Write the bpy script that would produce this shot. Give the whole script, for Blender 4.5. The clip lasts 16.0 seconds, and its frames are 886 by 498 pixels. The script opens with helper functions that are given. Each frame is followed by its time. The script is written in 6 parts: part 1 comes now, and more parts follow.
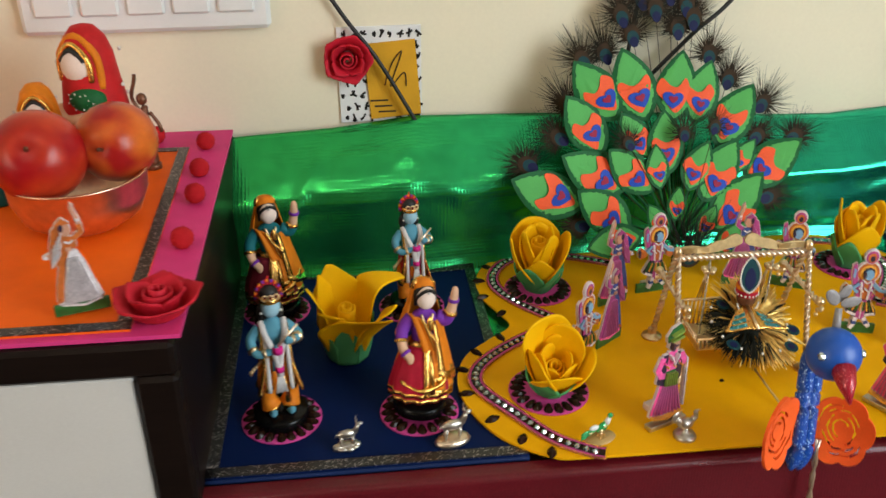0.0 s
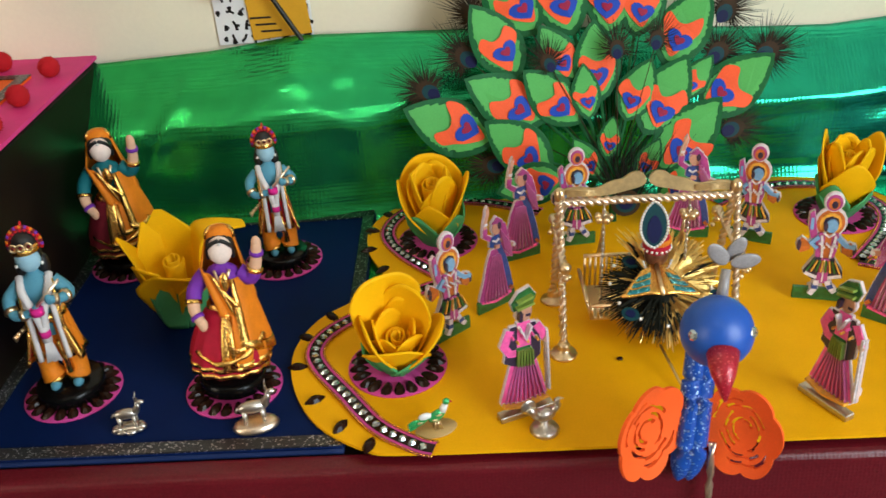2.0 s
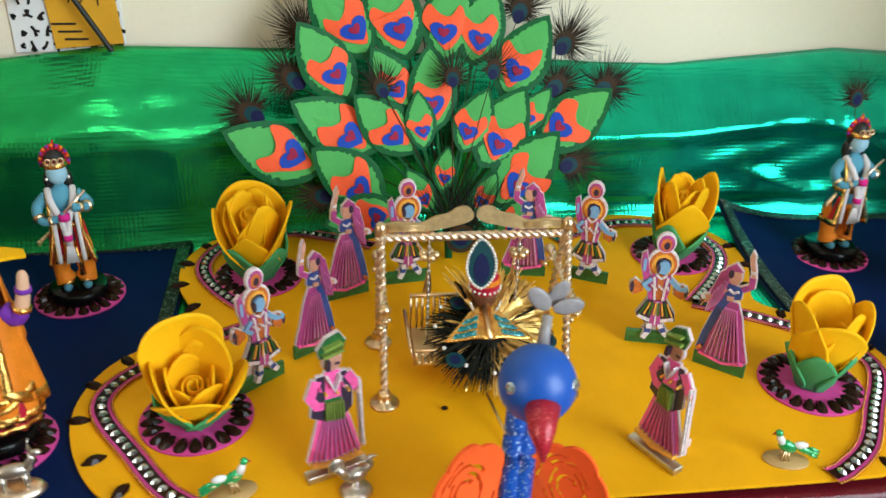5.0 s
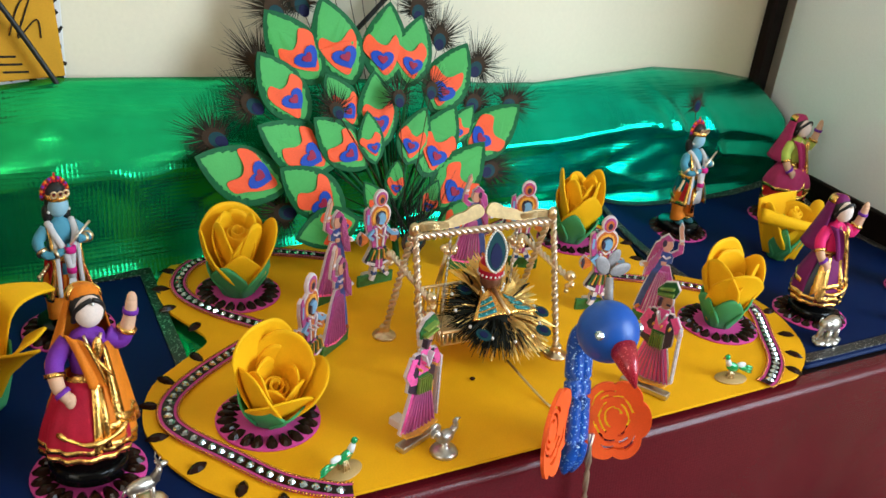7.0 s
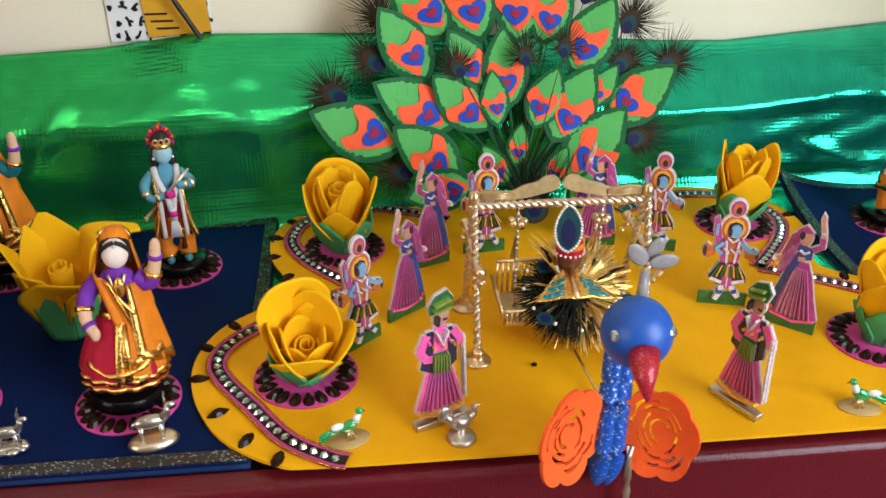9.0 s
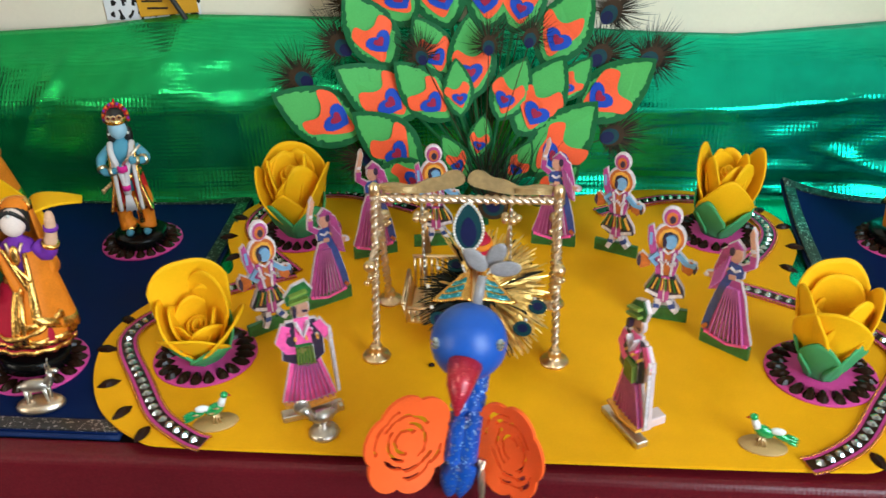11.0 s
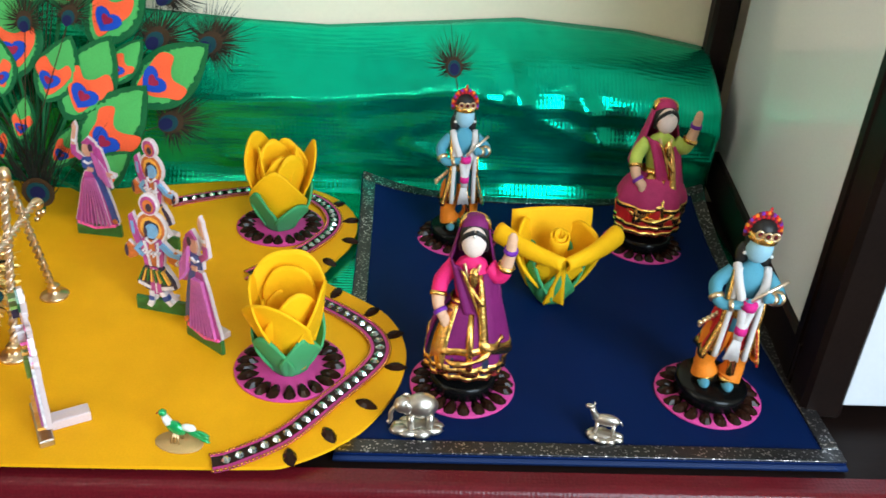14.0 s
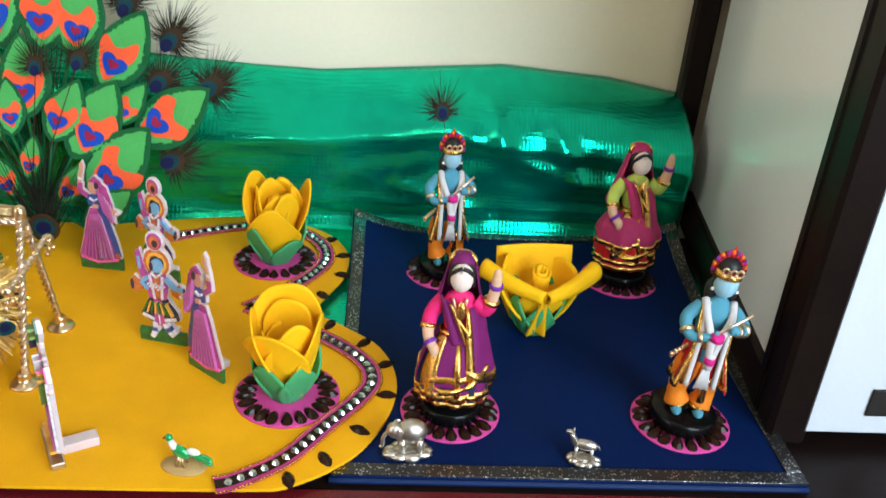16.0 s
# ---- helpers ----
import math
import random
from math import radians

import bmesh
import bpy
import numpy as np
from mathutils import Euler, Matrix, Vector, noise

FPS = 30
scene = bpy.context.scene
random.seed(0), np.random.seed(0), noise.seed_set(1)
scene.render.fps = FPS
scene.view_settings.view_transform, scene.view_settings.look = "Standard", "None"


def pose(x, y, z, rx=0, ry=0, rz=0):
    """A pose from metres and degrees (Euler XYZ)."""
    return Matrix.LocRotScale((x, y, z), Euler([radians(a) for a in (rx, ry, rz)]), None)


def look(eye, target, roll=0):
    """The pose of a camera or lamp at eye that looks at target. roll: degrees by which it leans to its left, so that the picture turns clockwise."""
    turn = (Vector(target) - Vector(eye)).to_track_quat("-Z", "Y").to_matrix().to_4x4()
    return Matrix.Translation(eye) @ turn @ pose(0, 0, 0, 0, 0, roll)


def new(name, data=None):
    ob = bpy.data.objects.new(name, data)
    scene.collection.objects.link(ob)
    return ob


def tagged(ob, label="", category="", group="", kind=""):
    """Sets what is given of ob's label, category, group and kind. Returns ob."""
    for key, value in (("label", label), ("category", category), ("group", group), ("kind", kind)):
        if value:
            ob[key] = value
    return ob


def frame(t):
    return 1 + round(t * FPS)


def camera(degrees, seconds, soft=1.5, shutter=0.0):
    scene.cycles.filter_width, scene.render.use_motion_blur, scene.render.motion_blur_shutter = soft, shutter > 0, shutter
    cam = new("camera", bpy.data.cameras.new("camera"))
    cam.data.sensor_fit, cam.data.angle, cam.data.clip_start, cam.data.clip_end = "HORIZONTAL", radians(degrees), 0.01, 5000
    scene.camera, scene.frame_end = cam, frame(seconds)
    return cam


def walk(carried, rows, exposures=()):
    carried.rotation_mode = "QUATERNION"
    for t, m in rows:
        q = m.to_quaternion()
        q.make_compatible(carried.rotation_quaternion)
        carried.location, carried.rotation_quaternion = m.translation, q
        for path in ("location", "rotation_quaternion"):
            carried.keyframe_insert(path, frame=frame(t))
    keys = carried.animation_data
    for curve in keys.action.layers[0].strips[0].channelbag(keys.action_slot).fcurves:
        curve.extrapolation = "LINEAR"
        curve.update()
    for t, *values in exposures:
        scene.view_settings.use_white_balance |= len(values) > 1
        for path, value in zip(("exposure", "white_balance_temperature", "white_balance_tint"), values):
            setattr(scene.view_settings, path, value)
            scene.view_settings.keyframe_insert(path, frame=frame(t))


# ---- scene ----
cam = camera(54.1, 16.0, soft=1.5, shutter=0.5)
PATH = [
    (0.0, (-0.3343, -0.4738, 0.4360), (-0.1359, 1.2891, -0.4880), -0.1),
    (0.5, (-0.2408, -0.4298, 0.4060), (-0.1978, 1.3485, -0.5090), -1.6),
    (1.0, (-0.1900, -0.3964, 0.3740), (-0.1864, 1.3569, -0.5890), -2.7),
    (1.5, (-0.1599, -0.3780, 0.3690), (-0.1773, 1.3574, -0.6250), -3.2),
    (2.0, (-0.1323, -0.3665, 0.3600), (-0.1903, 1.3581, -0.6510), -3.8),
    (2.5, (-0.1061, -0.3639, 0.3560), (-0.1810, 1.3636, -0.6490), -3.6),
    (3.0, (-0.1043, -0.3680, 0.3430), (-0.1773, 1.3774, -0.6310), -4.1),
    (3.5, (-0.0821, -0.3461, 0.3430), (-0.0484, 1.3525, -0.7120), -1.2),
    (4.0, (-0.0102, -0.3129, 0.3360), (-0.0521, 1.4148, -0.6710), -0.4),
    (4.2, (0.0100, -0.3090, 0.3330), (-0.0585, 1.4252, -0.6610), -1.0),
    (6.3, (-0.3267, -0.3501, 0.3500), (0.5760, 1.2120, -0.5120), 6.7),
    (6.5, (-0.3255, -0.3461, 0.3500), (0.5801, 1.2148, -0.5120), 6.6),
    (7.0, (-0.3223, -0.3423, 0.3460), (0.5835, 1.2216, -0.5110), 6.5),
    (7.5, (-0.3144, -0.3447, 0.3460), (0.5454, 1.2397, -0.5200), 5.9),
    (8.0, (-0.2757, -0.3518, 0.3490), (0.2897, 1.3274, -0.5790), 2.3),
    (8.5, (-0.2059, -0.3575, 0.3480), (0.1415, 1.3644, -0.6090), 0.5),
    (8.7, (-0.1788, -0.3570, 0.3450), (0.0998, 1.3716, -0.6220), 0.4),
    (11.0, (0.0122, -0.3431, 0.3400), (-0.1432, 1.3786, -0.6660), -1.5),
    (11.5, (0.0903, -0.3243, 0.3360), (-0.1759, 1.3844, -0.6680), -2.6),
    (12.0, (0.1477, -0.3183, 0.3320), (-0.0613, 1.3923, -0.6830), -1.4),
    (12.5, (0.1738, -0.3177, 0.3350), (-0.0696, 1.3867, -0.6830), -1.9),
    (13.0, (0.1998, -0.3171, 0.3290), (-0.0092, 1.3925, -0.6880), -0.7),
    (13.5, (0.2335, -0.3239, 0.3310), (0.1163, 1.3988, -0.6800), 1.1),
    (14.0, (0.2647, -0.3216, 0.3270), (0.3691, 1.4073, -0.6710), 3.7),
    (14.5, (0.2687, -0.3218, 0.3320), (0.3837, 1.3995, -0.6800), 3.6),
    (15.0, (0.2596, -0.3233, 0.3400), (0.3954, 1.3929, -0.6780), 4.1),
    (15.5, (0.2622, -0.3315, 0.3370), (0.4037, 1.3984, -0.6570), 4.4),
    (16.0, (0.2581, -0.3503, 0.3460), (0.4014, 1.4126, -0.5870), 4.5),
]
walk(cam, [(t, look(eye, target, roll)) for t, eye, target, roll in PATH],
     exposures=[(0.0, -0.24, 6700, 11), (1.5, -0.12, 6600, 11), (3.0, -0.05, 6400, 11), (4.2, 0.0, 6300, 9), (7.0, 0.05, 5950, 8), (8.0, 0.05, 6300, 14), (8.7, 0.05, 6300, 15), (11.0, 0.0, 6050, 8), (13.5, 0.06, 5950, 7), (14.5, 0.16, 5950, 8), (16.0, 0.10, 5950, 9)])

# world and light
world = bpy.data.worlds.new("sky")
scene.world = world
world.use_nodes = True
sky = world.node_tree.nodes.new("ShaderNodeTexSky")
sky.sky_type, sky.sun_disc, sky.sun_elevation, sky.sun_rotation = "NISHITA", False, radians(40), radians(150)
world.node_tree.links.new(sky.outputs[0], world.node_tree.nodes["Background"].inputs[0])
world.node_tree.nodes["Background"].inputs[1].default_value = 0.12


def area(name, eye, target, sx, sy, power, col):
    d = bpy.data.lights.new(name, "AREA")
    d.shape, d.size, d.size_y, d.energy, d.color = "RECTANGLE", sx, sy, power, col
    ob = new(name, d)
    ob.matrix_world = look(eye, target)
    return ob


area("window_light", (1.06, -1.12, 0.66), (0.05, 0.0, 0.05), 1.0, 1.15, 41, (0.80, 0.93, 1.0))
area("window_light", (-2.06, -1.25, 0.66), (0.0, -0.1, 0.05), 1.0, 1.15, 15, (1.0, 0.87, 0.68))


# ---- materials
def mat(name, col, rough=0.6, metal=0.0, var=0.10, grain=900.0, bump=0.15, big=40.0, coat=0.0, dist=0.0003):
    m = bpy.data.materials.new(name)
    m.use_nodes = True
    nt = m.node_tree
    N, Lk = nt.nodes, nt.links
    b = N["Principled BSDF"]
    b.inputs["Roughness"].default_value, b.inputs["Metallic"].default_value = rough, metal
    b.inputs["Coat Weight"].default_value = coat
    if rough >= 0.55 and metal == 0:
        b.inputs["Specular IOR Level"].default_value = 0.22
    co = N.new("ShaderNodeTexCoord")
    n1, n2 = N.new("ShaderNodeTexNoise"), N.new("ShaderNodeTexNoise")
    n1.inputs["Scale"].default_value, n2.inputs["Scale"].default_value = grain, big
    n1.inputs["Detail"].default_value = 4
    for n in (n1, n2):
        Lk.new(co.outputs["Object"], n.inputs["Vector"])
    add = N.new("ShaderNodeMath")
    add.operation = "ADD"
    Lk.new(n1.outputs["Fac"], add.inputs[0])
    Lk.new(n2.outputs["Fac"], add.inputs[1])
    mp = N.new("ShaderNodeMapRange")
    mp.inputs[1].default_value, mp.inputs[2].default_value = 0.6, 1.4
    mp.inputs[3].default_value, mp.inputs[4].default_value = 1 - var, 1 + var
    Lk.new(add.outputs[0], mp.inputs[0])
    hs = N.new("ShaderNodeHueSaturation")
    hs.inputs["Color"].default_value = (*col, 1)
    Lk.new(mp.outputs[0], hs.inputs["Value"])
    Lk.new(hs.outputs[0], b.inputs["Base Color"])
    if bump:
        bp = N.new("ShaderNodeBump")
        bp.inputs["Strength"].default_value, bp.inputs["Distance"].default_value = bump, dist
        Lk.new(n1.outputs["Fac"], bp.inputs["Height"])
        Lk.new(bp.outputs[0], b.inputs["Normal"])
    return m


def glitter(name, col, spark, scale=1100.0, cut=0.86):
    m = mat(name, col, 0.45, 0.0, 0.25, 1500, 0.4)
    nt = m.node_tree
    N, Lk = nt.nodes, nt.links
    b = N["Principled BSDF"]
    co = N["Texture Coordinate"]
    vo = N.new("ShaderNodeTexVoronoi")
    vo.inputs["Scale"].default_value = scale
    Lk.new(co.outputs["Object"], vo.inputs["Vector"])
    sp = N.new("ShaderNodeSeparateColor")
    Lk.new(vo.outputs["Color"], sp.inputs[0])
    gt = N.new("ShaderNodeMath")
    gt.operation = "GREATER_THAN"
    gt.inputs[1].default_value = cut
    Lk.new(sp.outputs[0], gt.inputs[0])
    mx = N.new("ShaderNodeMix")
    mx.data_type = "RGBA"
    Lk.new(gt.outputs[0], mx.inputs["Factor"])
    Lk.new(N["Hue/Saturation/Value"].outputs[0], mx.inputs[6])
    mx.inputs[7].default_value = (*spark, 1)
    Lk.new(mx.outputs[2], b.inputs["Base Color"])
    Lk.new(gt.outputs[0], b.inputs["Metallic"])
    bp = N.new("ShaderNodeBump")
    bp.inputs["Strength"].default_value, bp.inputs["Distance"].default_value = 0.8, 0.0006
    Lk.new(sp.outputs[1], bp.inputs["Height"])
    Lk.new(bp.outputs[0], b.inputs["Normal"])
    b.inputs["Roughness"].default_value = 0.3
    return m


def foil_mat():
    m = mat("green_foil", (0.012, 0.40, 0.17), 0.21, 0.84, 0.2, 60, 0.0, 6.0)
    nt = m.node_tree
    N, Lk = nt.nodes, nt.links
    b = N["Principled BSDF"]
    co = N["Texture Coordinate"]
    vo = N.new("ShaderNodeTexVoronoi")
    vo.inputs["Scale"].default_value = 290
    vo.inputs["Randomness"].default_value = 0.1
    n3 = N.new("ShaderNodeTexNoise")
    n3.inputs["Scale"].default_value, n3.inputs["Detail"].default_value = 14, 3
    Lk.new(co.outputs["Object"], vo.inputs["Vector"])
    Lk.new(co.outputs["Object"], n3.inputs["Vector"])
    # angle-dependent reflection hue painted into the colour: green at left, teal at right
    xyz = N.new("ShaderNodeSeparateXYZ")
    Lk.new(co.outputs["Object"], xyz.inputs[0])
    rg = N.new("ShaderNodeMapRange")
    rg.inputs[1].default_value, rg.inputs[2].default_value = -0.35, 0.25
    Lk.new(xyz.outputs[0], rg.inputs[0])
    tint = N.new("ShaderNodeMix")
    tint.data_type = "RGBA"
    tint.inputs[6].default_value, tint.inputs[7].default_value = (0.030, 0.52, 0.13, 1), (0.020, 0.56, 0.34, 1)
    Lk.new(rg.outputs[0], tint.inputs["Factor"])
    Lk.new(tint.outputs[2], N["Hue/Saturation/Value"].inputs["Color"])
    b1, b2 = N.new("ShaderNodeBump"), N.new("ShaderNodeBump")
    b1.inputs["Strength"].default_value, b1.inputs["Distance"].default_value = 0.30, 0.0008
    b2.inputs["Strength"].default_value, b2.inputs["Distance"].default_value = 0.16, 0.006
    Lk.new(vo.outputs["Distance"], b1.inputs["Height"])
    Lk.new(n3.outputs["Fac"], b2.inputs["Height"])
    Lk.new(b2.outputs[0], b1.inputs["Normal"])
    Lk.new(b1.outputs[0], b.inputs["Normal"])
    return m


def cloth_mat():
    m = mat("maroon_cloth", (0.105, 0.006, 0.011), 0.27, 0.0, 0.25, 700, 0.0, 9.0)
    nt = m.node_tree
    N, Lk = nt.nodes, nt.links
    vo = N.new("ShaderNodeTexVoronoi")
    vo.inputs["Scale"].default_value, vo.inputs["Randomness"].default_value = 420, 0.25
    Lk.new(N["Texture Coordinate"].outputs["Object"], vo.inputs["Vector"])
    bp = N.new("ShaderNodeBump")
    N["Principled BSDF"].inputs["Specular IOR Level"].default_value = 0.32
    bp.inputs["Strength"].default_value, bp.inputs["Distance"].default_value = 0.4, 0.0006
    Lk.new(vo.outputs["Distance"], bp.inputs["Height"])
    Lk.new(bp.outputs[0], N["Principled BSDF"].inputs["Normal"])
    return m


def wood_mat():
    m = mat("dark_wood", (0.009, 0.005, 0.004), 0.36, 0.0, 0.35, 500, 0.1, 12.0)
    m.node_tree.nodes["Principled BSDF"].inputs["Specular IOR Level"].default_value = 0.10
    co = m.node_tree.nodes["Texture Coordinate"]
    mp = m.node_tree.nodes.new("ShaderNodeMapping")
    mp.inputs["Scale"].default_value = (0.08, 1, 1)
    m.node_tree.links.new(co.outputs["Object"], mp.inputs["Vector"])
    for n in m.node_tree.nodes:
        if n.type == "TEX_NOISE":
            m.node_tree.links.new(mp.outputs[0], n.inputs["Vector"])
    return m


def fruit_mat(name, red, blush):
    """Skin that shades in soft patches from red to a warmer blush."""
    m = mat(name, red, 0.30, 0.0, 0.12, 220, 0.04, 30)
    nt = m.node_tree
    N, Lk = nt.nodes, nt.links
    n = N.new("ShaderNodeTexNoise")
    n.inputs["Scale"].default_value, n.inputs["Detail"].default_value = 26, 2
    Lk.new(N["Texture Coordinate"].outputs["Object"], n.inputs["Vector"])
    mp = N.new("ShaderNodeMapRange")
    mp.inputs[1].default_value, mp.inputs[2].default_value = 0.40, 0.68
    Lk.new(n.outputs["Fac"], mp.inputs[0])
    mx = N.new("ShaderNodeMix")
    mx.data_type = "RGBA"
    mx.inputs[6].default_value, mx.inputs[7].default_value = (*red, 1), (*blush, 1)
    Lk.new(mp.outputs[0], mx.inputs["Factor"])
    Lk.new(mx.outputs[2], N["Hue/Saturation/Value"].inputs["Color"])
    N["Principled BSDF"].inputs["Specular IOR Level"].default_value = 0.35
    return m


YEL = mat("yellow_foam", (0.84, 0.405, 0.002), 0.62, var=0.07, bump=0.10)
PETAL = mat("yellow_petal_foam", (0.90, 0.48, 0.003), 0.60, var=0.07, bump=0.12)
for foam in (YEL, PETAL):
    foam.node_tree.nodes["Principled BSDF"].inputs["Specular IOR Level"].default_value = 0.12
BLUE = mat("blue_foam", (0.0010, 0.0100, 0.062), 0.62, var=0.10, bump=0.10)
BLUE.node_tree.nodes["Principled BSDF"].inputs["Specular IOR Level"].default_value = 0.09
BLUELT = mat("blue_foam_edge", (0.003, 0.016, 0.075), 0.6)
BLACKGL = glitter("black_glitter", (0.014, 0.013, 0.014), (0.50, 0.47, 0.46), 1100, 0.90)
BLUEGL = glitter("blue_glitter", (0.005, 0.075, 0.42), (0.45, 0.68, 1.0), 1000, 0.88)
PINKF = mat("pink_foam", (0.56, 0.055, 0.26), 0.6, bump=0.1)
HOTPINK = mat("hot_pink_foam", (0.70, 0.045, 0.22), 0.6, bump=0.1)
ORANGEF = mat("orange_foam", (0.90, 0.13, 0.005), 0.6, bump=0.1)
ORANGEW = mat("orange_wing_foam", (0.95, 0.12, 0.018), 0.58, bump=0.12)
CORAL = mat("coral_foam", (0.90, 0.115, 0.035), 0.6, bump=0.1)
LEAFLT = mat("leaf_light_green", (0.085, 0.40, 0.095), 0.6, var=0.12, bump=0.1)
LEAFDK = mat("leaf_dark_green", (0.008, 0.105, 0.030), 0.6, var=0.3, bump=0.25)
SEPAL = mat("sepal_green", (0.075, 0.36, 0.135), 0.6, bump=0.1)
HBLUE = mat("heart_blue", (0.012, 0.06, 0.42), 0.55, bump=0.1)
HRED = mat("heart_red", (0.30, 0.012, 0.05), 0.55, bump=0.1)
REDF = mat("red_felt", (0.48, 0.012, 0.018), 0.9, grain=1500, bump=0.6, dist=0.0008)
REDROSE = mat("red_rose_foam", (0.55, 0.012, 0.03), 0.62, bump=0.12)
GEM = mat("brown_gem", (0.020, 0.007, 0.004), 0.16, 0.0, coat=0.0, bump=0.0)
GEM.node_tree.nodes["Principled BSDF"].inputs["Specular IOR Level"].default_value = 0.16
SILVERGEM = mat("silver_gem", (0.62, 0.70, 0.72), 0.08, 0.9, bump=0.0)
BEAD = mat("gold_bead", (0.55, 0.22, 0.05), 0.25, 0.9, bump=0.0)
GOLD = mat("gold_metal", (0.80, 0.60, 0.36), 0.30, 1.0, 0.15, 800, 0.2)
PALEGOLD = mat("pale_gold_metal", (0.84, 0.68, 0.52), 0.36, 1.0, 0.15, 800, 0.2)
GOLDLACE = mat("gold_lace", (0.86, 0.50, 0.13), 0.24, 1.0, 0.40, 650, 0.6, 160, dist=0.0008)
SILVER = mat("silver_metal", (0.58, 0.53, 0.47), 0.36, 1.0, 0.15, 500, 0.3)
BLACK = mat("black_gloss", (0.003, 0.003, 0.003), 0.22, coat=0.0, bump=0.0)
BLACK.node_tree.nodes["Principled BSDF"].inputs["Specular IOR Level"].default_value = 0.20
SKIN = mat("doll_skin_cream", (0.70, 0.42, 0.27), 0.7, bump=0.1)
FACE = mat("doll_face_white", (0.82, 0.66, 0.58), 0.6, bump=0.05)
SKYBL = mat("doll_blue_cloth", (0.085, 0.27, 0.36), 0.75, bump=0.3)
FACEBL = mat("doll_face_blue", (0.30, 0.50, 0.60), 0.6, bump=0.05)
HAIR = mat("doll_hair", (0.008, 0.007, 0.007), 0.5, bump=0.4)
WHITEC = mat("white_cord", (0.62, 0.58, 0.57), 0.8, bump=0.4)
MAGCORD = mat("magenta_cord", (0.62, 0.02, 0.22), 0.8, bump=0.4)


def cloth(name, col, rough=0.6):
    return mat(name, col, rough, 0.0, 0.22, 1300, 0.5, 90, dist=0.0005)


ORG = cloth("orange_cloth", (0.72, 0.20, 0.010))
CRIM = cloth("crimson_cloth", (0.42, 0.008, 0.03))
MAROON = cloth("maroon_doll_cloth", (0.16, 0.010, 0.02))
PURP = cloth("purple_cloth", (0.17, 0.012, 0.11))
VIOL = cloth("violet_cloth", (0.17, 0.03, 0.34))
TEAL = cloth("teal_cloth", (0.005, 0.13, 0.15))
PINKC = cloth("pink_cloth", (0.75, 0.02, 0.16))
LIME = cloth("lime_cloth", (0.48, 0.58, 0.10))
ROSEC = cloth("rose_cloth", (0.42, 0.03, 0.12))
REDC = cloth("red_cloth", (0.52, 0.012, 0.015))
NAVY = cloth("navy_sequin_cloth", (0.01, 0.02, 0.05), 0.3)
WALL = mat("cream_wall_paint", (0.80, 0.725, 0.555), 0.75, var=0.03, grain=260, bump=0.12, big=3.0, dist=0.001)
WHITEP = mat("white_plastic", (0.78, 0.77, 0.76), 0.35, var=0.03, bump=0.0)
PAPER = mat("white_panel", (0.62, 0.64, 0.68), 0.5, var=0.03, grain=300, bump=0.05, big=5)
CLOUD = mat("frosted_panel", (0.62, 0.60, 0.58), 0.4, var=0.06, bump=0.05, big=8)
GLASSP = mat("grey_glass_panel", (0.86, 0.90, 0.92), 0.16, 0.0, var=0.06, big=4, bump=0.0, coat=0.7)
WOOD = wood_mat()
FOIL = foil_mat()
CLOTH = cloth_mat()
BIRDB = mat("bird_blue_paint", (0.010, 0.085, 0.42), 0.38, var=0.08, bump=0.05)
BEAK = glitter("beak_red", (0.42, 0.012, 0.03), (0.8, 0.2, 0.2), 1500, 0.9)
FEATHER = mat("feather_barbs", (0.010, 0.011, 0.006), 0.8, 0.0, 0.4, 600, 0.2)
FBRONZE = mat("feather_bronze", (0.040, 0.020, 0.007), 0.7, 0.0, 0.3)
FTEAL = mat("feather_teal", (0.003, 0.040, 0.048), 0.6, 0.0, 0.2)
FNAVY = mat("feather_navy", (0.004, 0.006, 0.050), 0.6, 0.0, 0.2)
FRUIT = fruit_mat("fruit_skin", (0.36, 0.006, 0.010), (0.52, 0.045, 0.012))
FRUITO = fruit_mat("fruit_skin_orange", (0.38, 0.010, 0.010), (0.68, 0.15, 0.02))
COPPER = mat("copper_bowl", (0.74, 0.50, 0.36), 0.33, 1.0, 0.2, 150, 0.2)
CABLE = mat("black_cable", (0.008, 0.008, 0.008), 0.5, bump=0.0)
CARDY = mat("mustard_card", (0.66, 0.33, 0.02), 0.7, var=0.08)
INK = mat("dark_ink", (0.02, 0.016, 0.014), 0.6, bump=0.0)
PLATE = mat("acrylic_edge", (0.66, 0.52, 0.52), 0.3, var=0.1, bump=0.0, coat=0.3)
P_PLUM = mat("print_plum", (0.42, 0.060, 0.24), 0.3, var=0.35, grain=350, big=150, coat=0.3, bump=0.0)
P_PINK = mat("print_pink", (0.95, 0.12, 0.40), 0.3, var=0.25, grain=350, big=150, coat=0.3, bump=0.0)
P_BLUE = mat("print_blue", (0.03, 0.07, 0.26), 0.3, var=0.35, grain=450, big=200, coat=0.3, bump=0.0)
P_WHITE = mat("print_white", (0.72, 0.66, 0.68), 0.3, var=0.3, grain=500, big=300, coat=0.3, bump=0.0)
P_ORANGE = mat("print_orange", (0.55, 0.14, 0.03), 0.3, var=0.35, grain=450, big=200, coat=0.3, bump=0.0)
P_SKIN = mat("print_skin", (0.60, 0.30, 0.20), 0.3, var=0.2, grain=400, coat=0.3, bump=0.0)
P_SKY = mat("print_sky", (0.18, 0.38, 0.60), 0.3, var=0.2, grain=400, coat=0.3, bump=0.0)
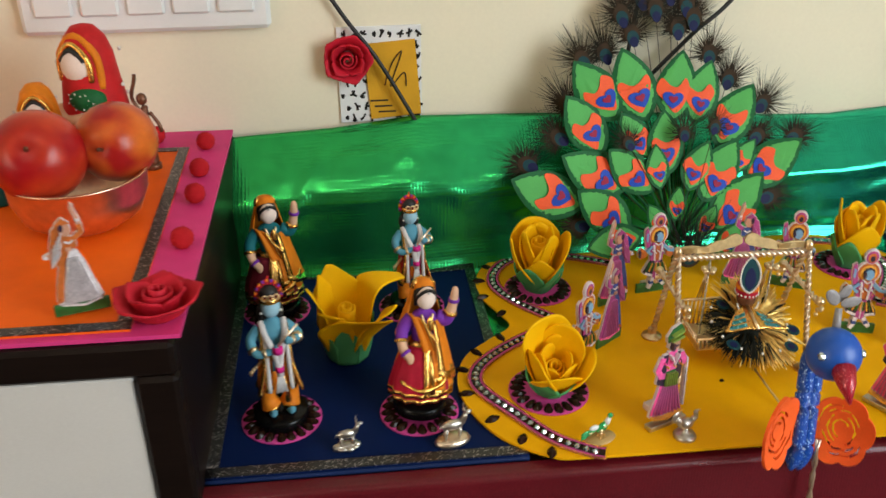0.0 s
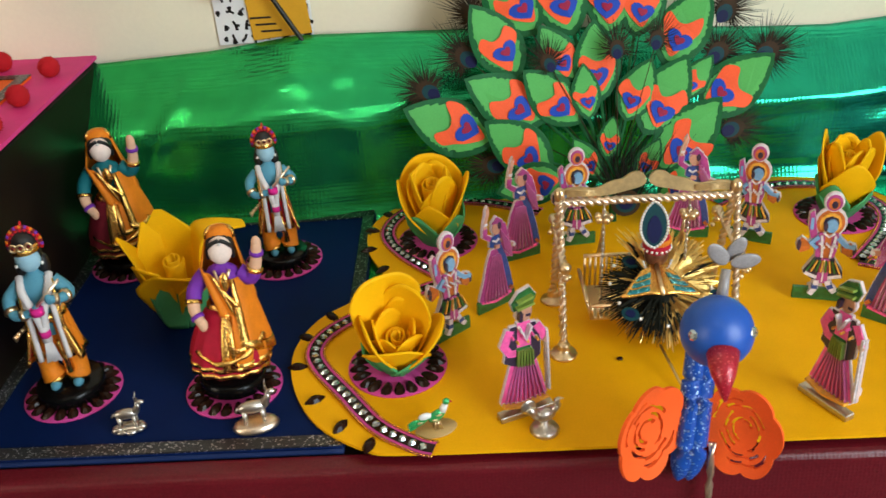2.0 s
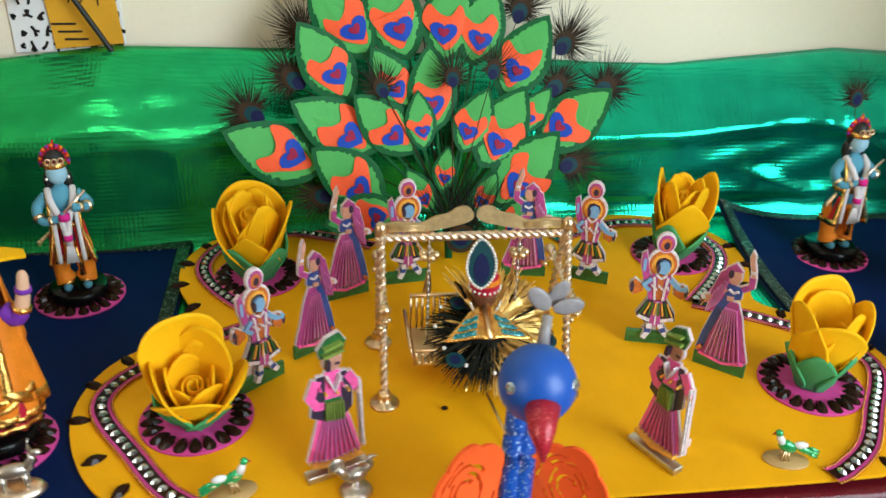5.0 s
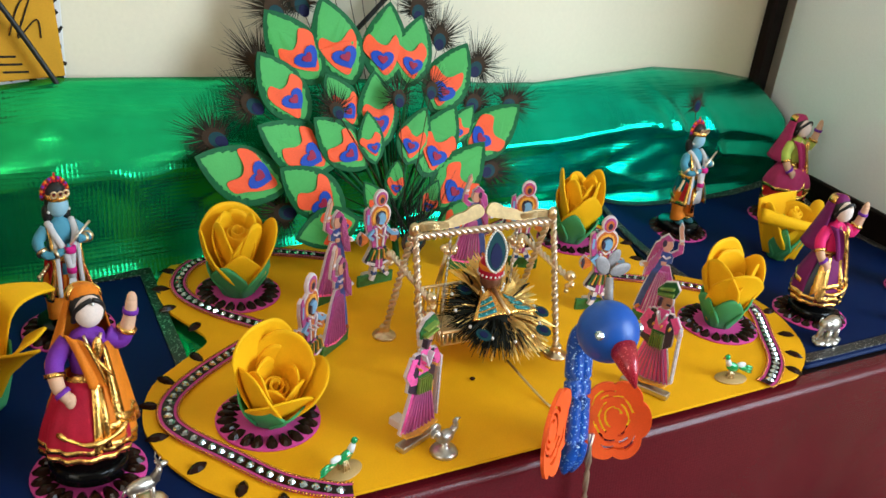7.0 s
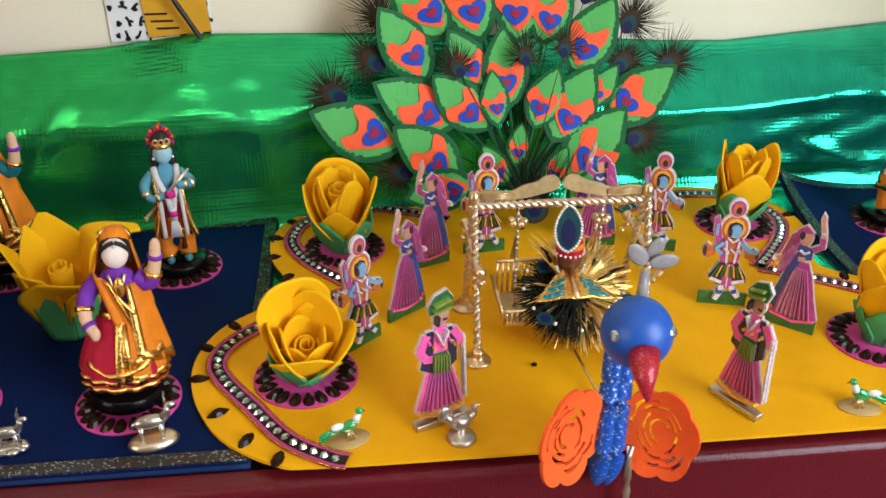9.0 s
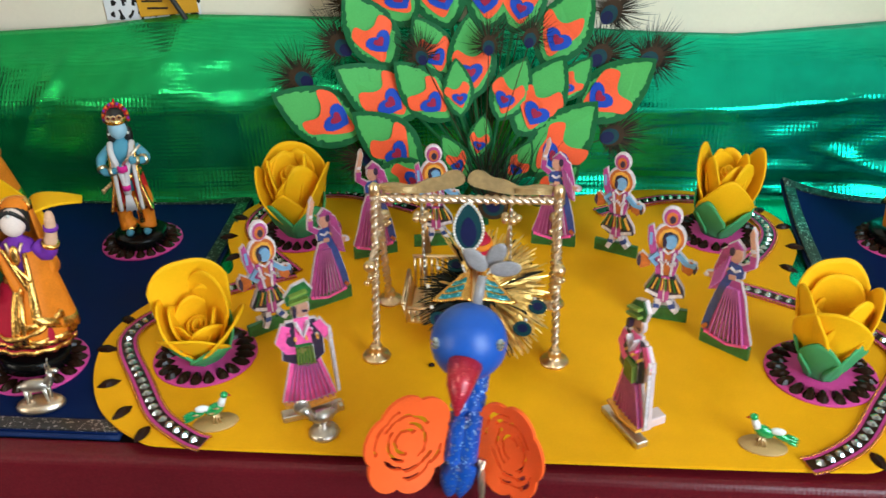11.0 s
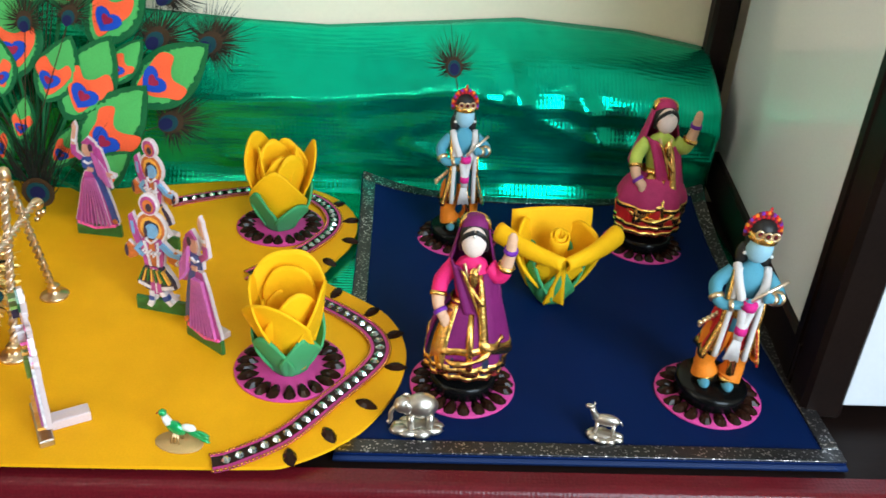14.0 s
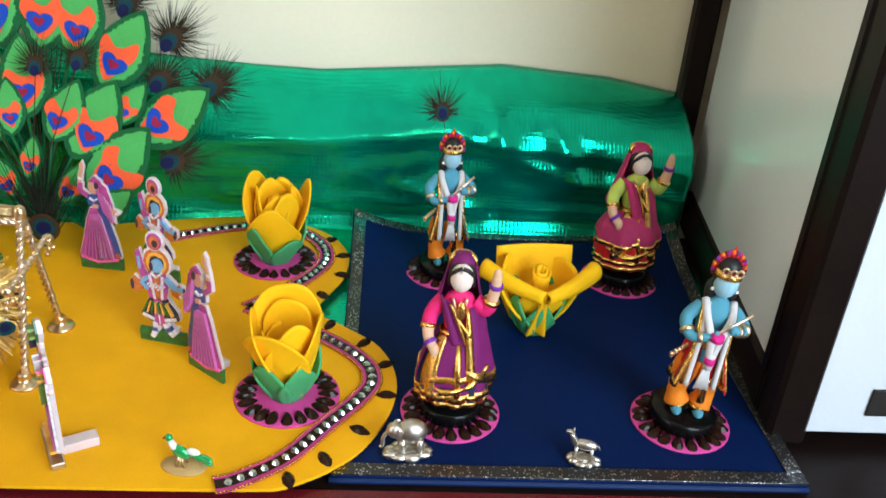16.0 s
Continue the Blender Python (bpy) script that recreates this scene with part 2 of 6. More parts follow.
P_GREEN = mat("print_green", (0.02, 0.13, 0.03), 0.3, var=0.5, grain=300, big=120, coat=0.3, bump=0.0)
P_ROSE = mat("print_rose", (0.55, 0.13, 0.36), 0.3, var=0.2, grain=400, coat=0.3, bump=0.0)
P_SUN = mat("print_yellow", (0.85, 0.42, 0.06), 0.3, var=0.25, grain=400, coat=0.3, bump=0.0)
P_LIME = mat("print_lime", (0.20, 0.30, 0.05), 0.3, var=0.3, grain=400, coat=0.3, bump=0.0)
P_DARK = mat("print_dark", (0.035, 0.022, 0.05), 0.3, var=0.4, grain=400, coat=0.3, bump=0.0)
GILT = mat("gilt_plastic", (0.50, 0.34, 0.15), 0.34, 0.45, 0.30, 300, 0.4)
CRESTM = mat("crest_silver", (0.30, 0.275, 0.275), 0.42, 0.1, 0.25)
TINSEL = mat("gold_tinsel", (0.86, 0.58, 0.18), 0.38, 0.85, 0.35, 500, 0.3)
BRONZE = mat("dark_bronze", (0.16, 0.06, 0.03), 0.35, 0.5, 0.25)
CYAN = glitter("cyan_glitter", (0.005, 0.20, 0.25), (0.3, 0.8, 0.9), 900, 0.8)
PEARL = mat("pearl", (0.80, 0.76, 0.70), 0.2, 0.2, 0.05, bump=0.0)
ENAMEL = mat("green_enamel", (0.02, 0.36, 0.10), 0.15, 0.3, 0.15, bump=0.0, coat=0.8)
PALE = mat("pale_wood_base", (0.50, 0.32, 0.12), 0.5, 0.2)
CURTAIN = mat("tan_wall_paint", (0.50, 0.41, 0.30), 0.8, var=0.06, grain=200, bump=0.1, big=3)
FLOORM = mat("floor_tile", (0.13, 0.10, 0.08), 0.4, var=0.06, big=2, grain=60, bump=0.0)
CEIL = mat("ceiling_paint", (0.80, 0.78, 0.74), 0.8, var=0.02, grain=200, bump=0.05)


LAMP = bpy.data.materials.new("lamp_tube")
LAMP.use_nodes = True
LAMP.node_tree.nodes["Principled BSDF"].inputs["Emission Color"].default_value = (1.0, 0.86, 0.66, 1)
LAMP.node_tree.nodes["Principled BSDF"].inputs["Emission Strength"].default_value = 30.0


# ---- mesh building
class Bld:
    """Collects faces with a material index each, to make one mesh."""

    def __init__(self, m=None):
        self.v, self.f, self.k, self.s, self.mats, self.m = [], [], [], [], [], m or Matrix()

    def add(self, verts, faces, material, smooth=True, m=None):
        if material not in self.mats:
            self.mats.append(material)
        i, o = self.mats.index(material), len(self.v)
        t = self.m @ m if m is not None else self.m
        self.v += [t @ Vector(p) for p in verts]
        self.f += [tuple(o + a for a in f) for f in faces]
        self.k += [i] * len(faces)
        self.s += [smooth] * len(faces)
        return self

    def mesh(self, name):
        me = bpy.data.meshes.new(name)
        me.from_pydata([tuple(p) for p in self.v], [], self.f)
        for a in self.mats:
            me.materials.append(a)
        me.polygons.foreach_set("material_index", self.k)
        me.polygons.foreach_set("use_smooth", self.s)
        bm = bmesh.new()
        bm.from_mesh(me)
        bmesh.ops.recalc_face_normals(bm, faces=bm.faces)
        bm.to_mesh(me)
        bm.free()
        me.update()
        return me

    # shapes
    def lathe(self, prof, material, n=20, sx=1.0, sy=1.0, m=None, smooth=True):
        vs, fs = [], []
        for r, z in prof:
            for i in range(n):
                a = 2 * math.pi * i / n
                vs.append((r * math.cos(a) * sx, r * math.sin(a) * sy, z))
        for j in range(len(prof) - 1):
            for i in range(n):
                k = (i + 1) % n
                fs.append((j * n + i, j * n + k, (j + 1) * n + k, (j + 1) * n + i))
        fs.append(tuple(range(n))[::-1])
        fs.append(tuple((len(prof) - 1) * n + i for i in range(n)))
        return self.add(vs, fs, material, smooth, m)

    def ball(self, c, r, material, n=14, k=9, m=None):
        if not isinstance(r, tuple):
            r = (r, r, r)
        prof = [(max(1e-5, math.sin(math.pi * j / k)), -math.cos(math.pi * j / k)) for j in range(k + 1)]
        t = Matrix.Translation(c) @ (m or Matrix()) @ Matrix.Diagonal((*r, 1))
        return self.lathe(prof, material, n, m=t)

    def tube(self, pts, rad, material, n=8, m=None, twist=0.0):
        pts = [Vector(p) for p in pts]
        if not isinstance(rad, (list, tuple)):
            rad = [rad] * len(pts)
        vs, fs = [], []
        up = Vector((0.13, 0.31, 0.94))
        for i, p in enumerate(pts):
            d = (pts[min(i + 1, len(pts) - 1)] - pts[max(i - 1, 0)]).normalized()
            a = d.cross(up)
            if a.length < 0.05:
                a = d.cross(Vector((1, 0, 0)))
            a.normalize()
            b = d.cross(a)
            for j in range(n):
                w = 2 * math.pi * j / n + twist * i
                vs.append(p + (a * math.cos(w) + b * math.sin(w)) * rad[i])
        for i in range(len(pts) - 1):
            for j in range(n):
                k = (j + 1) % n
                fs.append((i * n + j, i * n + k, (i + 1) * n + k, (i + 1) * n + j))
        fs.append(tuple(range(n))[::-1])
        fs.append(tuple((len(pts) - 1) * n + i for i in range(n)))
        return self.add(vs, fs, material, True, m)

    def slab(self, outline, z0, z1, material, m=None, side=None):
        n = len(outline)
        vs = [(x, y, z0) for x, y in outline] + [(x, y, z1) for x, y in outline]
        fs = [tuple(range(n))[::-1], tuple(range(n, 2 * n))]
        self.add(vs, fs, material, False, m)
        fs = [(i, (i + 1) % n, n + (i + 1) % n, n + i) for i in range(n)]
        return self.add(vs, fs, side or material, False, m)

    def box(self, c, size, material, bev=0.001, m=None):
        x, y, z = (a / 2 for a in size)
        b = min(bev, x * 0.9, y * 0.9, z * 0.9)
        vs, key = [], {}
        for sx in (-1, 1):
            for sy in (-1, 1):
                for sz in (-1, 1):
                    for ax in range(3):
                        p = [sx * (x - b), sy * (y - b), sz * (z - b)]
                        p[ax] = (sx * x, sy * y, sz * z)[ax]
                        key[(sx, sy, sz, ax)] = len(vs)
                        vs.append((c[0] + p[0], c[1] + p[1], c[2] + p[2]))
        fs = []
        for ax in range(3):
            u, w = [a for a in range(3) if a != ax]
            for s in (-1, 1):
                q = []
                for a, bb in ((-1, -1), (1, -1), (1, 1), (-1, 1)):
                    k = [0, 0, 0]
                    k[ax], k[u], k[w] = s, a, bb
                    q.append(key[(*k, ax)])
                fs.append(tuple(q))
            for a in (-1, 1):
                for bb in (-1, 1):
                    q = []
                    for s, axx in ((-1, u), (1, u), (1, w), (-1, w)):
                        k = [0, 0, 0]
                        k[ax], k[u], k[w] = s, a, bb
                        q.append(key[(*k, axx)])
                    fs.append(tuple(q))
        for sx in (-1, 1):
            for sy in (-1, 1):
                for sz in (-1, 1):
                    fs.append(tuple(key[(sx, sy, sz, a)] for a in range(3)))
        return self.add(vs, fs, material, False, m)

    def shell(self, fn, nu, nv, th, material, m=None, inner=None):
        """A sheet of thickness th over fn(u, v), u and v from 0 to 1."""
        P = [[Vector(fn(i / nu, j / nv)) for j in range(nv + 1)] for i in range(nu + 1)]
        top, bot = [], []
        for i in range(nu + 1):
            for j in range(nv + 1):
                du = P[min(i + 1, nu)][j] - P[max(i - 1, 0)][j]
                dv = P[i][min(j + 1, nv)] - P[i][max(j - 1, 0)]
                nn = du.cross(dv)
                nn = nn.normalized() if nn.length > 1e-12 else Vector((0, 0, 1))
                top.append(P[i][j] + nn * th / 2)
                bot.append(P[i][j] - nn * th / 2)
        w = nv + 1
        o = len(top)
        f1 = [(i * w + j, (i + 1) * w + j, (i + 1) * w + j + 1, i * w + j + 1) for i in range(nu) for j in range(nv)]
        f2 = [tuple(o + a for a in f[::-1]) for f in f1]
        rim = [i * w for i in range(nu + 1)] + [nu * w + j for j in range(1, w)] + [i * w + nv for i in range(nu - 1, -1, -1)] + [j for j in range(nv - 1, 0, -1)]
        f3 = [(rim[i], rim[i - 1], o + rim[i - 1], o + rim[i]) for i in range(len(rim))]
        return self.add(top + bot, f1 + f2 + f3, material, True, m)


def part(name, b, parent=None, label="", m=None):
    ob = new(name, b.mesh(name))
    if parent is not None:
        ob.parent = parent
    if m is not None:
        ob.matrix_basis = m
    return tagged(ob, label)


def thing(name, m, label, category, group="", kind=""):
    ob = new(name)
    ob.empty_display_size = 0.01
    ob.matrix_basis = m
    return tagged(ob, label, category, group, kind)


def solid(name, b, label, category, group="", kind="", m=None):
    ob = new(name, b.mesh(name))
    if m is not None:
        ob.matrix_basis = m
    return tagged(ob, label, category, group, kind)


def smooth_line(pts, closed=False, k=6):
    """Catmull-Rom curve through the points."""
    n, out = len(pts), []
    get = (lambda i: Vector(pts[i % n])) if closed else (lambda i: Vector(pts[max(0, min(n - 1, i))]))
    for i in range(n if closed else n - 1):
        a, b, c, d = get(i - 1), get(i), get(i + 1), get(i + 2)
        for j in range(k):
            t = j / k
            out.append(0.5 * ((2 * b) + (c - a) * t + (2 * a - 5 * b + 4 * c - d) * t * t + (3 * b - a - 3 * c + d) * t ** 3))
    if not closed:
        out.append(get(n - 1))
    return out


def along(pts, step):
    """Points and directions at even steps along a polyline."""
    out, left = [], 0.0
    for a, b in zip(pts, pts[1:]):
        a, b = Vector(a), Vector(b)
        L = (b - a).length
        while left < L:
            out.append((a + (b - a) * (left / L), (b - a).normalized()))
            left += step
        left -= L
    return out


def ring(cx, cy, r, n=24):
    return [(cx + r * math.cos(2 * math.pi * i / n), cy + r * math.sin(2 * math.pi * i / n)) for i in range(n)]


ZT, ZB, ZY = -0.008, -0.002, 0.001   # table, blue mats, yellow mat

# ---- room
WY = 0.388
WALL_TURN = 2.0


def wall_y(x):
    """Face of the north wall, which stands a little askew to the table."""
    return 0.384 + math.tan(radians(WALL_TURN)) * (x + 0.5)


def wall(name, c, size, material, label):
    return solid(name, Bld().box(c, size, material, 0.002), label, "wall", kind="structure")


solid("wall_north", Bld(pose(-0.5, wall_y(-0.5), 0, 0, 0, WALL_TURN)).box((0.0, 0.06, 0.55), (3.54, 0.12, 2.6), WALL, 0.002), "cream painted plaster wall behind the display", "wall", kind="structure")
ww = Bld()
for c, s in (((-2.2, -2.475, 0.55), (0.12, 1.45, 2.6)), ((-2.2, -0.17, 0.55), (0.12, 1.12, 2.6)), ((-2.2, -1.24, -0.36), (0.12, 1.02, 0.78)), ((-2.2, -1.24, 1.56), (0.12, 1.02, 0.58))):
    ww.box(c, s, WALL, 0.002)
solid("wall_west", ww, "cream painted plaster side wall with a window opening", "wall", kind="structure")
wall("wall_south", (-0.5, -3.2, 0.55), (3.52, 0.12, 2.6), CURTAIN, "tan painted plaster wall behind the camera")
wb = Bld()
for c, s in (((1.2, -2.45, 0.55), (0.12, 1.5, 2.6)), ((1.2, -0.115, 0.55), (0.12, 1.09, 2.6)), ((1.2, -1.18, -0.36), (0.12, 1.04, 0.78)), ((1.2, -1.18, 1.56), (0.12, 1.04, 0.58))):
    wb.box(c, s, WALL, 0.002)
solid("wall_east", wb, "cream painted plaster wall with a window opening", "wall", kind="structure")
for wn, wx, wy in (("window_1", 1.2, -1.18), ("window_2", -2.2, -1.24)):
  win = thing(wn, pose(wx, wy, 0.65), "window opening with a dark wooden frame", "window", kind="structure")
  for nm, c, s in (("window_frame", (0, 0, 0.595), (0.1, 1.03, 0.04)), ("window_frame", (0, 0, -0.595), (0.1, 1.03, 0.04)), ("window_frame", (0, 0.497, 0), (0.1, 0.04, 1.14)), ("window_frame", (0, -0.497, 0), (0.1, 0.04, 1.14)), ("window_frame", (0, 0, 0), (0.06, 0.04, 1.14))):
    part(nm, Bld().box(c, s, WOOD, 0.004), win)
solid("floor", Bld().box((-0.5, -1.4, -0.8), (3.54, 3.86, 0.1), FLOORM, 0.002), "pale tiled floor of the room", "floor", kind="structure")
solid("ceiling", Bld().box((-0.5, -1.4, 1.9), (3.54, 3.86, 0.1), CEIL, 0.002), "white painted ceiling of the room", "ceiling", kind="structure")

# ---- table, cloth and foil
table = thing("table", pose(0, 0, -0.75), "dark brown wooden table under the display", "table")
part("tabletop", Bld().box((0.0, 0.1855, 0.727), (2.2, 0.353, 0.03), WOOD, 0.003), table)
for x in (-1.0, 1.0):
    for y in (0.05, 0.31):
        part("leg", Bld().box((x, y, 0.356), (0.06, 0.06, 0.71), WOOD, 0.004), table)


def drape(x0, x1, ph):
    """A cloth over the front edge, falling in uneven folds."""
    def f(u, v):
        x = x0 + (x1 - x0) * u
        s = 0.66 * v ** 2.4
        if s < 0.014:
            return (x, 0.0195 - s, ZT + 0.0012)
        z = s - 0.014
        fold = 0.006 * math.sin(x * 13 + 5 * z + ph) * min(1, z * 5) + 0.009 * noise.noise((x * 6, z * 5, ph)) * min(1, z * 6) + 0.003 * noise.noise((x * 17, z * 13, ph + 4)) * min(1, z * 9)
        return (x, 0.0052 - 0.022 * min(1, z * 3) - fold, ZT - z)
    return f


solid("table_cloth", Bld().shell(drape(-1.1, 1.1, 0.0), 160, 44, 0.0016, CLOTH), "embossed shiny maroon cloth hanging from the table's front edge", "cloth")


FOLDS = [(-0.46, 0.62, -0.10, 0.70, 0.020, 0.005), (-0.30, 0.98, -0.22, 0.50, 0.018, 0.0025), (-0.22, 0.50, -0.12, 0.92, 0.018, 0.0025),
         (-0.46, 0.10, 0.0, 0.12, 0.014, 0.005), (0.10, 0.57, 0.33, 0.66, 0.016, 0.007), (0.33, 0.60, 0.53, 0.56, 0.013, 0.005), (-0.46, 0.84, -0.12, 0.80, 0.014, 0.005), (0.34, 0.96, 0.36, 0.62, 0.012, 0.006), (0.33, 0.66, 0.42, 0.36, 0.018, 0.006),
         (0.40, 0.80, 0.43, 0.38, 0.016, 0.005), (0.43, 0.38, 0.52, 0.30, 0.016, 0.006), (0.12, 0.16, 0.52, 0.14, 0.014, 0.006),
         (0.27, 0.30, 0.35, 0.08, 0.012, 0.006), (-0.41, 0.35, -0.36, 0.95, 0.014, 0.004), (-0.17, 0.40, -0.10, 0.60, 0.010, 0.004)]


def foil_fn(u, v):
    x = -0.462 + (0.528 + 0.462) * u
    top = np.interp(x, [-0.46, -0.35, -0.27, -0.13, 0.14, 0.20, 0.36, 0.456, 0.53], [0.130, 0.135, 0.144, 0.140, 0.122, 0.120, 0.132, 0.125, 0.112])
    y0 = np.interp(x, [-0.46, -0.28, 0.1, 0.24, 0.53], [0.312, 0.310, 0.345, 0.348, 0.338])
    L1 = 0.16
    s = v * (L1 + top * 1.15)
    if s < L1:
        y, z = y0 - L1 + s, ZT + 0.0012
        return (x, y, z)
    q = (s - L1) / (top * 1.15)
    belly = 0.016 * math.sin(math.pi * q) * (1 + 0.5 * noise.noise((x * 6, 3.1, 0)))
    e0 = float(np.interp(x, [-0.1, 0.05, 0.1, 0.3], [0.56, 0.46, 0.42, 0.62]))
    e = max(0.0, min(1.0, (q - e0) / (1 - e0)))
    y = y0 + (wall_y(x) - float(np.interp(x, [-0.12, 0.02], [0.012, 0.004])) - y0) * (e ** float(np.interp(x, [-0.08, 0.06], [1.1, 1.7]))) + 0.012 * (1 - math.exp(-(q / 0.07) ** 2)) * (1 - e) - belly * 0.25
    z = ZT + 0.0012 + (top - ZT) * (q ** 0.93)
    # creases: broad waves, then sharp folds
    w = math.sin(math.pi * q) ** 0.6
    cr = 0.0045 * noise.noise((x * 4.5, q * 1.6, 1.7)) + 0.002 * noise.noise((x * 13 - q * 5, q * 4, 6.3))
    crisp = float(np.interp(x, [-0.46, -0.40, -0.06, 0.02, 0.24, 0.32, 0.5], [0.5, 1.0, 1.0, 0.2, 0.2, 0.9, 0.5]))
    cr += crisp * 0.022 * (0.30 - abs(noise.noise((x * 6.5 + q * 1.1 + 3, q * 1.3 - x * 4.5, 2.2)))) * max(0.0, min(1.0, (q - 0.46) * 4))
    cr += 0.0040 * (0.35 - abs(noise.noise((x * 9 + q * 1.3, q * 1.9 - x * 3, 4.4)))) * (0.4 + 0.6 * q)
    cr += 0.0014 * (0.3 - abs(noise.noise((x * 24 - q * 3, q * 4.2 + x * 5, 8.8)))) * q
    for x0, q0, x1, q1, wd, hh in FOLDS:
        dx, dq = x1 - x0, (q1 - q0) * 0.14
        L2 = dx * dx + dq * dq
        t = max(0.0, min(1.0, ((x - x0) * dx + (q - q0) * 0.14 * dq) / L2))
        d = math.hypot(x - x0 - t * dx, (q - q0) * 0.14 - t * dq)
        cr += hh * max(0.0, 1 - d / wd) ** 1.3 * (0.35 + 0.65 * math.sin(math.pi * (0.15 + 0.7 * t)))
    if x > 0.27:
        cr += 0.004 * abs(noise.noise((x * 12, q * 4, 9.0)))
    return (x, min(wall_y(x) - 0.003, y - cr * w), z)


solid("green_foil_sheet", Bld().shell(foil_fn, 260, 80, 0.0006, FOIL), "crumpled green metallic holographic foil sheet taped to the wall", "foil sheet")

# ---- right-hand cabinet
cab = thing("cabinet", pose(0, 0, ZT), "dark wood framed cabinet with a grey glass side and white front", "cabinet")


A, Bp = Vector((0.509, 0.085)), Vector((0.545, 0.390))
dv = (Bp - A).normalized()
ang = math.degrees(math.atan2(dv.y, dv.x))
cm = pose(A.x, A.y, 0, 0, 0, ang)
part("glass_panel", Bld().box((0.158, -0.007, 0.40), (0.314, 0.006, 0.80), GLASSP, 0.001), cab, "grey reflective glass panel", cm)
part("bottom_rail", Bld().box((0.157, -0.006, 0.0185), (0.296, 0.014, 0.037), WOOD, 0.002), cab, m=cm)
part("front_post", Bld().box((0.004, -0.0125, 0.42), (0.036, 0.025, 0.84), WOOD, 0.003), cab, m=cm)
part("post_moulding", Bld().box((0.018, -0.0005, 0.42), (0.010, 0.004, 0.84), WOOD, 0.0015), cab, m=cm)
part("back_post", Bld().box((0.5355, wall_y(0.53) - 0.008, 0.42), (0.022, 0.016, 0.84), WOOD, 0.003), cab)
part("front_panel", Bld().box((0.7165, 0.076, 0.46), (0.398, 0.012, 0.90), PAPER, 0.002), cab, "white glossy front panel")
part("front_mark", Bld().box((0.574, 0.069, 0.036), (0.018, 0.002, 0.02), INK, 0.0005), cab, "small dark catch")
part("body", Bld().box((0.73, 0.24, 0.45), (0.36, 0.28, 0.88), WOOD, 0.003), cab)

# ---- mats


def mat_fn(x0, x1, y0, y1, curl):
    def f(u, v):
        c = curl * (abs(2 * u - 1) ** 3) * max(0, (v - 0.55) / 0.45) ** 2
        return (x0 + (x1 - x0) * u, y0 + (y1 - y0) * v - c * 0.5, ZB - 0.001 + c)
    return f


def strip(fn, u0, u1, v0, v1, dz, th, nu, nv, material):
    return Bld().shell(lambda u, v: tuple(Vector(fn(u0 + (u1 - u0) * u, v0 + (v1 - v0) * v)) + Vector((0, 0, dz))), nu, nv, th, material)


for x0, x1, y0, y1, curl, lab in ((-0.453, -0.214, 0.023, 0.319, 0.004, "flat"), (0.235, 0.516, 0.027, 0.338, 0.026, "curling")):
    mt = thing("blue_mat", pose(0, 0, 0), "dark blue craft foam mat with black glitter border, " + lab, "mat", "blue mats")
    fn = mat_fn(x0, x1, y0, y1, curl)
    part("sheet", strip(fn, 0, 1, 0, 1, 0, 0.002, 30, 30, BLUE), mt)
    part("under_sheet", strip(fn, -0.004, 1.004, -0.006, 1.004, -0.0026, 0.0022, 30, 30, BLUELT), mt, "paler blue foam edge")
    k = 0.0095 / (x1 - x0)
    q = 0.0095 / (y1 - y0)
    for a in ((0, 1, 0, q), (0, 1, 1 - q, 1), (0, k, q, 1 - q), (1 - k, 1, q, 1 - q)):
        part("glitter_border", strip(fn, *a, 0.0016, 0.0012, 24, 24, BLACKGL), mt, "sparkling black glitter strip")

CX = 0.008
half = [(0.10, 0.0105), (0.19, 0.0115), (0.216, 0.016), (0.248, 0.040), (0.268, 0.078), (0.273, 0.116), (0.261, 0.152), (0.236, 0.176), (0.214, 0.196), (0.221, 0.222), (0.231, 0.248), (0.233, 0.284), (0.216, 0.318), (0.18, 0.341), (0.13, 0.346), (0.08, 0.335), (0.03, 0.322)]
out = smooth_line([Vector(p) for p in half], k=5)
right = [(p.x - 0.001, p.y) for p in out]
left = [(2 * CX - x, y) for x, y in right][::-1]
ym = thing("yellow_mat", pose(0, 0, 0), "yellow craft foam mat with scalloped lobes and jewelled trim", "mat")
part("sheet", Bld().slab(right + left, ZY - 0.0022, ZY, YEL), ym)

band1 = [(0.170, 0.0125), (0.181, 0.017), (0.205, 0.035), (0.227, 0.066), (0.247, 0.095), (0.253, 0.114), (0.246, 0.134), (0.225, 0.155), (0.195, 0.176), (0.160, 0.196)]
band2 = [(0.160, 0.196), (0.195, 0.236), (0.211, 0.270), (0.205, 0.300), (0.183, 0.322), (0.145, 0.328), (0.108, 0.315), (0.080, 0.300)]


def lens_gem(L, W, H, material, n=10, tear=False):
    """A faceted leaf-shaped stone lying on its back."""
    rim = [(L / 2 * math.cos(a), W / 2 * math.sin(a) * (abs(math.sin(a)) ** 0.5)) for a in (2 * math.pi * i / n for i in range(n))]
    if tear:
        rim = [(x, W / 2 * math.sin(2 * math.pi * i / n) * (0.42 + 0.58 * (x / L + 0.5))) for i, (x, y) in enumerate(rim)]
    mid = [(x * 0.55, y * 0.55) for x, y in rim]
    vs = [(x, y, 0) for x, y in rim] + [(x, y, H * 0.75) for x, y in mid] + [(0, 0, H)]
    fs = [(i, (i + 1) % n, n + (i + 1) % n, n + i) for i in range(n)] + [(n + i, n + (i + 1) % n, 2 * n) for i in range(n)] + [tuple(range(n))[::-1]]
    return Bld().add(vs, fs, material, False)


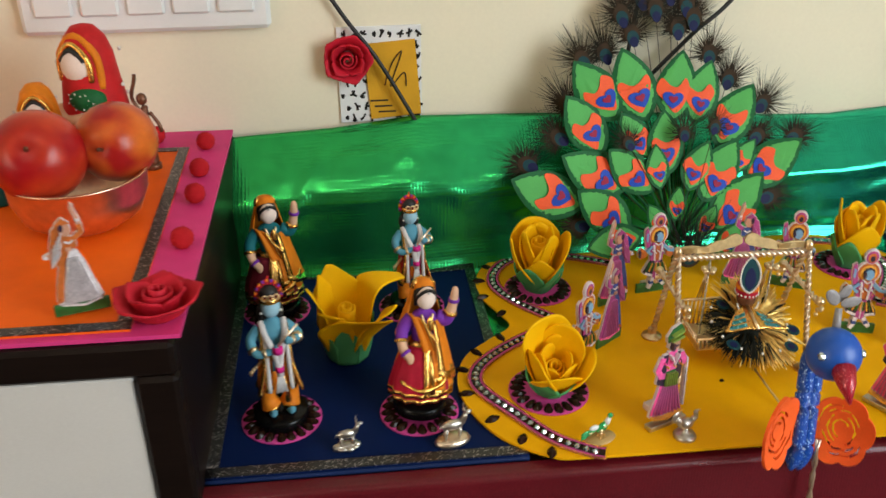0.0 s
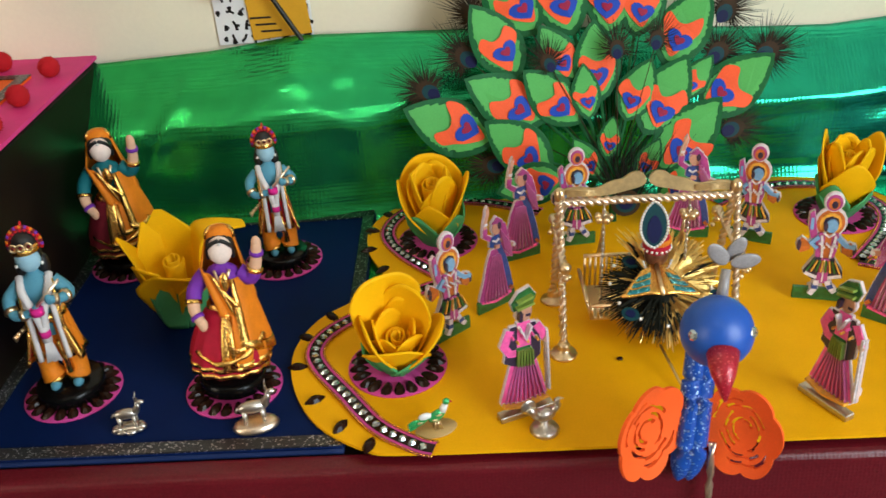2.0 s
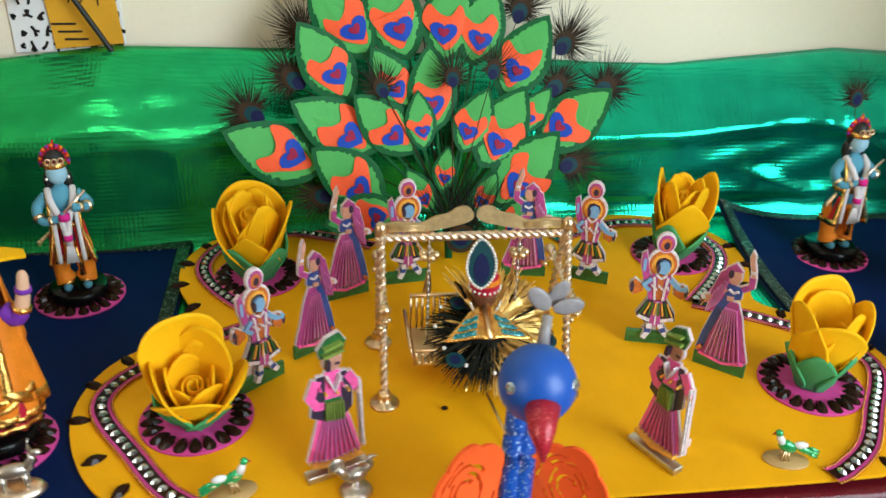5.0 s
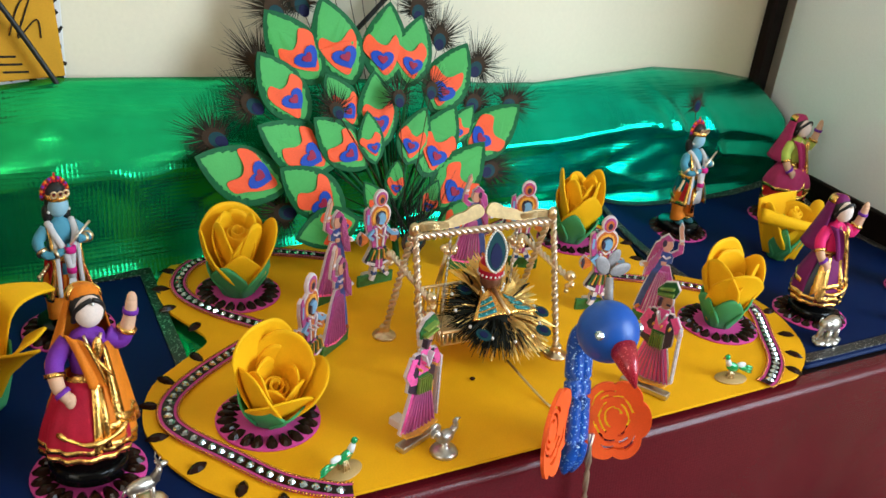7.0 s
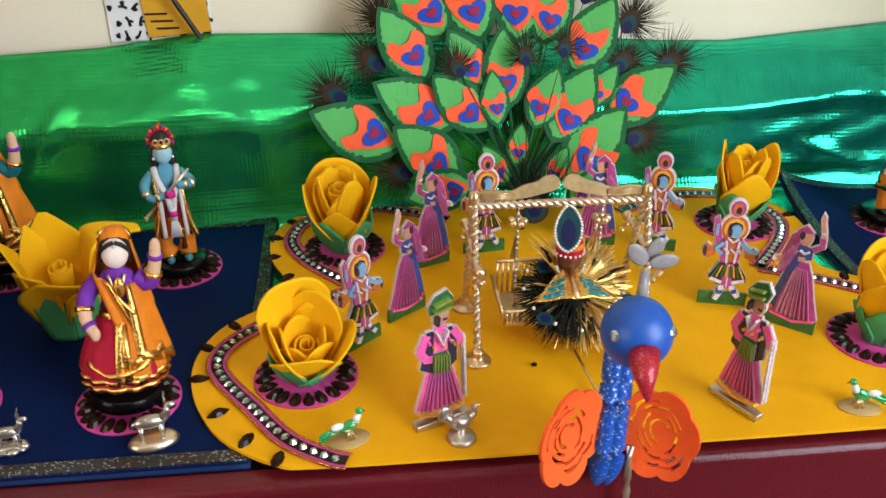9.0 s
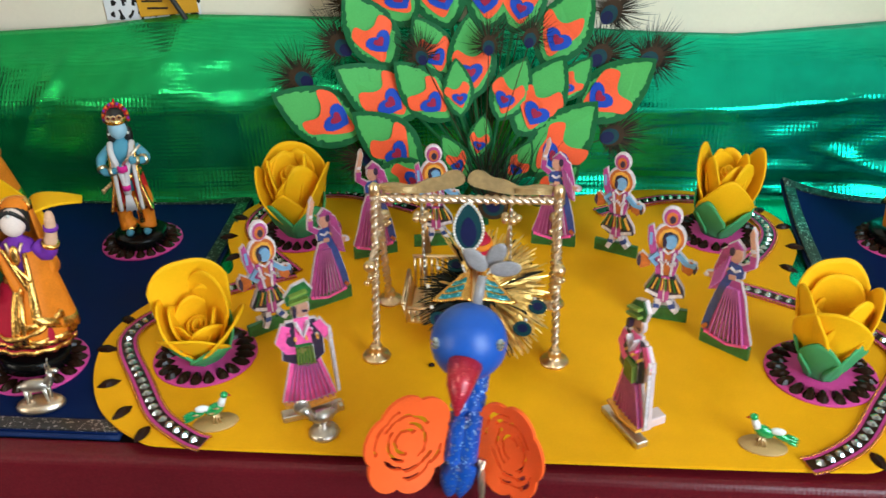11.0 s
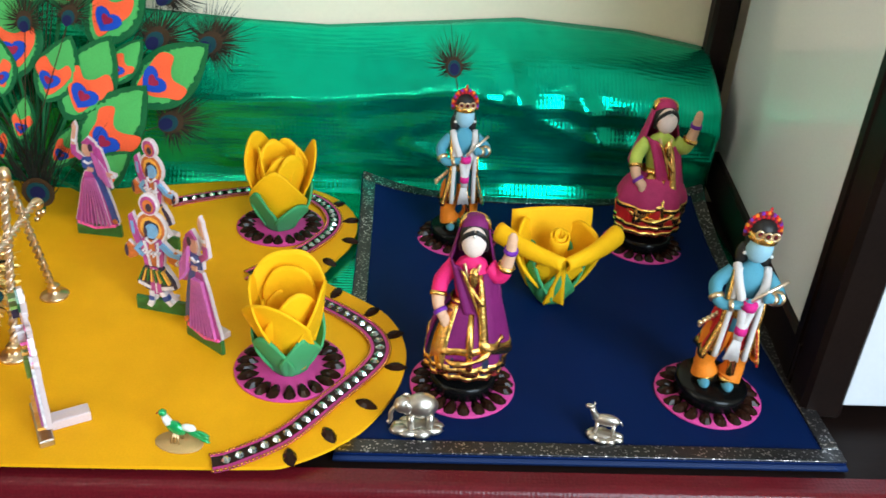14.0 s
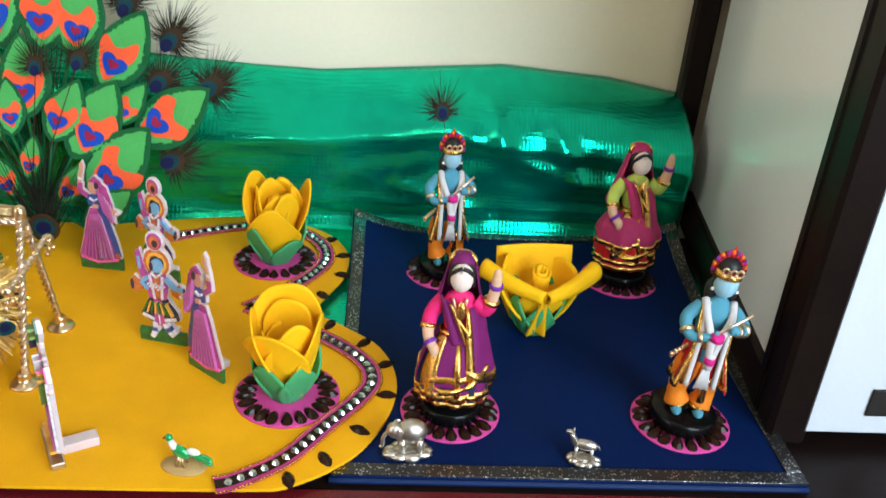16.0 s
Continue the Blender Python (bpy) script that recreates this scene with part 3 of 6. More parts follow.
leaf_me = lens_gem(0.0150, 0.0078, 0.0030, GEM).mesh("leaf_gem")
drop_me = lens_gem(0.0136, 0.0102, 0.0034, GEM, 10, True).mesh("drop_gem")
oval_me = lens_gem(0.0062, 0.0050, 0.0020, SILVERGEM, 8).mesh("oval_gem")


def piece(name, me, parent, m):
    ob = new(name, me)
    ob.parent = parent
    ob.matrix_basis = m
    return ob


for sgn in (1, -1):
    fx = (lambda x: x + 0.003) if sgn > 0 else (lambda x: 2 * CX - 0.004 - x)
    beads = Bld()
    for pts in (band1, band2):
        ln = smooth_line([Vector((fx(x), y)) for x, y in pts], k=6)
        vs, fs = [], []
        dirs = [(ln[min(i + 1, len(ln) - 1)] - ln[max(i - 1, 0)]).normalized() for i in range(len(ln))]
        W = 0.0062
        le = [(p.x - d.y * W, p.y + d.x * W) for p, d in zip(ln, dirs)]
        ri = [(p.x + d.y * W, p.y - d.x * W) for p, d in zip(ln, dirs)]
        bb = Bld()
        n = len(ln)
        vs = [(*p, ZY + 0.0001) for p in le] + [(*p, ZY + 0.0001) for p in ri] + [(*p, ZY + 0.0016) for p in le] + [(*p, ZY + 0.0016) for p in ri]
        for i in range(n - 1):
            fs += [(2 * n + i, 2 * n + i + 1, 3 * n + i + 1, 3 * n + i), (i, i + 1, 2 * n + i + 1, 2 * n + i), (n + i, n + i + 1, 3 * n + i + 1, 3 * n + i)]
        bb.add(vs, fs, PINKF, False)
        core = [(p.x - d.y * 0.0037, p.y + d.x * 0.0037, ZY + 0.0019) for p, d in zip(ln, dirs)] + [(p.x + d.y * 0.0037, p.y - d.x * 0.0037, ZY + 0.0019) for p, d in zip(ln, dirs)]
        bb.add(core, [(i, i + 1, n + i + 1, n + i) for i in range(n - 1)], GEM, False)
        part("trim_band", bb, ym, "pink foam band with a dark centre line")
        for p, d in along(ln, 0.0072)[1:-1]:
            piece("gem", oval_me, ym, pose(p.x, p.y, ZY + 0.0019, 0, 0, math.degrees(math.atan2(d.y, d.x)) + 90))
        for edge in (le, ri):
            for p, d in along([Vector(e) for e in edge], 0.0021):
                beads.lathe([(0.0004, 0.0004), (0.0010, 0.0010), (0.0010, 0.0018), (0.0004, 0.0024)], BEAD, 5, m=pose(p.x, p.y, ZY))
    ob = part("bead_chain", beads, ym, "fine copper bead chains along the band")
    tagged(ob, kind="stuff")
    for x, y, cx, cy in ((0.209, 0.0195, 0.19, 0.09), (0.228, 0.037, 0.2, 0.09), (0.247, 0.063, 0.2, 0.09), (0.263, 0.098, 0.2, 0.1), (0.261, 0.131, 0.2, 0.1), (0.246, 0.156, 0.2, 0.1), (0.221, 0.178, 0.19, 0.1), (0.213, 0.218, 0.16, 0.27), (0.226, 0.250, 0.16, 0.27), (0.225, 0.282, 0.16, 0.27), (0.212, 0.309, 0.16, 0.27), (0.186, 0.333, 0.16, 0.27)):
        X, CXX = fx(x), fx(cx)
        piece("leaf_gem", leaf_me, ym, pose(X, y, ZY, 0, 0, math.degrees(math.atan2(y - cy, X - CXX))))


# ---- jewelled discs
def gem_disc(x, y, z, r, label, group, gems=20):
    d = thing("gem_disc", pose(x, y, z), label, "disc", group)
    part("disc", Bld().lathe([(r - 0.0004, 0.0001), (r, 0.0004), (r, 0.0014), (r - 0.0004, 0.0018)], PINKF, 40), d)
    for i in range(gems):
        a = 2 * math.pi * (i + random.uniform(-0.12, 0.12)) / gems
        piece("gem", drop_me, d, pose((r - 0.0074) * math.cos(a), (r - 0.0074) * math.sin(a), 0.0018, 0, 0, math.degrees(a)))
    return d


# ---- foam flowers
def petal(h, r0, r1, r2, span, th0, zb=0.0, point=0.5, flare=0.0, curl=0.0, roll=0.0):
    def f(u, v):
        s = 2 * u - 1
        r = r0 + (r1 - r0) * math.sin(min(1, v / 0.55) * math.pi / 2) + (r2 - r1) * max(0, (v - 0.5) / 0.5) ** 1.6
        wdt = span * (0.55 + 0.45 * math.sin(min(1, v * 1.35 + 0.15) * math.pi / 2)) * math.sqrt(max(0.0, 1 - max(0, (v - 0.6) / 0.4) ** 2) * 0.999 + 0.001) ** point
        a = th0 + s * wdt
        r += flare * v * v + curl * s * s * v
        if roll and v > 0.62:
            t = (v - 0.62) / 0.38 * 3.6
            r += roll * (1 - math.cos(t)) * 0.8
            return (r * math.cos(a), r * math.sin(a), zb + h * 0.62 + (h * 0.30 + roll) * math.sin(min(t, 1.75)) * (1 if t < 1.75 else 1 - 0.18 * (t - 1.75)))
        return (r * math.cos(a), r * math.sin(a), zb + h * v * (1 - 0.05 * s * s))
    return f


def cup_petal(az, h, r0, r1, W, th0=0.0, lean=0.0, lip=0.0, point=0.0, zb=0.004):
    """A broad foam petal wrapped round the bud: az direction, r0 to r1 foot to rim, W half width at the rim."""
    a0 = radians(az)
    tw = 0.9 + 0.35 * math.sin(az * 1.7)

    def f(u, v):
        s = 2 * u - 1
        w = W * 1.2 * (0.62 + 0.38 * math.sin(min(1.0, v * 1.45) * math.pi / 2))
        t = abs(s)
        top = 1 - (0.26 + point * 0.28) * t ** (2.6 - min(1.0, point) * 1.2)
        vv = v * top
        r = r0 + (r1 - r0) * math.sin(min(1.0, vv * 1.12) * math.pi / 2) ** 1.35 + lip * max(0.0, vv - 0.62) ** 2 * 6.9
        bow = max(0.35, 0.86 - 0.42 * vv)
        a = s * w / max(r, 0.011) * bow
        x = r * math.cos(a) + lean * vv * vv + 0.0016 * t * t * tw * vv
        y = r * math.sin(a) + s * w * (1 - bow) * 0.75
        z = zb + h * vv + 0.0012 * math.sin(3 * s + az) * vv - lip * max(0.0, vv - 0.80) ** 2 * 16
        return (x * math.cos(a0) - y * math.sin(a0), x * math.sin(a0) + y * math.cos(a0), z)
    return f


def flap(az, r0, r1, h, w0, w1, rr, skewed=0.0, off=0.0, peak=0.0, zb=0.004):
    """A flat-sided petal whose rim is rolled outward into a tapering scroll of radius rr."""
    a0 = radians(az)

    def f(u, v):
        s = 2 * u - 1
        w = w0 + (w1 - w0) * min(1.0, v / 0.7)
        if v <= 0.7 or rr == 0:
            k = v / 0.7 if rr else v
            x, z = r0 + (r1 - r0) * k ** 0.9, zb + (h + peak * s * s) * k
        else:
            t = (v - 0.7) / 0.3 * 4.4
            q = rr * (0.75 + 0.45 * (s * skewed)) * (1 - 0.03 * t)
            x, z = r1 + q * (1 - math.cos(t)) * 0.9 + q * 0.3 * t / 4.4, zb + h + q * math.sin(t)
        x -= 0.10 * w * s * s
        y = s * w + off * min(1.0, v / 0.7)
        return (x * math.cos(a0) - y * math.sin(a0), x * math.sin(a0) + y * math.cos(a0), z)
    return f


def roll_core(r, h, z0, turns=2.1):
    """The innermost petal, rolled up tight."""
    def f(u, v):
        a = u * turns * 2 * math.pi
        q = r * (0.22 + 0.78 * u)
        return (q * math.cos(a) * (0.72 + 0.28 * v), q * math.sin(a) * (0.72 + 0.28 * v), z0 + (h - z0) * v * (1 - 0.10 * u) + 0.0015 * math.sin(a))
    return Bld().shell(f, 44, 5, 0.0015, PETAL)


def flower(m, label, h, petals, core, sepals, seed=0, sep_h=0.47, foot=0.0124):
    rnd = random.Random(seed)
    t = thing("foam_flower", m, label, "flower", "yellow foam flowers")
    part("bud", roll_core(core[0], h * core[1], 0.006), t)
    for az, up, r1 in ((75, 0.24, 0.0170), (195, 0.17, 0.0165), (312, 0.10, 0.0160), (128, 0.13, 0.0128), (8, 0.09, 0.0124)):
        part("petal", Bld().shell(cup_petal(az, h * min(0.93, core[1] + up), 0.006, r1, 0.0150, 0, 0.001, 0.0, 0.25), 12, 12, 0.0016, PETAL), t)
    for az, hh, r0, r1, W, lean, lip, point in petals:
        part("petal", Bld().shell(cup_petal(az, h * hh, r0, r1 * 0.90, W * 1.14, 0, lean * 0.8, lip, point), 18, 18, 0.0016, PETAL), t)
    for i in range(sepals):
        az = 360 * i / sepals + 20 + rnd.uniform(-9, 9)
        b = Bld().shell(cup_petal(az, h * sep_h * rnd.uniform(0.88, 1.12), foot, foot + 0.0105, 0.0150, 0, rnd.uniform(0.001, 0.005), 0.0, 0.6, 0.0), 10, 10, 0.0018, SEPAL)
        part("sepal", b, t, "green foam sepal")
    return t


# each petal: direction, height, foot and rim radius, half width, lean, turned lip, pointedness
FRONT_RIGHT = [(92, 1.00, 0.0115, 0.0235, 0.0235, 0.000, 0.000, 0.0), (80, 0.90, 0.0080, 0.0150, 0.0185, 0.000, 0.000, 0.1), (186, 0.86, 0.0115, 0.0255, 0.0215, 0.003, 0.000, 0.3),
               (-8, 0.88, 0.0115, 0.0265, 0.0200, 0.004, 0.000, 0.5), (-112, 0.80, 0.0125, 0.0250, 0.0240, 0.002, 0.003, 0.1), (-62, 0.84, 0.0105, 0.0205, 0.0200, 0.001, 0.0, 0.5)]
BACK_RIGHT = [(152, 1.00, 0.0110, 0.0255, 0.0200, 0.003, 0.000, 0.3), (22, 0.98, 0.0110, 0.0275, 0.0165, 0.006, 0.000, 0.6), (85, 0.86, 0.0105, 0.0200, 0.0210, 0.000, 0.000, 0.1),
              (-92, 0.74, 0.0125, 0.0235, 0.0225, 0.001, 0.000, 0.8), (-60, 0.86, 0.0070, 0.0130, 0.0170, 0.0, 0.0, 0.2), (120, 0.92, 0.0070, 0.0140, 0.0170, 0.0, 0.0, 0.2)]
FRONT_LEFT = [(118, 1.00, 0.0120, 0.0275, 0.0255, 0.002, 0.000, 0.0), (58, 0.92, 0.0090, 0.0200, 0.0205, 0.000, 0.000, 0.0), (-12, 0.72, 0.0120, 0.0300, 0.0195, 0.006, 0.004, 0.2),
              (-88, 0.62, 0.0125, 0.0265, 0.0225, 0.003, 0.002, 0.4), (200, 0.74, 0.0120, 0.0265, 0.0210, 0.002, 0.000, 0.4), (240, 0.52, 0.0080, 0.0165, 0.0150, 0.0, 0.0, 0.4)]
BACK_LEFT = [(95, 0.98, 0.0120, 0.0245, 0.0245, 0.000, 0.000, 0.0), (178, 0.80, 0.0120, 0.0290, 0.0195, 0.004, 0.000, 0.9), (-6, 0.86, 0.0120, 0.0290, 0.0205, 0.004, 0.003, 0.3),
             (-100, 0.60, 0.0125, 0.0240, 0.0200, 0.002, 0.000, 1.0), (-50, 0.82, 0.0080, 0.0160, 0.0190, 0.0, 0.0, 0.1), (130, 0.92, 0.0080, 0.0165, 0.0180, 0.0, 0.0, 0.1)]
for i, (x, y, hgt, tip, pets, core, wide) in enumerate(((0.203, 0.095, 0.068, (3, 0), FRONT_RIGHT, (0.0075, 0.50), 0.80), (0.174, 0.270, 0.066, (2, 2), BACK_RIGHT, (0.0090, 0.84), 0.87),
                                                  (-0.183, 0.094, 0.061, (14, 4), FRONT_LEFT, (0.0100, 0.50), 0.85), (-0.157, 0.259, 0.066, (3, -2), BACK_LEFT, (0.0105, 0.86), 0.92))):
    gem_disc(x, y, ZY, 0.0330, "pink foam disc ringed with dark brown gems under a flower", "flower discs", 21)
    flower(pose(x, y, ZY + 0.0022, tip[0], tip[1], 0) @ Matrix.Diagonal((wide, wide, 1, 1)), "yellow foam rosebud with green sepals on a gemmed disc", hgt, pets, core, 5, i)

# open rose: three flat sides, two with scrolled rims
rose = thing("foam_flower", pose(0.372, 0.187, ZB + 0.001, 8, 0, 0) @ Matrix.Diagonal((0.97, 0.97, 1.16, 1)), "open yellow foam rose with rolled square petals and green leaves", "flower", "yellow foam flowers")
part("bud", roll_core(0.0078, 0.048, 0.010, 2.3), rose)
part("petal", Bld().shell(flap(95, 0.008, 0.0285, 0.045, 0.016, 0.0290, 0.0), 12, 20, 0.0019, PETAL), rose)
part("petal", Bld().shell(flap(228, 0.008, 0.0195, 0.038, 0.016, 0.0265, 0.0064, -0.45, -0.0085), 14, 34, 0.0019, PETAL), rose)
part("petal", Bld().shell(flap(-46, 0.008, 0.0200, 0.038, 0.016, 0.0265, 0.0066, 0.5, 0.0085), 14, 34, 0.0019, PETAL), rose)
part("petal", Bld().shell(cup_petal(160, 0.044, 0.008, 0.0250, 0.0200, 0, 0.002, 0, 0.2), 12, 12, 0.0019, PETAL), rose)
part("petal", Bld().shell(cup_petal(30, 0.042, 0.008, 0.0240, 0.0190, 0, 0.002, 0, 0.2), 12, 12, 0.0019, PETAL), rose)
part("petal", Bld().shell(cup_petal(-90, 0.036, 0.007, 0.0165, 0.0170, 0, 0.0, 0, 0.2), 12, 12, 0.0019, PETAL), rose)
for az, hh in ((-150, 0.034), (-85, 0.034), (-20, 0.036), (60, 0.032), (140, 0.032)):
    part("sepal", Bld().shell(cup_petal(az, hh, 0.0095, 0.0205, 0.0125, 0, 0.0, 0.0, 1.2, 0.0), 10, 10, 0.0018, SEPAL), rose, "green foam sepal")

# tall flower with pointed petals
tall = thing("foam_flower", pose(-0.346, 0.169, ZB + 0.001), "tall yellow foam flower with pointed petals and green leaves", "flower", "yellow foam flowers")


def kite(az, r0, r1, h, w, shift=0.0, curl=0.0, blunt=0.0, zb=0.012):
    """A pointed foam petal on a cone, its tip moved sideways and curled outward."""
    a0 = radians(az)

    def f(u, v):
        s = 2 * u - 1
        q = 0.62 + 0.38 * min(1.0, v / 0.62) if v < 0.62 else max(blunt, 1 - ((v - 0.62) / 0.38) ** 1.25 * (1 - blunt))
        y = s * w * q + shift * max(0.0, v - 0.45) ** 1.5 * 2.4
        x = r0 + (r1 - r0) * v ** 0.85 - 6.0 * (s * w * q) ** 2 + curl * max(0.0, v - 0.55) ** 2 * 5
        z = zb + h * (v if curl < 0.02 else math.sin(v * 1.95) / 0.93)
        return (x * math.cos(a0) - y * math.sin(a0), x * math.sin(a0) + y * math.cos(a0), z)
    return f


part("bud", roll_core(0.0080, 0.052, 0.010), tall)
for az, r0, r1, h, w, shift, curl, blunt in ((-95, 0.013, 0.0270, 0.040, 0.0255, 0.020, 0.004, 0.85), (-30, 0.013, 0.0330, 0.042, 0.0210, 0.006, 0.010, 0.35), (25, 0.012, 0.0270, 0.052, 0.0180, 0.0, 0.028, 0.30),
                                              (92, 0.012, 0.0250, 0.064, 0.0260, 0.012, 0.004, 0.10), (150, 0.012, 0.0240, 0.060, 0.0160, -0.004, 0.004, 0.05), (196, 0.013, 0.0270, 0.062, 0.0150, 0.0, 0.006, 0.06), (240, 0.012, 0.0240, 0.042, 0.0180, 0.0, 0.002, 0.7)):
    part("petal", Bld().shell(kite(az, r0, r1, h, w, shift, curl, blunt), 12, 18, 0.0017, PETAL), tall)
for i in range(7):
    part("sepal", Bld().shell(kite(360 * i / 7 + 12, 0.0155, 0.0235, (0.040, 0.034, 0.043)[i % 3], 0.0112, 0.0, 0.0, 0.08, 0.0), 10, 10, 0.0018, SEPAL), tall, "green foam sepal")


# ---- dolls, one mesh each
def doll_base(b):
    b.lathe([(0.0205, 0.0), (0.0228, 0.001), (0.0228, 0.0085), (0.0212, 0.0100)], BLACK, 28)


def arm(b, pts, r, sleeve, skin, cuff, bangle):
    pts = smooth_line([Vector(p) for p in pts], k=5)
    n = len(pts)
    k = int(n * 0.55)
    b.tube(pts[:k + 1], [r * (1.15 - 0.2 * i / k) for i in range(k + 1)], sleeve, 10)
    b.tube(pts[k:], [r * (0.82 - 0.25 * i / (n - k)) for i in range(n - k)], skin, 10)
    for q, mt in ((k, cuff), (n - 4, bangle)):
        p, d = pts[q], (pts[min(q + 1, n - 1)] - pts[q - 1]).normalized()
        b.tube([p - d * 0.0013, p + d * 0.0013], r * (1.12 if q == k else 0.9), mt, 10)
    b.ball(pts[-1], (r * 0.62, r * 0.5, r * 0.95), skin, 8, 6)


def lady(m, label, over, skirt, blouse, pallu, trim=GOLDLACE, up=1, seed=0, veil=None, second=None, wrap=0.72, start=-2.08, hem=0.0235):
    b = Bld()
    doll_base(b)
    rnd = random.Random(seed)

    def skirt_fn(r0, r1, z0, z1, pleats, amp, cut=1.0, tilt=0.0):
        def f(u, v):
            a = 2 * math.pi * u * cut + tilt
            r = r0 + (r1 - r0) * (math.sin(min(1.0, v * 1.12) * math.pi / 2) ** 0.85) * (1 - 0.07 * max(0.0, v - 0.8) / 0.2)
            r *= 1 + amp * v * math.sin(pleats * a + seed) + 0.05 * v * noise.noise((math.cos(a) * 2, math.sin(a) * 2, seed))
            return (r * math.cos(a) * 1.06, r * math.sin(a) * 0.9, z0 + (z1 - z0) * v)
        return f
    b.shell(skirt_fn(0.011, 0.0248, 0.062, 0.0165, 13, 0.05), 52, 12, 0.0012, skirt)
    b.lathe([(0.0225, 0.0175), (0.011, 0.06)], skirt, 20, 1, 0.85)
    for z, rr in ((0.0185, 0.0250), (0.0238, 0.0252)):
        b.shell(lambda u, v, z=z, rr=rr: (rr * 1.06 * math.cos(6.2832 * u) * (1 + 0.05 * math.sin(13 * 6.2832 * u + seed)), rr * 0.9 * math.sin(6.2832 * u) * (1 + 0.05 * math.sin(13 * 6.2832 * u + seed)), z + 0.0036 * (v - 0.5)), 52, 1, 0.0010, trim)
    # over-skirt, open on one side
    b.shell(skirt_fn(0.0122, 0.0252, 0.064, hem, 9, 0.06, wrap, start), 44, 10, 0.0012, over)
    b.shell(lambda u, v: tuple(Vector(skirt_fn(0.0128, 0.0259, 0.064, hem, 9, 0.06, wrap, start)(u, 0.84 + 0.16 * v)) * 1.0), 44, 2, 0.0012, trim)
    osk = skirt_fn(0.0126, 0.0259, 0.064, hem, 9, 0.06, wrap, start)
    b.shell(lambda u, v: osk(0.09 * u, v), 3, 10, 0.0016, trim)
    b.shell(lambda u, v: osk(0.05 + 0.90 * u, 0.60 + 0.10 * v - 0.12 * math.sin(3.1 * u)), 36, 2, 0.0016, trim)
    if second:
        b.shell(skirt_fn(0.0128, 0.0262, 0.063, 0.036, 7, 0.07, 1.0), 44, 8, 0.0012, second)
        b.shell(lambda u, v: skirt_fn(0.0131, 0.0266, 0.063, 0.036, 7, 0.07, 1.0)(u, 0.85 + 0.15 * v), 44, 2, 0.0012, trim)
    # drape from the shoulder, round the hip
    def drape_fn(u, v):
        a = -1.25 + 2.5 * u
        r = 0.0125 + 0.0165 * v ** 0.8 * (0.75 + 0.25 * math.cos(a)) + 0.0012 * math.sin(16 * u) * v
        return (r * math.cos(a) * 1.02, r * math.sin(a) * 0.9 + 0.002, 0.084 - 0.050 * v - 0.006 * v * math.cos(2 * a))
    b.shell(drape_fn, 24, 12, 0.0012, pallu)
    b.shell(lambda u, v: drape_fn(u, 0.86 + 0.14 * v), 24, 2, 0.0020, trim)
    b.shell(lambda u, v: drape_fn(0.09 * u, v), 2, 12, 0.0020, trim)
    # front panel of lace
    b.tube([(0.002, -0.0135, 0.060), (0.002, -0.020, 0.045), (0.003, -0.0235, 0.026)], [0.0020, 0.0028, 0.0026], trim, 8)
    b.tube(smooth_line([Vector(p) for p in ((-0.021, -0.010, 0.034), (-0.008, -0.0235, 0.030), (0.010, -0.0225, 0.034), (0.023, -0.009, 0.043))], k=5), [0.0018 + 0.0007 * math.sin(i * 1.3) for i in range(16)], trim, 7)
    # torso, belt, neck, head
    b.lathe([(0.0108, 0.058), (0.0088, 0.066), (0.0105, 0.076), (0.0118, 0.083), (0.0085, 0.0895), (0.0036, 0.0925), (0.0034, 0.096)], blouse, 18, 1.05, 0.78)
    b.lathe([(0.0118, 0.0585), (0.0124, 0.0605), (0.0120, 0.0645), (0.0104, 0.0660)], trim, 18, 1.05, 0.85)
    b.ball((0, -0.0032, 0.1030), (0.0080, 0.0078, 0.0096), FACE, 18, 12)
    b.ball((0, 0.0016, 0.1048), (0.0092, 0.0082, 0.0096), HAIR, 16, 10)
    b.ball((0, 0.0055, 0.100), (0.0076, 0.006, 0.0085), HAIR, 12, 8)
    b.ball((0, 0.0040, 0.1090), (0.0088, 0.0078, 0.0080), veil or pallu, 14, 9)
    b.ball((0.0, -0.0100, 0.1098), 0.0011, PEARL, 8, 6)
    for s in (-1, 1):
        b.tube(smooth_line([Vector(p) for p in ((0.0004 * s, -0.0086, 0.1118), (0.0048 * s, -0.0080, 0.1096), (0.0080 * s, -0.0034, 0.1030), (0.0078 * s, -0.0005, 0.0965))], k=4), 0.0015, HAIR, 6)
    for s in (-1, 1):
        b.ball((0.0078 * s, -0.001, 0.1000), 0.0013, PEARL, 8, 6)
    # head scarf falling behind
    def scarf(u, v):
        a = math.pi * (-0.10 + 1.20 * u)
        k = min(1, v / 0.30)
        r = 0.0094 * math.sin(max(0.15, k) * math.pi / 2) + 0.016 * max(0, v - 0.3)
        z = 0.1160 - 0.006 * k * k - 0.060 * max(0, v - 0.25)
        return (r * math.cos(a), 0.0055 + r * math.sin(a) * (1.0 + 0.3 * v), z)
    b.shell(scarf, 18, 14, 0.0010, veil or pallu)
    b.shell(lambda u, v: scarf(u, 0.12 + 0.16 * v), 18, 3, 0.0018, trim)
    # sash across the chest
    def sash(u, v):
        x = -0.0095 + 0.0120 * v ** 0.9 + (u - 0.5) * (0.0085 + 0.003 * v)
        bow = 1 - min(1.0, abs(x) / 0.013) ** 2
        return (x, -0.0030 - 0.0105 * bow ** 0.5 - 0.0010 * math.sin(9 * u), 0.0910 - 0.031 * v - 0.002 * u)
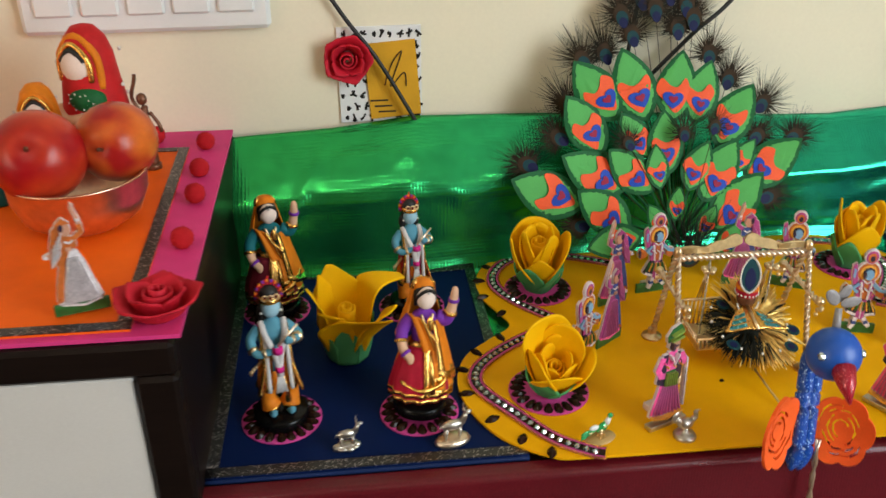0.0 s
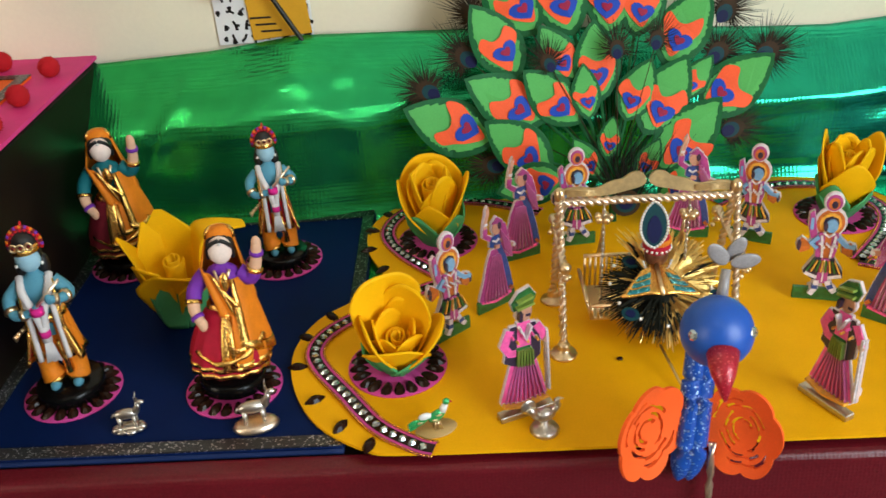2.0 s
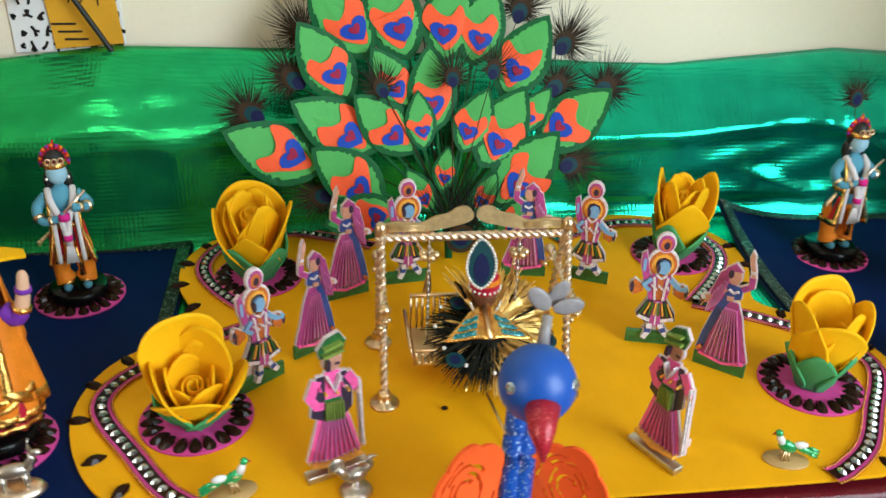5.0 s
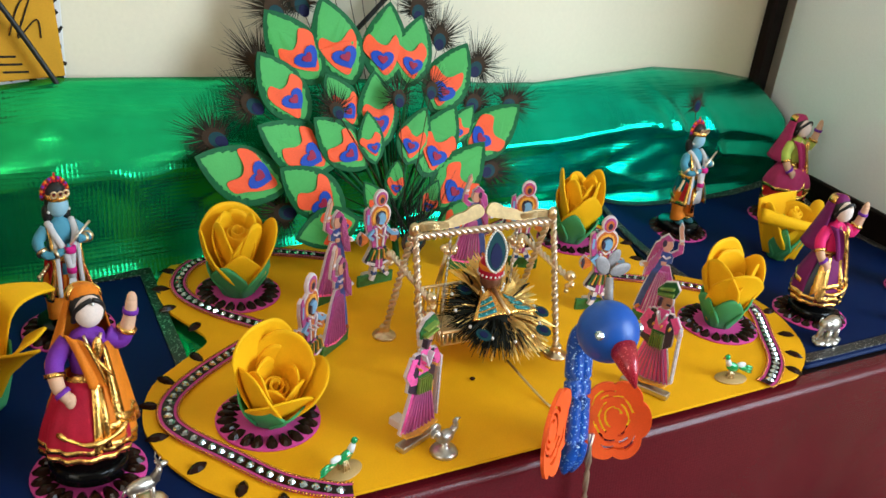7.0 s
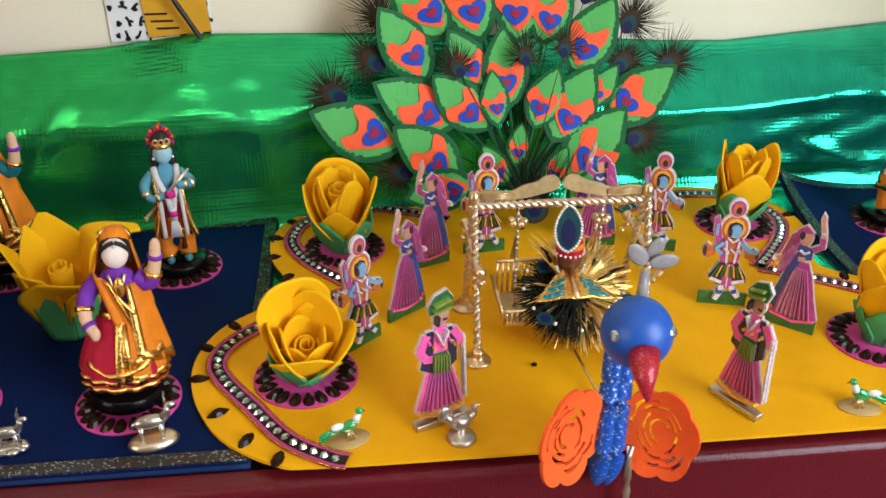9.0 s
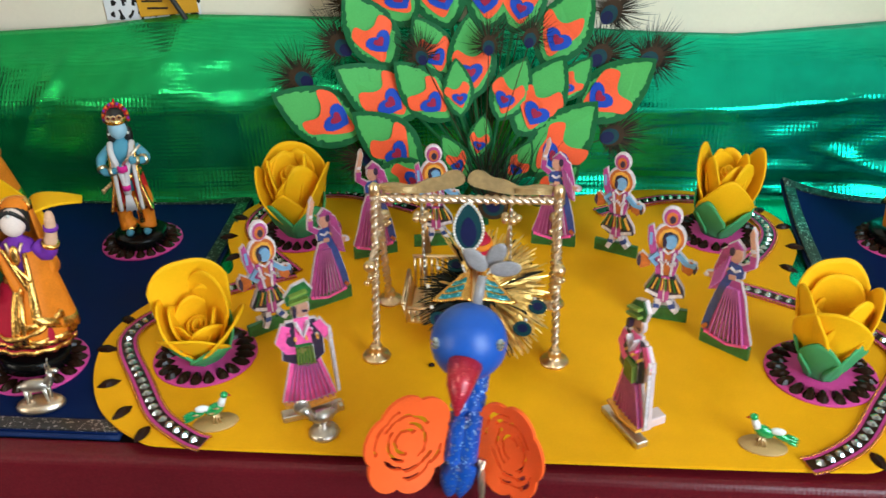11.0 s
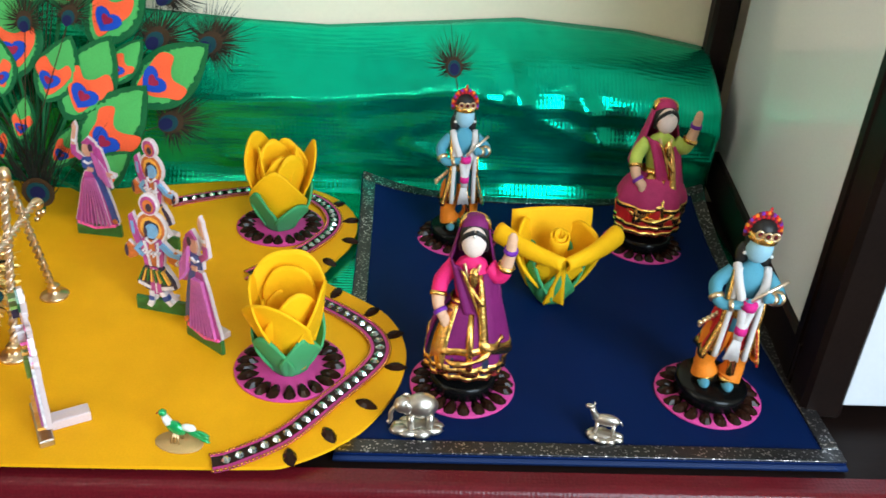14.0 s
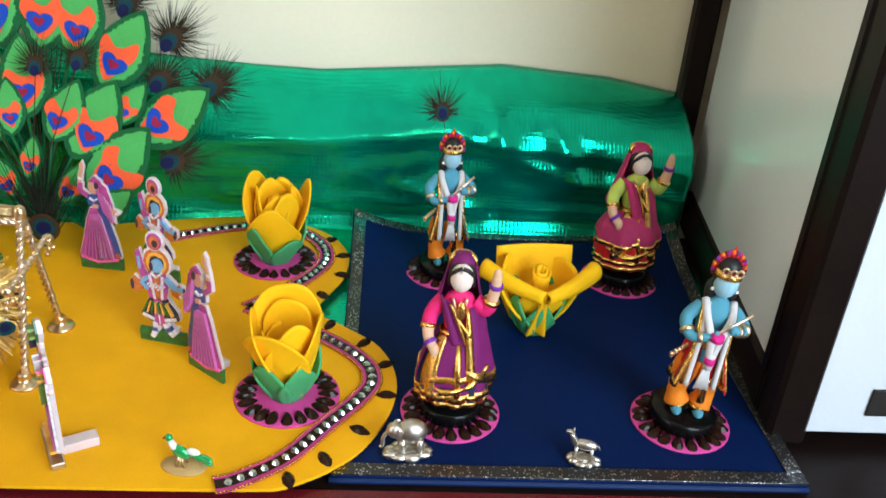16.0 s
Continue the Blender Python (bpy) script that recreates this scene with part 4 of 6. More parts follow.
    b.shell(sash, 12, 12, 0.0014, pallu)
    b.shell(lambda u, v: tuple(Vector(sash(0.82 + 0.18 * u, v)) + Vector((0, -0.0006, 0))), 3, 12, 0.0014, trim)
    b.ball((0.0012, -0.0128, 0.0840), (0.0034, 0.0022, 0.0072), trim, 10, 8)
    b.tube(smooth_line([Vector(p) for p in ((-0.007, -0.009, 0.0860), (0.000, -0.0135, 0.0775), (0.009, -0.0135, 0.0660))], k=5), 0.0016, trim, 6)
    b.tube(smooth_line([Vector(p) for p in ((-0.005, -0.008, 0.091), (0, -0.0125, 0.080), (0.005, -0.008, 0.091))], k=5), 0.0010, GOLD, 6)
    # arms
    s = up
    arm(b, [(0.0105 * s, 0, 0.0855), (0.0185 * s, -0.003, 0.0820), (0.0225 * s, -0.005, 0.0945), (0.0235 * s, -0.0065, 0.1075)], 0.0052, blouse, SKIN, trim, VIOL)
    arm(b, [(-0.0105 * s, 0, 0.0855), (-0.0185 * s, -0.002, 0.0760), (-0.0200 * s, -0.009, 0.0640), (-0.0150 * s, -0.0155, 0.0560)], 0.0052, blouse, SKIN, trim, VIOL)
    return solid("doll", b, label, "doll", "doll figurines", m=m)


def flautist(m, label, crown=REDC, coat=REDC, feather=False, seed=0):
    b = Bld()
    doll_base(b)
    for s in (-1, 1):
        b.tube(smooth_line([Vector(p) for p in ((0.006 * s, 0, 0.050), (0.0085 * s, -0.001, 0.036), (0.0095 * s, -0.002, 0.024), (0.0075 * s, -0.003, 0.0165))], k=5), [0.0075 + 0.0012 * math.sin(i * 0.5) for i in range(16)], ORG, 12)
        b.tube([(0.0076 * s, -0.003, 0.0175), (0.0076 * s, -0.003, 0.0135)], 0.0068, GOLDLACE, 12)
        b.ball((0.0075 * s, -0.007, 0.0125), (0.0038, 0.0065, 0.0035), SKYBL, 10, 7)
    b.tube([(0.004, -0.0085, 0.046), (0.0055, -0.0095, 0.022)], 0.0028, GOLDLACE, 6)
    for s in (-1, 1):
        def hip(u, v, s=s):
            w = 0.0065 + 0.0050 * v
            return (s * (0.0105 + 0.0062 * v + 0.0010 * math.sin(7 * u)), -0.0085 + (u - 0.4) * 2 * w, 0.058 - 0.023 * v - 0.004 * u * v)
        b.shell(hip, 10, 8, 0.0012, REDC if s < 0 else coat)
        b.shell(lambda u, v: hip(u, 0.80 + 0.20 * v), 10, 2, 0.0022, GOLDLACE)
        b.shell(lambda u, v: hip(0.16 * u, v), 2, 8, 0.0022, GOLDLACE)
    # coat tails
    def tail(u, v):
        a = 2 * math.pi * (0.06 + 0.88 * u) - math.pi / 2
        r = 0.0108 + 0.0045 * v + 0.001 * math.sin(9 * a)
        return (r * math.cos(a), r * math.sin(a) * 0.85, 0.066 - 0.029 * v)
    b.shell(tail, 34, 8, 0.0012, coat)
    b.shell(lambda u, v: tail(u, 0.84 + 0.16 * v), 34, 2, 0.0018, GOLDLACE)
    b.shell(lambda u, v: tail(u, 0.02 + 0.10 * v), 34, 2, 0.0018, GOLDLACE)
    b.lathe([(0.0102, 0.050), (0.0090, 0.064), (0.0108, 0.077), (0.0116, 0.084), (0.0080, 0.0895), (0.0038, 0.0925), (0.0034, 0.096)], SKYBL, 18, 1.05, 0.78)
    b.ball((0, -0.0005, 0.1030), (0.0078, 0.0078, 0.0092), FACEBL, 16, 11)
    b.ball((0, 0.0024, 0.1045), (0.0086, 0.0080, 0.0090), HAIR, 16, 10)
    for s in (-1, 1):
        b.ball((0.0068 * s, 0.004, 0.0955), (0.0040, 0.0045, 0.0075), HAIR, 10, 7)
        b.ball((0.0078 * s, -0.002, 0.0990), 0.0012, PEARL, 8, 6)
        # white bands with gold stitching down the coat
        b.tube(smooth_line([Vector(p) for p in ((0.0078 * s, -0.003, 0.0905), (0.0082 * s, -0.0105, 0.076), (0.0085 * s, -0.0125, 0.056), (0.0090 * s, -0.0140, 0.036))], k=4), 0.0019, WHITEC, 6)
        b.tube(smooth_line([Vector(p) for p in ((0.0102 * s, -0.004, 0.0885), (0.0105 * s, -0.0095, 0.074), (0.0108 * s, -0.0125, 0.054), (0.0115 * s, -0.0130, 0.036))], k=4), 0.0016, GOLDLACE, 6)
        b.tube(smooth_line([Vector(p) for p in ((0.0090 * s, 0.000, 0.0905), (0.0078 * s, -0.0095, 0.084), (0.0030 * s, -0.0150, 0.072), (0.0008 * s, -0.0165, 0.060))], k=5), 0.0026, WHITEC, 8)
    b.tube([(0, -0.0165, 0.0625), (0, -0.0170, 0.052)], [0.0034, 0.0030], WHITEC, 8)
    for z in (0.0580, 0.0745):
        b.tube([(0, -0.0172, z - 0.0022), (0, -0.0172, z + 0.0022)], 0.0036 if z < 0.06 else 0.0044, MAGCORD, 8)
    for i in range(7):
        b.tube([(0.0005 * (i - 3), -0.0172, 0.053), (0.0014 * (i - 3), -0.0175, 0.0365 + 0.0004 * (i % 3))], 0.0008, WHITEC, 5)
    # crown: hair, bead arch and a gold band with loops
    b.ball((0, 0.0022, 0.1120), (0.0080, 0.0080, 0.0078), HAIR, 14, 9)
    b.lathe([(0.0084, 0.1080), (0.0088, 0.1088), (0.0086, 0.1114), (0.0079, 0.1122)], GOLDLACE, 18)
    for i in range(3):
        x = 0.0046 * (i - 1)
        b.tube([(x + 0.0021 * math.cos(q), -0.0082 + 0.0010 * abs(i - 1), 0.1136 + 0.0023 * math.sin(q)) for q in (0.6283 * w for w in range(11))], 0.0007, GOLD, 6)
        b.ball((x, -0.0080 + 0.0010 * abs(i - 1), 0.1136), 0.0010, MAROON, 7, 5)
    for i in range(23):
        a = math.pi * (-0.08 + 1.16 * i / 22)
        b.ball((0.0100 * math.cos(a), 0.0030, 0.1110 + 0.0115 * math.sin(a)), 0.0014, (REDC, VIOL, MAROON, ORG)[i % 4], 7, 5)
        b.ball((0.0082 * math.cos(a), 0.0024, 0.1112 + 0.0096 * math.sin(a)), 0.0012, (MAROON, REDC)[i % 2], 7, 5)
    b.tube([(0, 0.003, 0.119), (0.001, 0.004, 0.126)], [0.0018, 0.0006], crown, 6)
    if feather:
        plume(b, Matrix.Translation((-0.004, 0.004, 0.112)) @ pose(0, 0, 0, 0, -14, 0), 0.036, 0.0185)
    # arms folded to the flute
    for s in (-1, 1):
        arm(b, [(0.0102 * s, 0, 0.0855), (0.0185 * s, -0.004, 0.0780), (0.0150 * s, -0.0125, 0.0745 + 0.004 * s), (0.0045 * s + 0.004, -0.0165, 0.0780 + 0.003 * s)], 0.0041, SKYBL, SKYBL, GOLD, GOLD)
    b.tube([(-0.0050, -0.0175, 0.0730), (0.0175, -0.0150, 0.0925)], [0.0011, 0.0010], PALEGOLD, 8)
    b.tube(smooth_line([Vector(p) for p in ((-0.011, -0.002, 0.058), (-0.018, -0.006, 0.0545), (-0.022, -0.008, 0.050))], k=4), 0.0010, GOLD, 6)
    for q in range(5):
        b.ball((-0.012 - 0.0024 * q, -0.004 - 0.001 * q, 0.0585 - 0.0014 * q), 0.0017, GOLD, 7, 5)
    b.lathe([(0.0118, 0.0605), (0.0124, 0.0615), (0.0122, 0.0650), (0.0112, 0.0660)], GOLDLACE, 18, 1.0, 0.88)
    return solid("doll", b, label, "doll", "doll figurines", m=m)


def plume(b, m, length, width, n=34, seed=1):
    """A peacock feather: quill, fine barbs and a layered eye, in the x-z plane facing -y."""
    rnd = random.Random(seed)
    b.tube([(0, 0, 0), (0, 0, length * 0.96)], [0.0005, 0.0003], FBRONZE, 5, m)
    cz = length * 0.80
    for mt, cnt, k0, k1, w in ((FEATHER, int(n * 1.5), 0.80, 1.45, 0.00026), (FBRONZE, int(n * 1.2), 0.55, 0.95, 0.00036)):
        vs, fs = [], []
        for i in range(cnt):
            a = radians(-75 + 330 * (i + rnd.random()) / cnt)
            d = Vector((math.cos(a), 0, math.sin(a) * 1.1 + 0.28))
            if d.z < -0.35:
                d.z *= 0.6
            y = rnd.uniform(-0.0018, 0.0022)
            p0 = Vector((0, 0, cz)) + d * width * 0.22
            p1 = Vector((0, y, cz)) + d * width * rnd.uniform(k0, k1)
            pm = p0.lerp(p1, 0.6) + Vector((0, 0, -0.0008))
            t = Vector((d.z, 0, -d.x)).normalized() * w
            o = len(vs)
            vs += [p0 - t, pm - t, p1, pm + t, p0 + t]
            fs.append((o, o + 1, o + 2, o + 3, o + 4))
        b.add(vs, fs, mt, False, m)
    for i, (r, mt) in enumerate(((0.42, FBRONZE), (0.32, FTEAL), (0.23, FNAVY))):
        pts = [(width * r * math.cos(a) * 0.85, width * r * math.sin(a) * 1.05) for a in (2 * math.pi * q / 14 for q in range(14))]
        b.slab(pts, 0.0004 * i, 0.0004 * i + 0.0003, mt, m @ pose(0, -0.0012, length * (0.80 - 0.015 * i), 90))


LADY = [
    (-0.291, 0.083, 0.95, 12, ORG, CRIM, VIOL, ORG, None, "female doll in orange sari and violet blouse"),
    (-0.413, 0.252, 1.0, 18, ORG, MAROON, TEAL, ORG, None, "female doll in orange sari and teal blouse"),
    (0.306, 0.087, 0.95, -4, PURP, NAVY, PINKC, PURP, None, "female doll in purple sari with pink sleeves"),
    (0.456, 0.266, 1.00, 4, REDC, REDC, LIME, ROSEC, ROSEC, "female doll in red skirt and lime blouse"),
]
for i, (x, y, k, rz, over, skirt, blouse, pallu, second, lab) in enumerate(LADY):
    gem_disc(x, y, ZB, 0.0315, "pink foam disc ringed with dark brown gems under a doll", "doll discs", 20)
    lady(pose(x, y, ZB + 0.0019 + (0.0022 if i == 0 else 0.0), -5 if i == 0 else 0, 5 if i == 0 else 0, rz) @ Matrix.Diagonal(((0.98, 1.0, 0.91, 0.93)[i] * k, (1.0, 1.0, 0.91, 0.93)[i] * k, k, 1)), lab + " on black base", over, skirt, blouse, pallu, GOLDLACE, 1, i, None, second, (0.66, 0.72, 0.96, 0.80)[i], (-1.75, -1.9, -2.6, -2.3)[i], (0.0215, 0.0225, 0.0205, 0.0265)[i])
for i, (x, y, k, rz, coat, fea, lab) in enumerate(((-0.400, 0.086, 1.05, 14, ORG, False, "flute-playing blue doll with round red crown and orange trousers"), (-0.284, 0.245, 0.98, 16, REDC, False, "flute-playing blue doll with tall crown and orange trousers"), (0.310, 0.268, 1.0, 6, TEAL, True, "flute-playing blue doll with peacock feather in its crown"), (0.454, 0.083, 1.03, -8, REDC, False, "flute-playing blue doll with red crown fan and orange trousers"))):
    gem_disc(x, y, ZB, 0.0315, "pink foam disc ringed with dark brown gems under a doll", "doll discs", 20)
    flautist(pose(x, y, ZB + 0.0019 + (0.0012 if i == 3 else 0.0), 0, 4 if i == 3 else 0, rz) @ Matrix.Diagonal((0.90 * k, 0.94 * k, 0.955 * k, 1)), lab, REDC, coat, fea, i)


# ---- peacock tail of foam leaves and feathers
UP = Vector((0, 0.379, 0.925))
NRM = Vector((0, -0.925, 0.379))
ROOT = Vector((-0.009, 0.2940, 0.0340))
tail_t = thing("peacock_tail", Matrix.Translation(ROOT), "fan of green foam leaves with coral hearts and peacock feathers", "decoration")


def tail_pose(deg, r, lift, roll=0.0):
    """Local z runs outward along the leaf, -y faces the viewer."""
    a = radians(deg)
    out = Vector((math.cos(a), 0, 0)) + UP * math.sin(a)
    out.normalize()
    side = out.cross(-NRM).normalized() * -1
    m = Matrix((side, -NRM, out)).transposed()
    if m.determinant() < 0:
        m = Matrix((-side, -NRM, out)).transposed()
    return Matrix.Translation(out * r + NRM * lift) @ m.to_4x4() @ pose(0, 0, 0, 0, 0, roll)


def leaf_outline(L, W, n=14):
    pts = []
    for i in range(n + 1):
        t = i / n
        pts.append((W / 2 * math.sin(math.pi * t ** 0.85) ** 0.85, L * t))
    return pts + [(-x, y) for x, y in pts[-2:0:-1]]


def heart(s, n=20, wob=0.0):
    pts = []
    for i in range(n):
        a = 2 * math.pi * i / n
        x = 0.62 * math.sin(a) ** 3
        y = -(0.50 * math.cos(a) - 0.20 * math.cos(2 * a) - 0.08 * math.cos(3 * a))
        k = 1 + wob * math.sin(3 * a + 1)
        pts.append((s * x * k, s * y * k))
    return pts


def bent(b, outline, y0, y1, bend, material):
    """A slab in the x-z plane, thick along y, curling to the viewer outward."""
    n = len(outline)
    f = lambda x, z: -bend * z * z + 6.0 * x * x
    vs = [(x, y0 + f(x, z), z) for x, z in outline] + [(x, y1 + f(x, z), z) for x, z in outline]
    b.add(vs, [tuple(range(n)), tuple(range(n, 2 * n))[::-1]] + [(i, (i + 1) % n, n + (i + 1) % n, n + i) for i in range(n)], material, False)


# each leaf: its tip across and up the fan in centimetres, its direction in degrees, its length in centimetres
LEAVES = [(-17.1, 6.6, 157, 8.0), (-12.0, 8.7, 151, 7.6), (-10.5, 5.3, 141, 7.0), (-11.3, 14.6, 125, 7.0), (-10.3, 18.0, 127, 7.5), (-5.5, 19.1, 110, 7.8), (0.8, 18.7, 82, 7.2), (3.7, 17.6, 74, 6.5), (8.0, 15.1, 58, 7.2), (-5.8, 12.7, 123, 5.4), (-1.5, 12.9, 95, 6.6), (-7.2, 9.2, 135, 6.4),
          (-2.4, 9.5, 95, 4.6), (3.1, 9.6, 66, 5.4), (6.0, 9.7, 60, 7.2), (8.1, 9.6, 52, 4.3), (13.0, 9.4, 37, 7.4), (8.6, 6.2, 48, 7.8), (-0.1, 5.2, 80, 3.6), (-3.4, 3.6, 121, 4.0), (3.6, 3.2, 61, 3.8), (7.4, 1.3, 38, 5.0), (-9.8, -0.6, 190, 6.0)]
PATCH = [(-0.47, 0.22), (-0.36, 0.43), (-0.12, 0.25), (0.10, 0.30), (0.34, 0.50), (0.48, 0.22), (0.27, -0.16), (0.06, -0.50), (-0.20, -0.28), (-0.36, -0.02)]
rnd = random.Random(5)
for tu, tv, deg, cm_ in LEAVES:
    L = cm_ / 100
    r = math.hypot(tu, tv) / 100
    lift = 0.010 + 0.018 * max(0.0, 0.20 - r) / 0.2
    a = radians(deg)
    bu, bv = tu / 100 - L * math.cos(a), tv / 100 - L * math.sin(a)
    turn = tail_pose(deg, 0.0, 0.0, rnd.uniform(-8, 8))
    lm = Matrix.Translation(Vector((bu, 0, 0)) + UP * bv + NRM * lift) @ turn
    lf = Bld()
    W = L * (0.60 if L > 0.05 else 0.54)
    o = leaf_outline(L, W)
    bent(lf, o, 0.0, 0.002, 1.2, LEAFDK)
    cz = L * 0.52
    inner = []
    for x, z in smooth_line([Vector(p) for p in o], True, 3):
        k = 0.78 + rnd.uniform(-0.09, 0.05)
        inner.append((x * k, cz + (z - cz) * (0.87 + rnd.uniform(-0.03, 0.03))))
    bent(lf, inner, -0.0003, 0.0008, 1.2, LEAFLT)
    lo = part("leaf", lf, tail_t, m=lm)
    mir = rnd.choice((-1, 1))
    side = rnd.uniform(-0.06, 0.06) * W
    ca, sa = math.cos(rnd.uniform(-0.3, 0.3)), math.sin(rnd.uniform(-0.35, 0.35))
    pts = [Vector((p[0] * mir * rnd.uniform(0.88, 1.08), p[1] * rnd.uniform(0.92, 1.08))) * W * 0.82 for p in PATCH]
    pts = [(p.x * ca - p.y * sa + side, p.x * sa + p.y * ca + L * 0.37) for p in smooth_line(pts[::mir], True, 4)]
    hb = Bld()
    bent(hb, pts, -0.0010, -0.0002, 1.2, CORAL)
    part("coral_patch", hb, lo)
    for nm, sz, y, mt in (("blue_heart", 0.40 * W, -0.0018, HBLUE), ("red_heart", 0.17 * W, -0.0025, HRED)):
        hb = Bld()
        bent(hb, [(x + side * 0.7 + 0.05 * W * mir, L * 0.32 - z * 0.95) for x, z in heart(sz, wob=0.06)], y, y + 0.0009, 1.2, mt)
        part(nm, hb, lo)
    foot = lm.inverted() @ (NRM * 0.006 + UP * -0.004)
    part("stem", Bld().tube([(0, 0.001, 0.001), Vector((0, 0.003, 0.0)).lerp(foot, 0.5) + Vector((0, 0.002, 0)), foot], [0.0014, 0.0012, 0.0012], LEAFDK, 6), lo)

FEATHERS = [(152, 0.175), (138, 0.162), (128, 0.180), (117, 0.208), (78, 0.191), (69, 0.173), (54, 0.167), (48, 0.135), (37, 0.164), (20, 0.108), (171, 0.102), (101, 0.214), (88, 0.216), (94, 0.236), (84, 0.226), (110, 0.205), (97, 0.250), (90, 0.252), (86, 0.240), (103, 0.236)]
for i, (deg, r) in enumerate(FEATHERS):
    b = Bld()
    plume(b, Matrix(), r * 1.22, 0.023, 56, i)
    part("feather", b, tail_t, "peacock feather with a blue eye", tail_pose(deg, 0.0, 0.002 + 0.0011 * (i % 5)))
for i, (deg, r, lift) in enumerate(((73, 0.117, 0.030), (89, 0.106, 0.030), (118, 0.112, 0.020))):
    b = Bld()
    plume(b, Matrix(), r * 1.22, 0.017, 30, 20 + i)
    part("feather", b, tail_t, "peacock feather with a blue eye", tail_pose(deg, 0.0, lift))
# loose plume in front of the leaves
b = Bld()
rn = random.Random(3)
for i in range(70):
    a = radians(rn.uniform(50, 130))
    L = rn.uniform(0.045, 0.085)
    bend = rn.uniform(-0.012, 0.012)
    d = Vector((math.cos(a) * 0.75, 0.03, math.sin(a)))
    p0 = Vector((rn.uniform(-0.006, 0.006), 0, 0))
    b.tube([p0, p0 + d * L * 0.5 + Vector((bend * 0.4, -0.002, 0)), p0 + d * L + Vector((bend, 0.004, -0.002))], [0.0005, 0.0004, 0.0001], FEATHER, 3)
b.slab(ring(0, 0.004, 0.012), 0, 0.0006, FBRONZE, pose(0, -0.003, 0.004, 90))
b.slab(ring(0, 0.004, 0.0085), 0.0006, 0.001, FTEAL, pose(0, -0.003, 0.004, 90))
b.slab(ring(0, 0.004, 0.0055), 0.001, 0.0014, FNAVY, pose(0, -0.003, 0.004, 90))
tagged(part("plume", b, tail_t, "wispy dark green feather plume", Matrix.Translation(Vector((-0.002, 0.266, 0.018)) - ROOT)), kind="stuff")
# folded stand behind the fan, down to the mat
b = Bld()
b.tube([(-0.03, 0.318, ZY), (-0.012, 0.307, 0.04)], 0.0025, LEAFDK, 6)
b.tube([(0.03, 0.318, ZY), (-0.004, 0.307, 0.04)], 0.0025, LEAFDK, 6)
b.tube([(-0.009, 0.278, ZY), (-0.009, 0.296, 0.04)], 0.003, LEAFDK, 6)
part("stand", b, tail_t, m=Matrix.Translation(-ROOT))


# ---- swing with the small idol
SX, SY = -0.0155, 0.131
sw = thing("swing", pose(SX, SY, ZY), "twisted pale gold metal toy swing with chains and bells", "toy swing")


def twisted(p0, p1, r, turns):
    n = 46
    b = Bld()
    pts = [Vector(p0).lerp(Vector(p1), i / n) for i in range(n + 1)]
    d = (pts[-1] - pts[0]).normalized()
    a = d.cross(Vector((0.3, 0.8, 0.5))).normalized()
    c = d.cross(a)
    for ph in (0, math.pi):
        b.tube([p + (a * math.cos(ph + turns * 6.283 * i / n) + c * math.sin(ph + turns * 6.283 * i / n)) * r * 0.55 for i, p in enumerate(pts)], r * 0.62, PALEGOLD, 6)
    return b


def bells(p):
    """Four small bells on threads under a point."""
    p = Vector(p)
    for i in range(4):
        q = p + Vector((0.0022 * math.cos(i * 1.6), 0.0022 * math.sin(i * 1.6), -0.004 - 0.0026 * (i % 3)))
        part("bell", Bld().ball(q, 0.0019, GOLD, 8, 6).tube([p, q], 0.0003, GOLD, 4), sw, "tiny gold bell")


for s in (-1, 1):
    x = 0.0565 * s
    for sy in (-1, 1):
        part("post", twisted((x, 0.0325 * sy, 0.003), (x, 0.002 * sy, 0.1005), 0.0026, 9), sw)
        part("foot", Bld().lathe([(0.0085, 0.0), (0.0092, 0.0008), (0.0085, 0.0022), (0.0045, 0.0032), (0.0035, 0.0065), (0.0042, 0.0080), (0.003, 0.0095)], GOLD, 18), sw, m=pose(x, 0.0325 * sy, 0))
    part("cross_bar", twisted((x, -0.032, 0.066), (x, 0.032, 0.070), 0.0023, 6), sw)
    for sy in (-1, 1):
        part("end_knob", Bld().ball((x, 0.033 * sy, 0.068), 0.0040, GOLD, 10, 8), sw)
        bells((x, 0.034 * sy, 0.066))
    part("finial", Bld().lathe([(0.0034, 0.0), (0.0036, 0.004), (0.0030, 0.007), (0.0014, 0.0085)], GOLD, 12), sw, m=pose(x, 0, 0.0995))
part("top_beam", twisted((-0.059, 0, 0.0975), (0.059, 0, 0.0975), 0.0030, 12), sw)
BIRD_HALF = [(0.0535, 0.0030), (0.0540, 0.0062), (0.0440, 0.0075), (0.0330, 0.0062), (0.0240, 0.0100), (0.0160, 0.0118), (0.0110, 0.0150), (0.0055, 0.0158), (0.0016, 0.0128), (0.0012, 0.0085), (0.0050, 0.0058), (0.0120, 0.0040), (0.0260, 0.0012), (0.0420, 0.0010)]
for s in (-1, 1):
    o = [(p.x * s, p.y) for p in smooth_line([Vector(q) for q in BIRD_HALF], True, 4)]
    b = Bld().slab(o, -0.0011, 0.0011, GILT, pose(0, 0.0015, 0.0995, 78))
    for q in range(5):
        b.tube([(0.052 * s, -0.0002 + 0.0001 * q, 0.1015 + 0.0010 * q), (0.030 * s, 0.0004, 0.1022 + 0.0007 * q)], 0.0005, GILT, 5)
    part("crest_bird", b, sw, "flat gilt plastic bird on the beam")
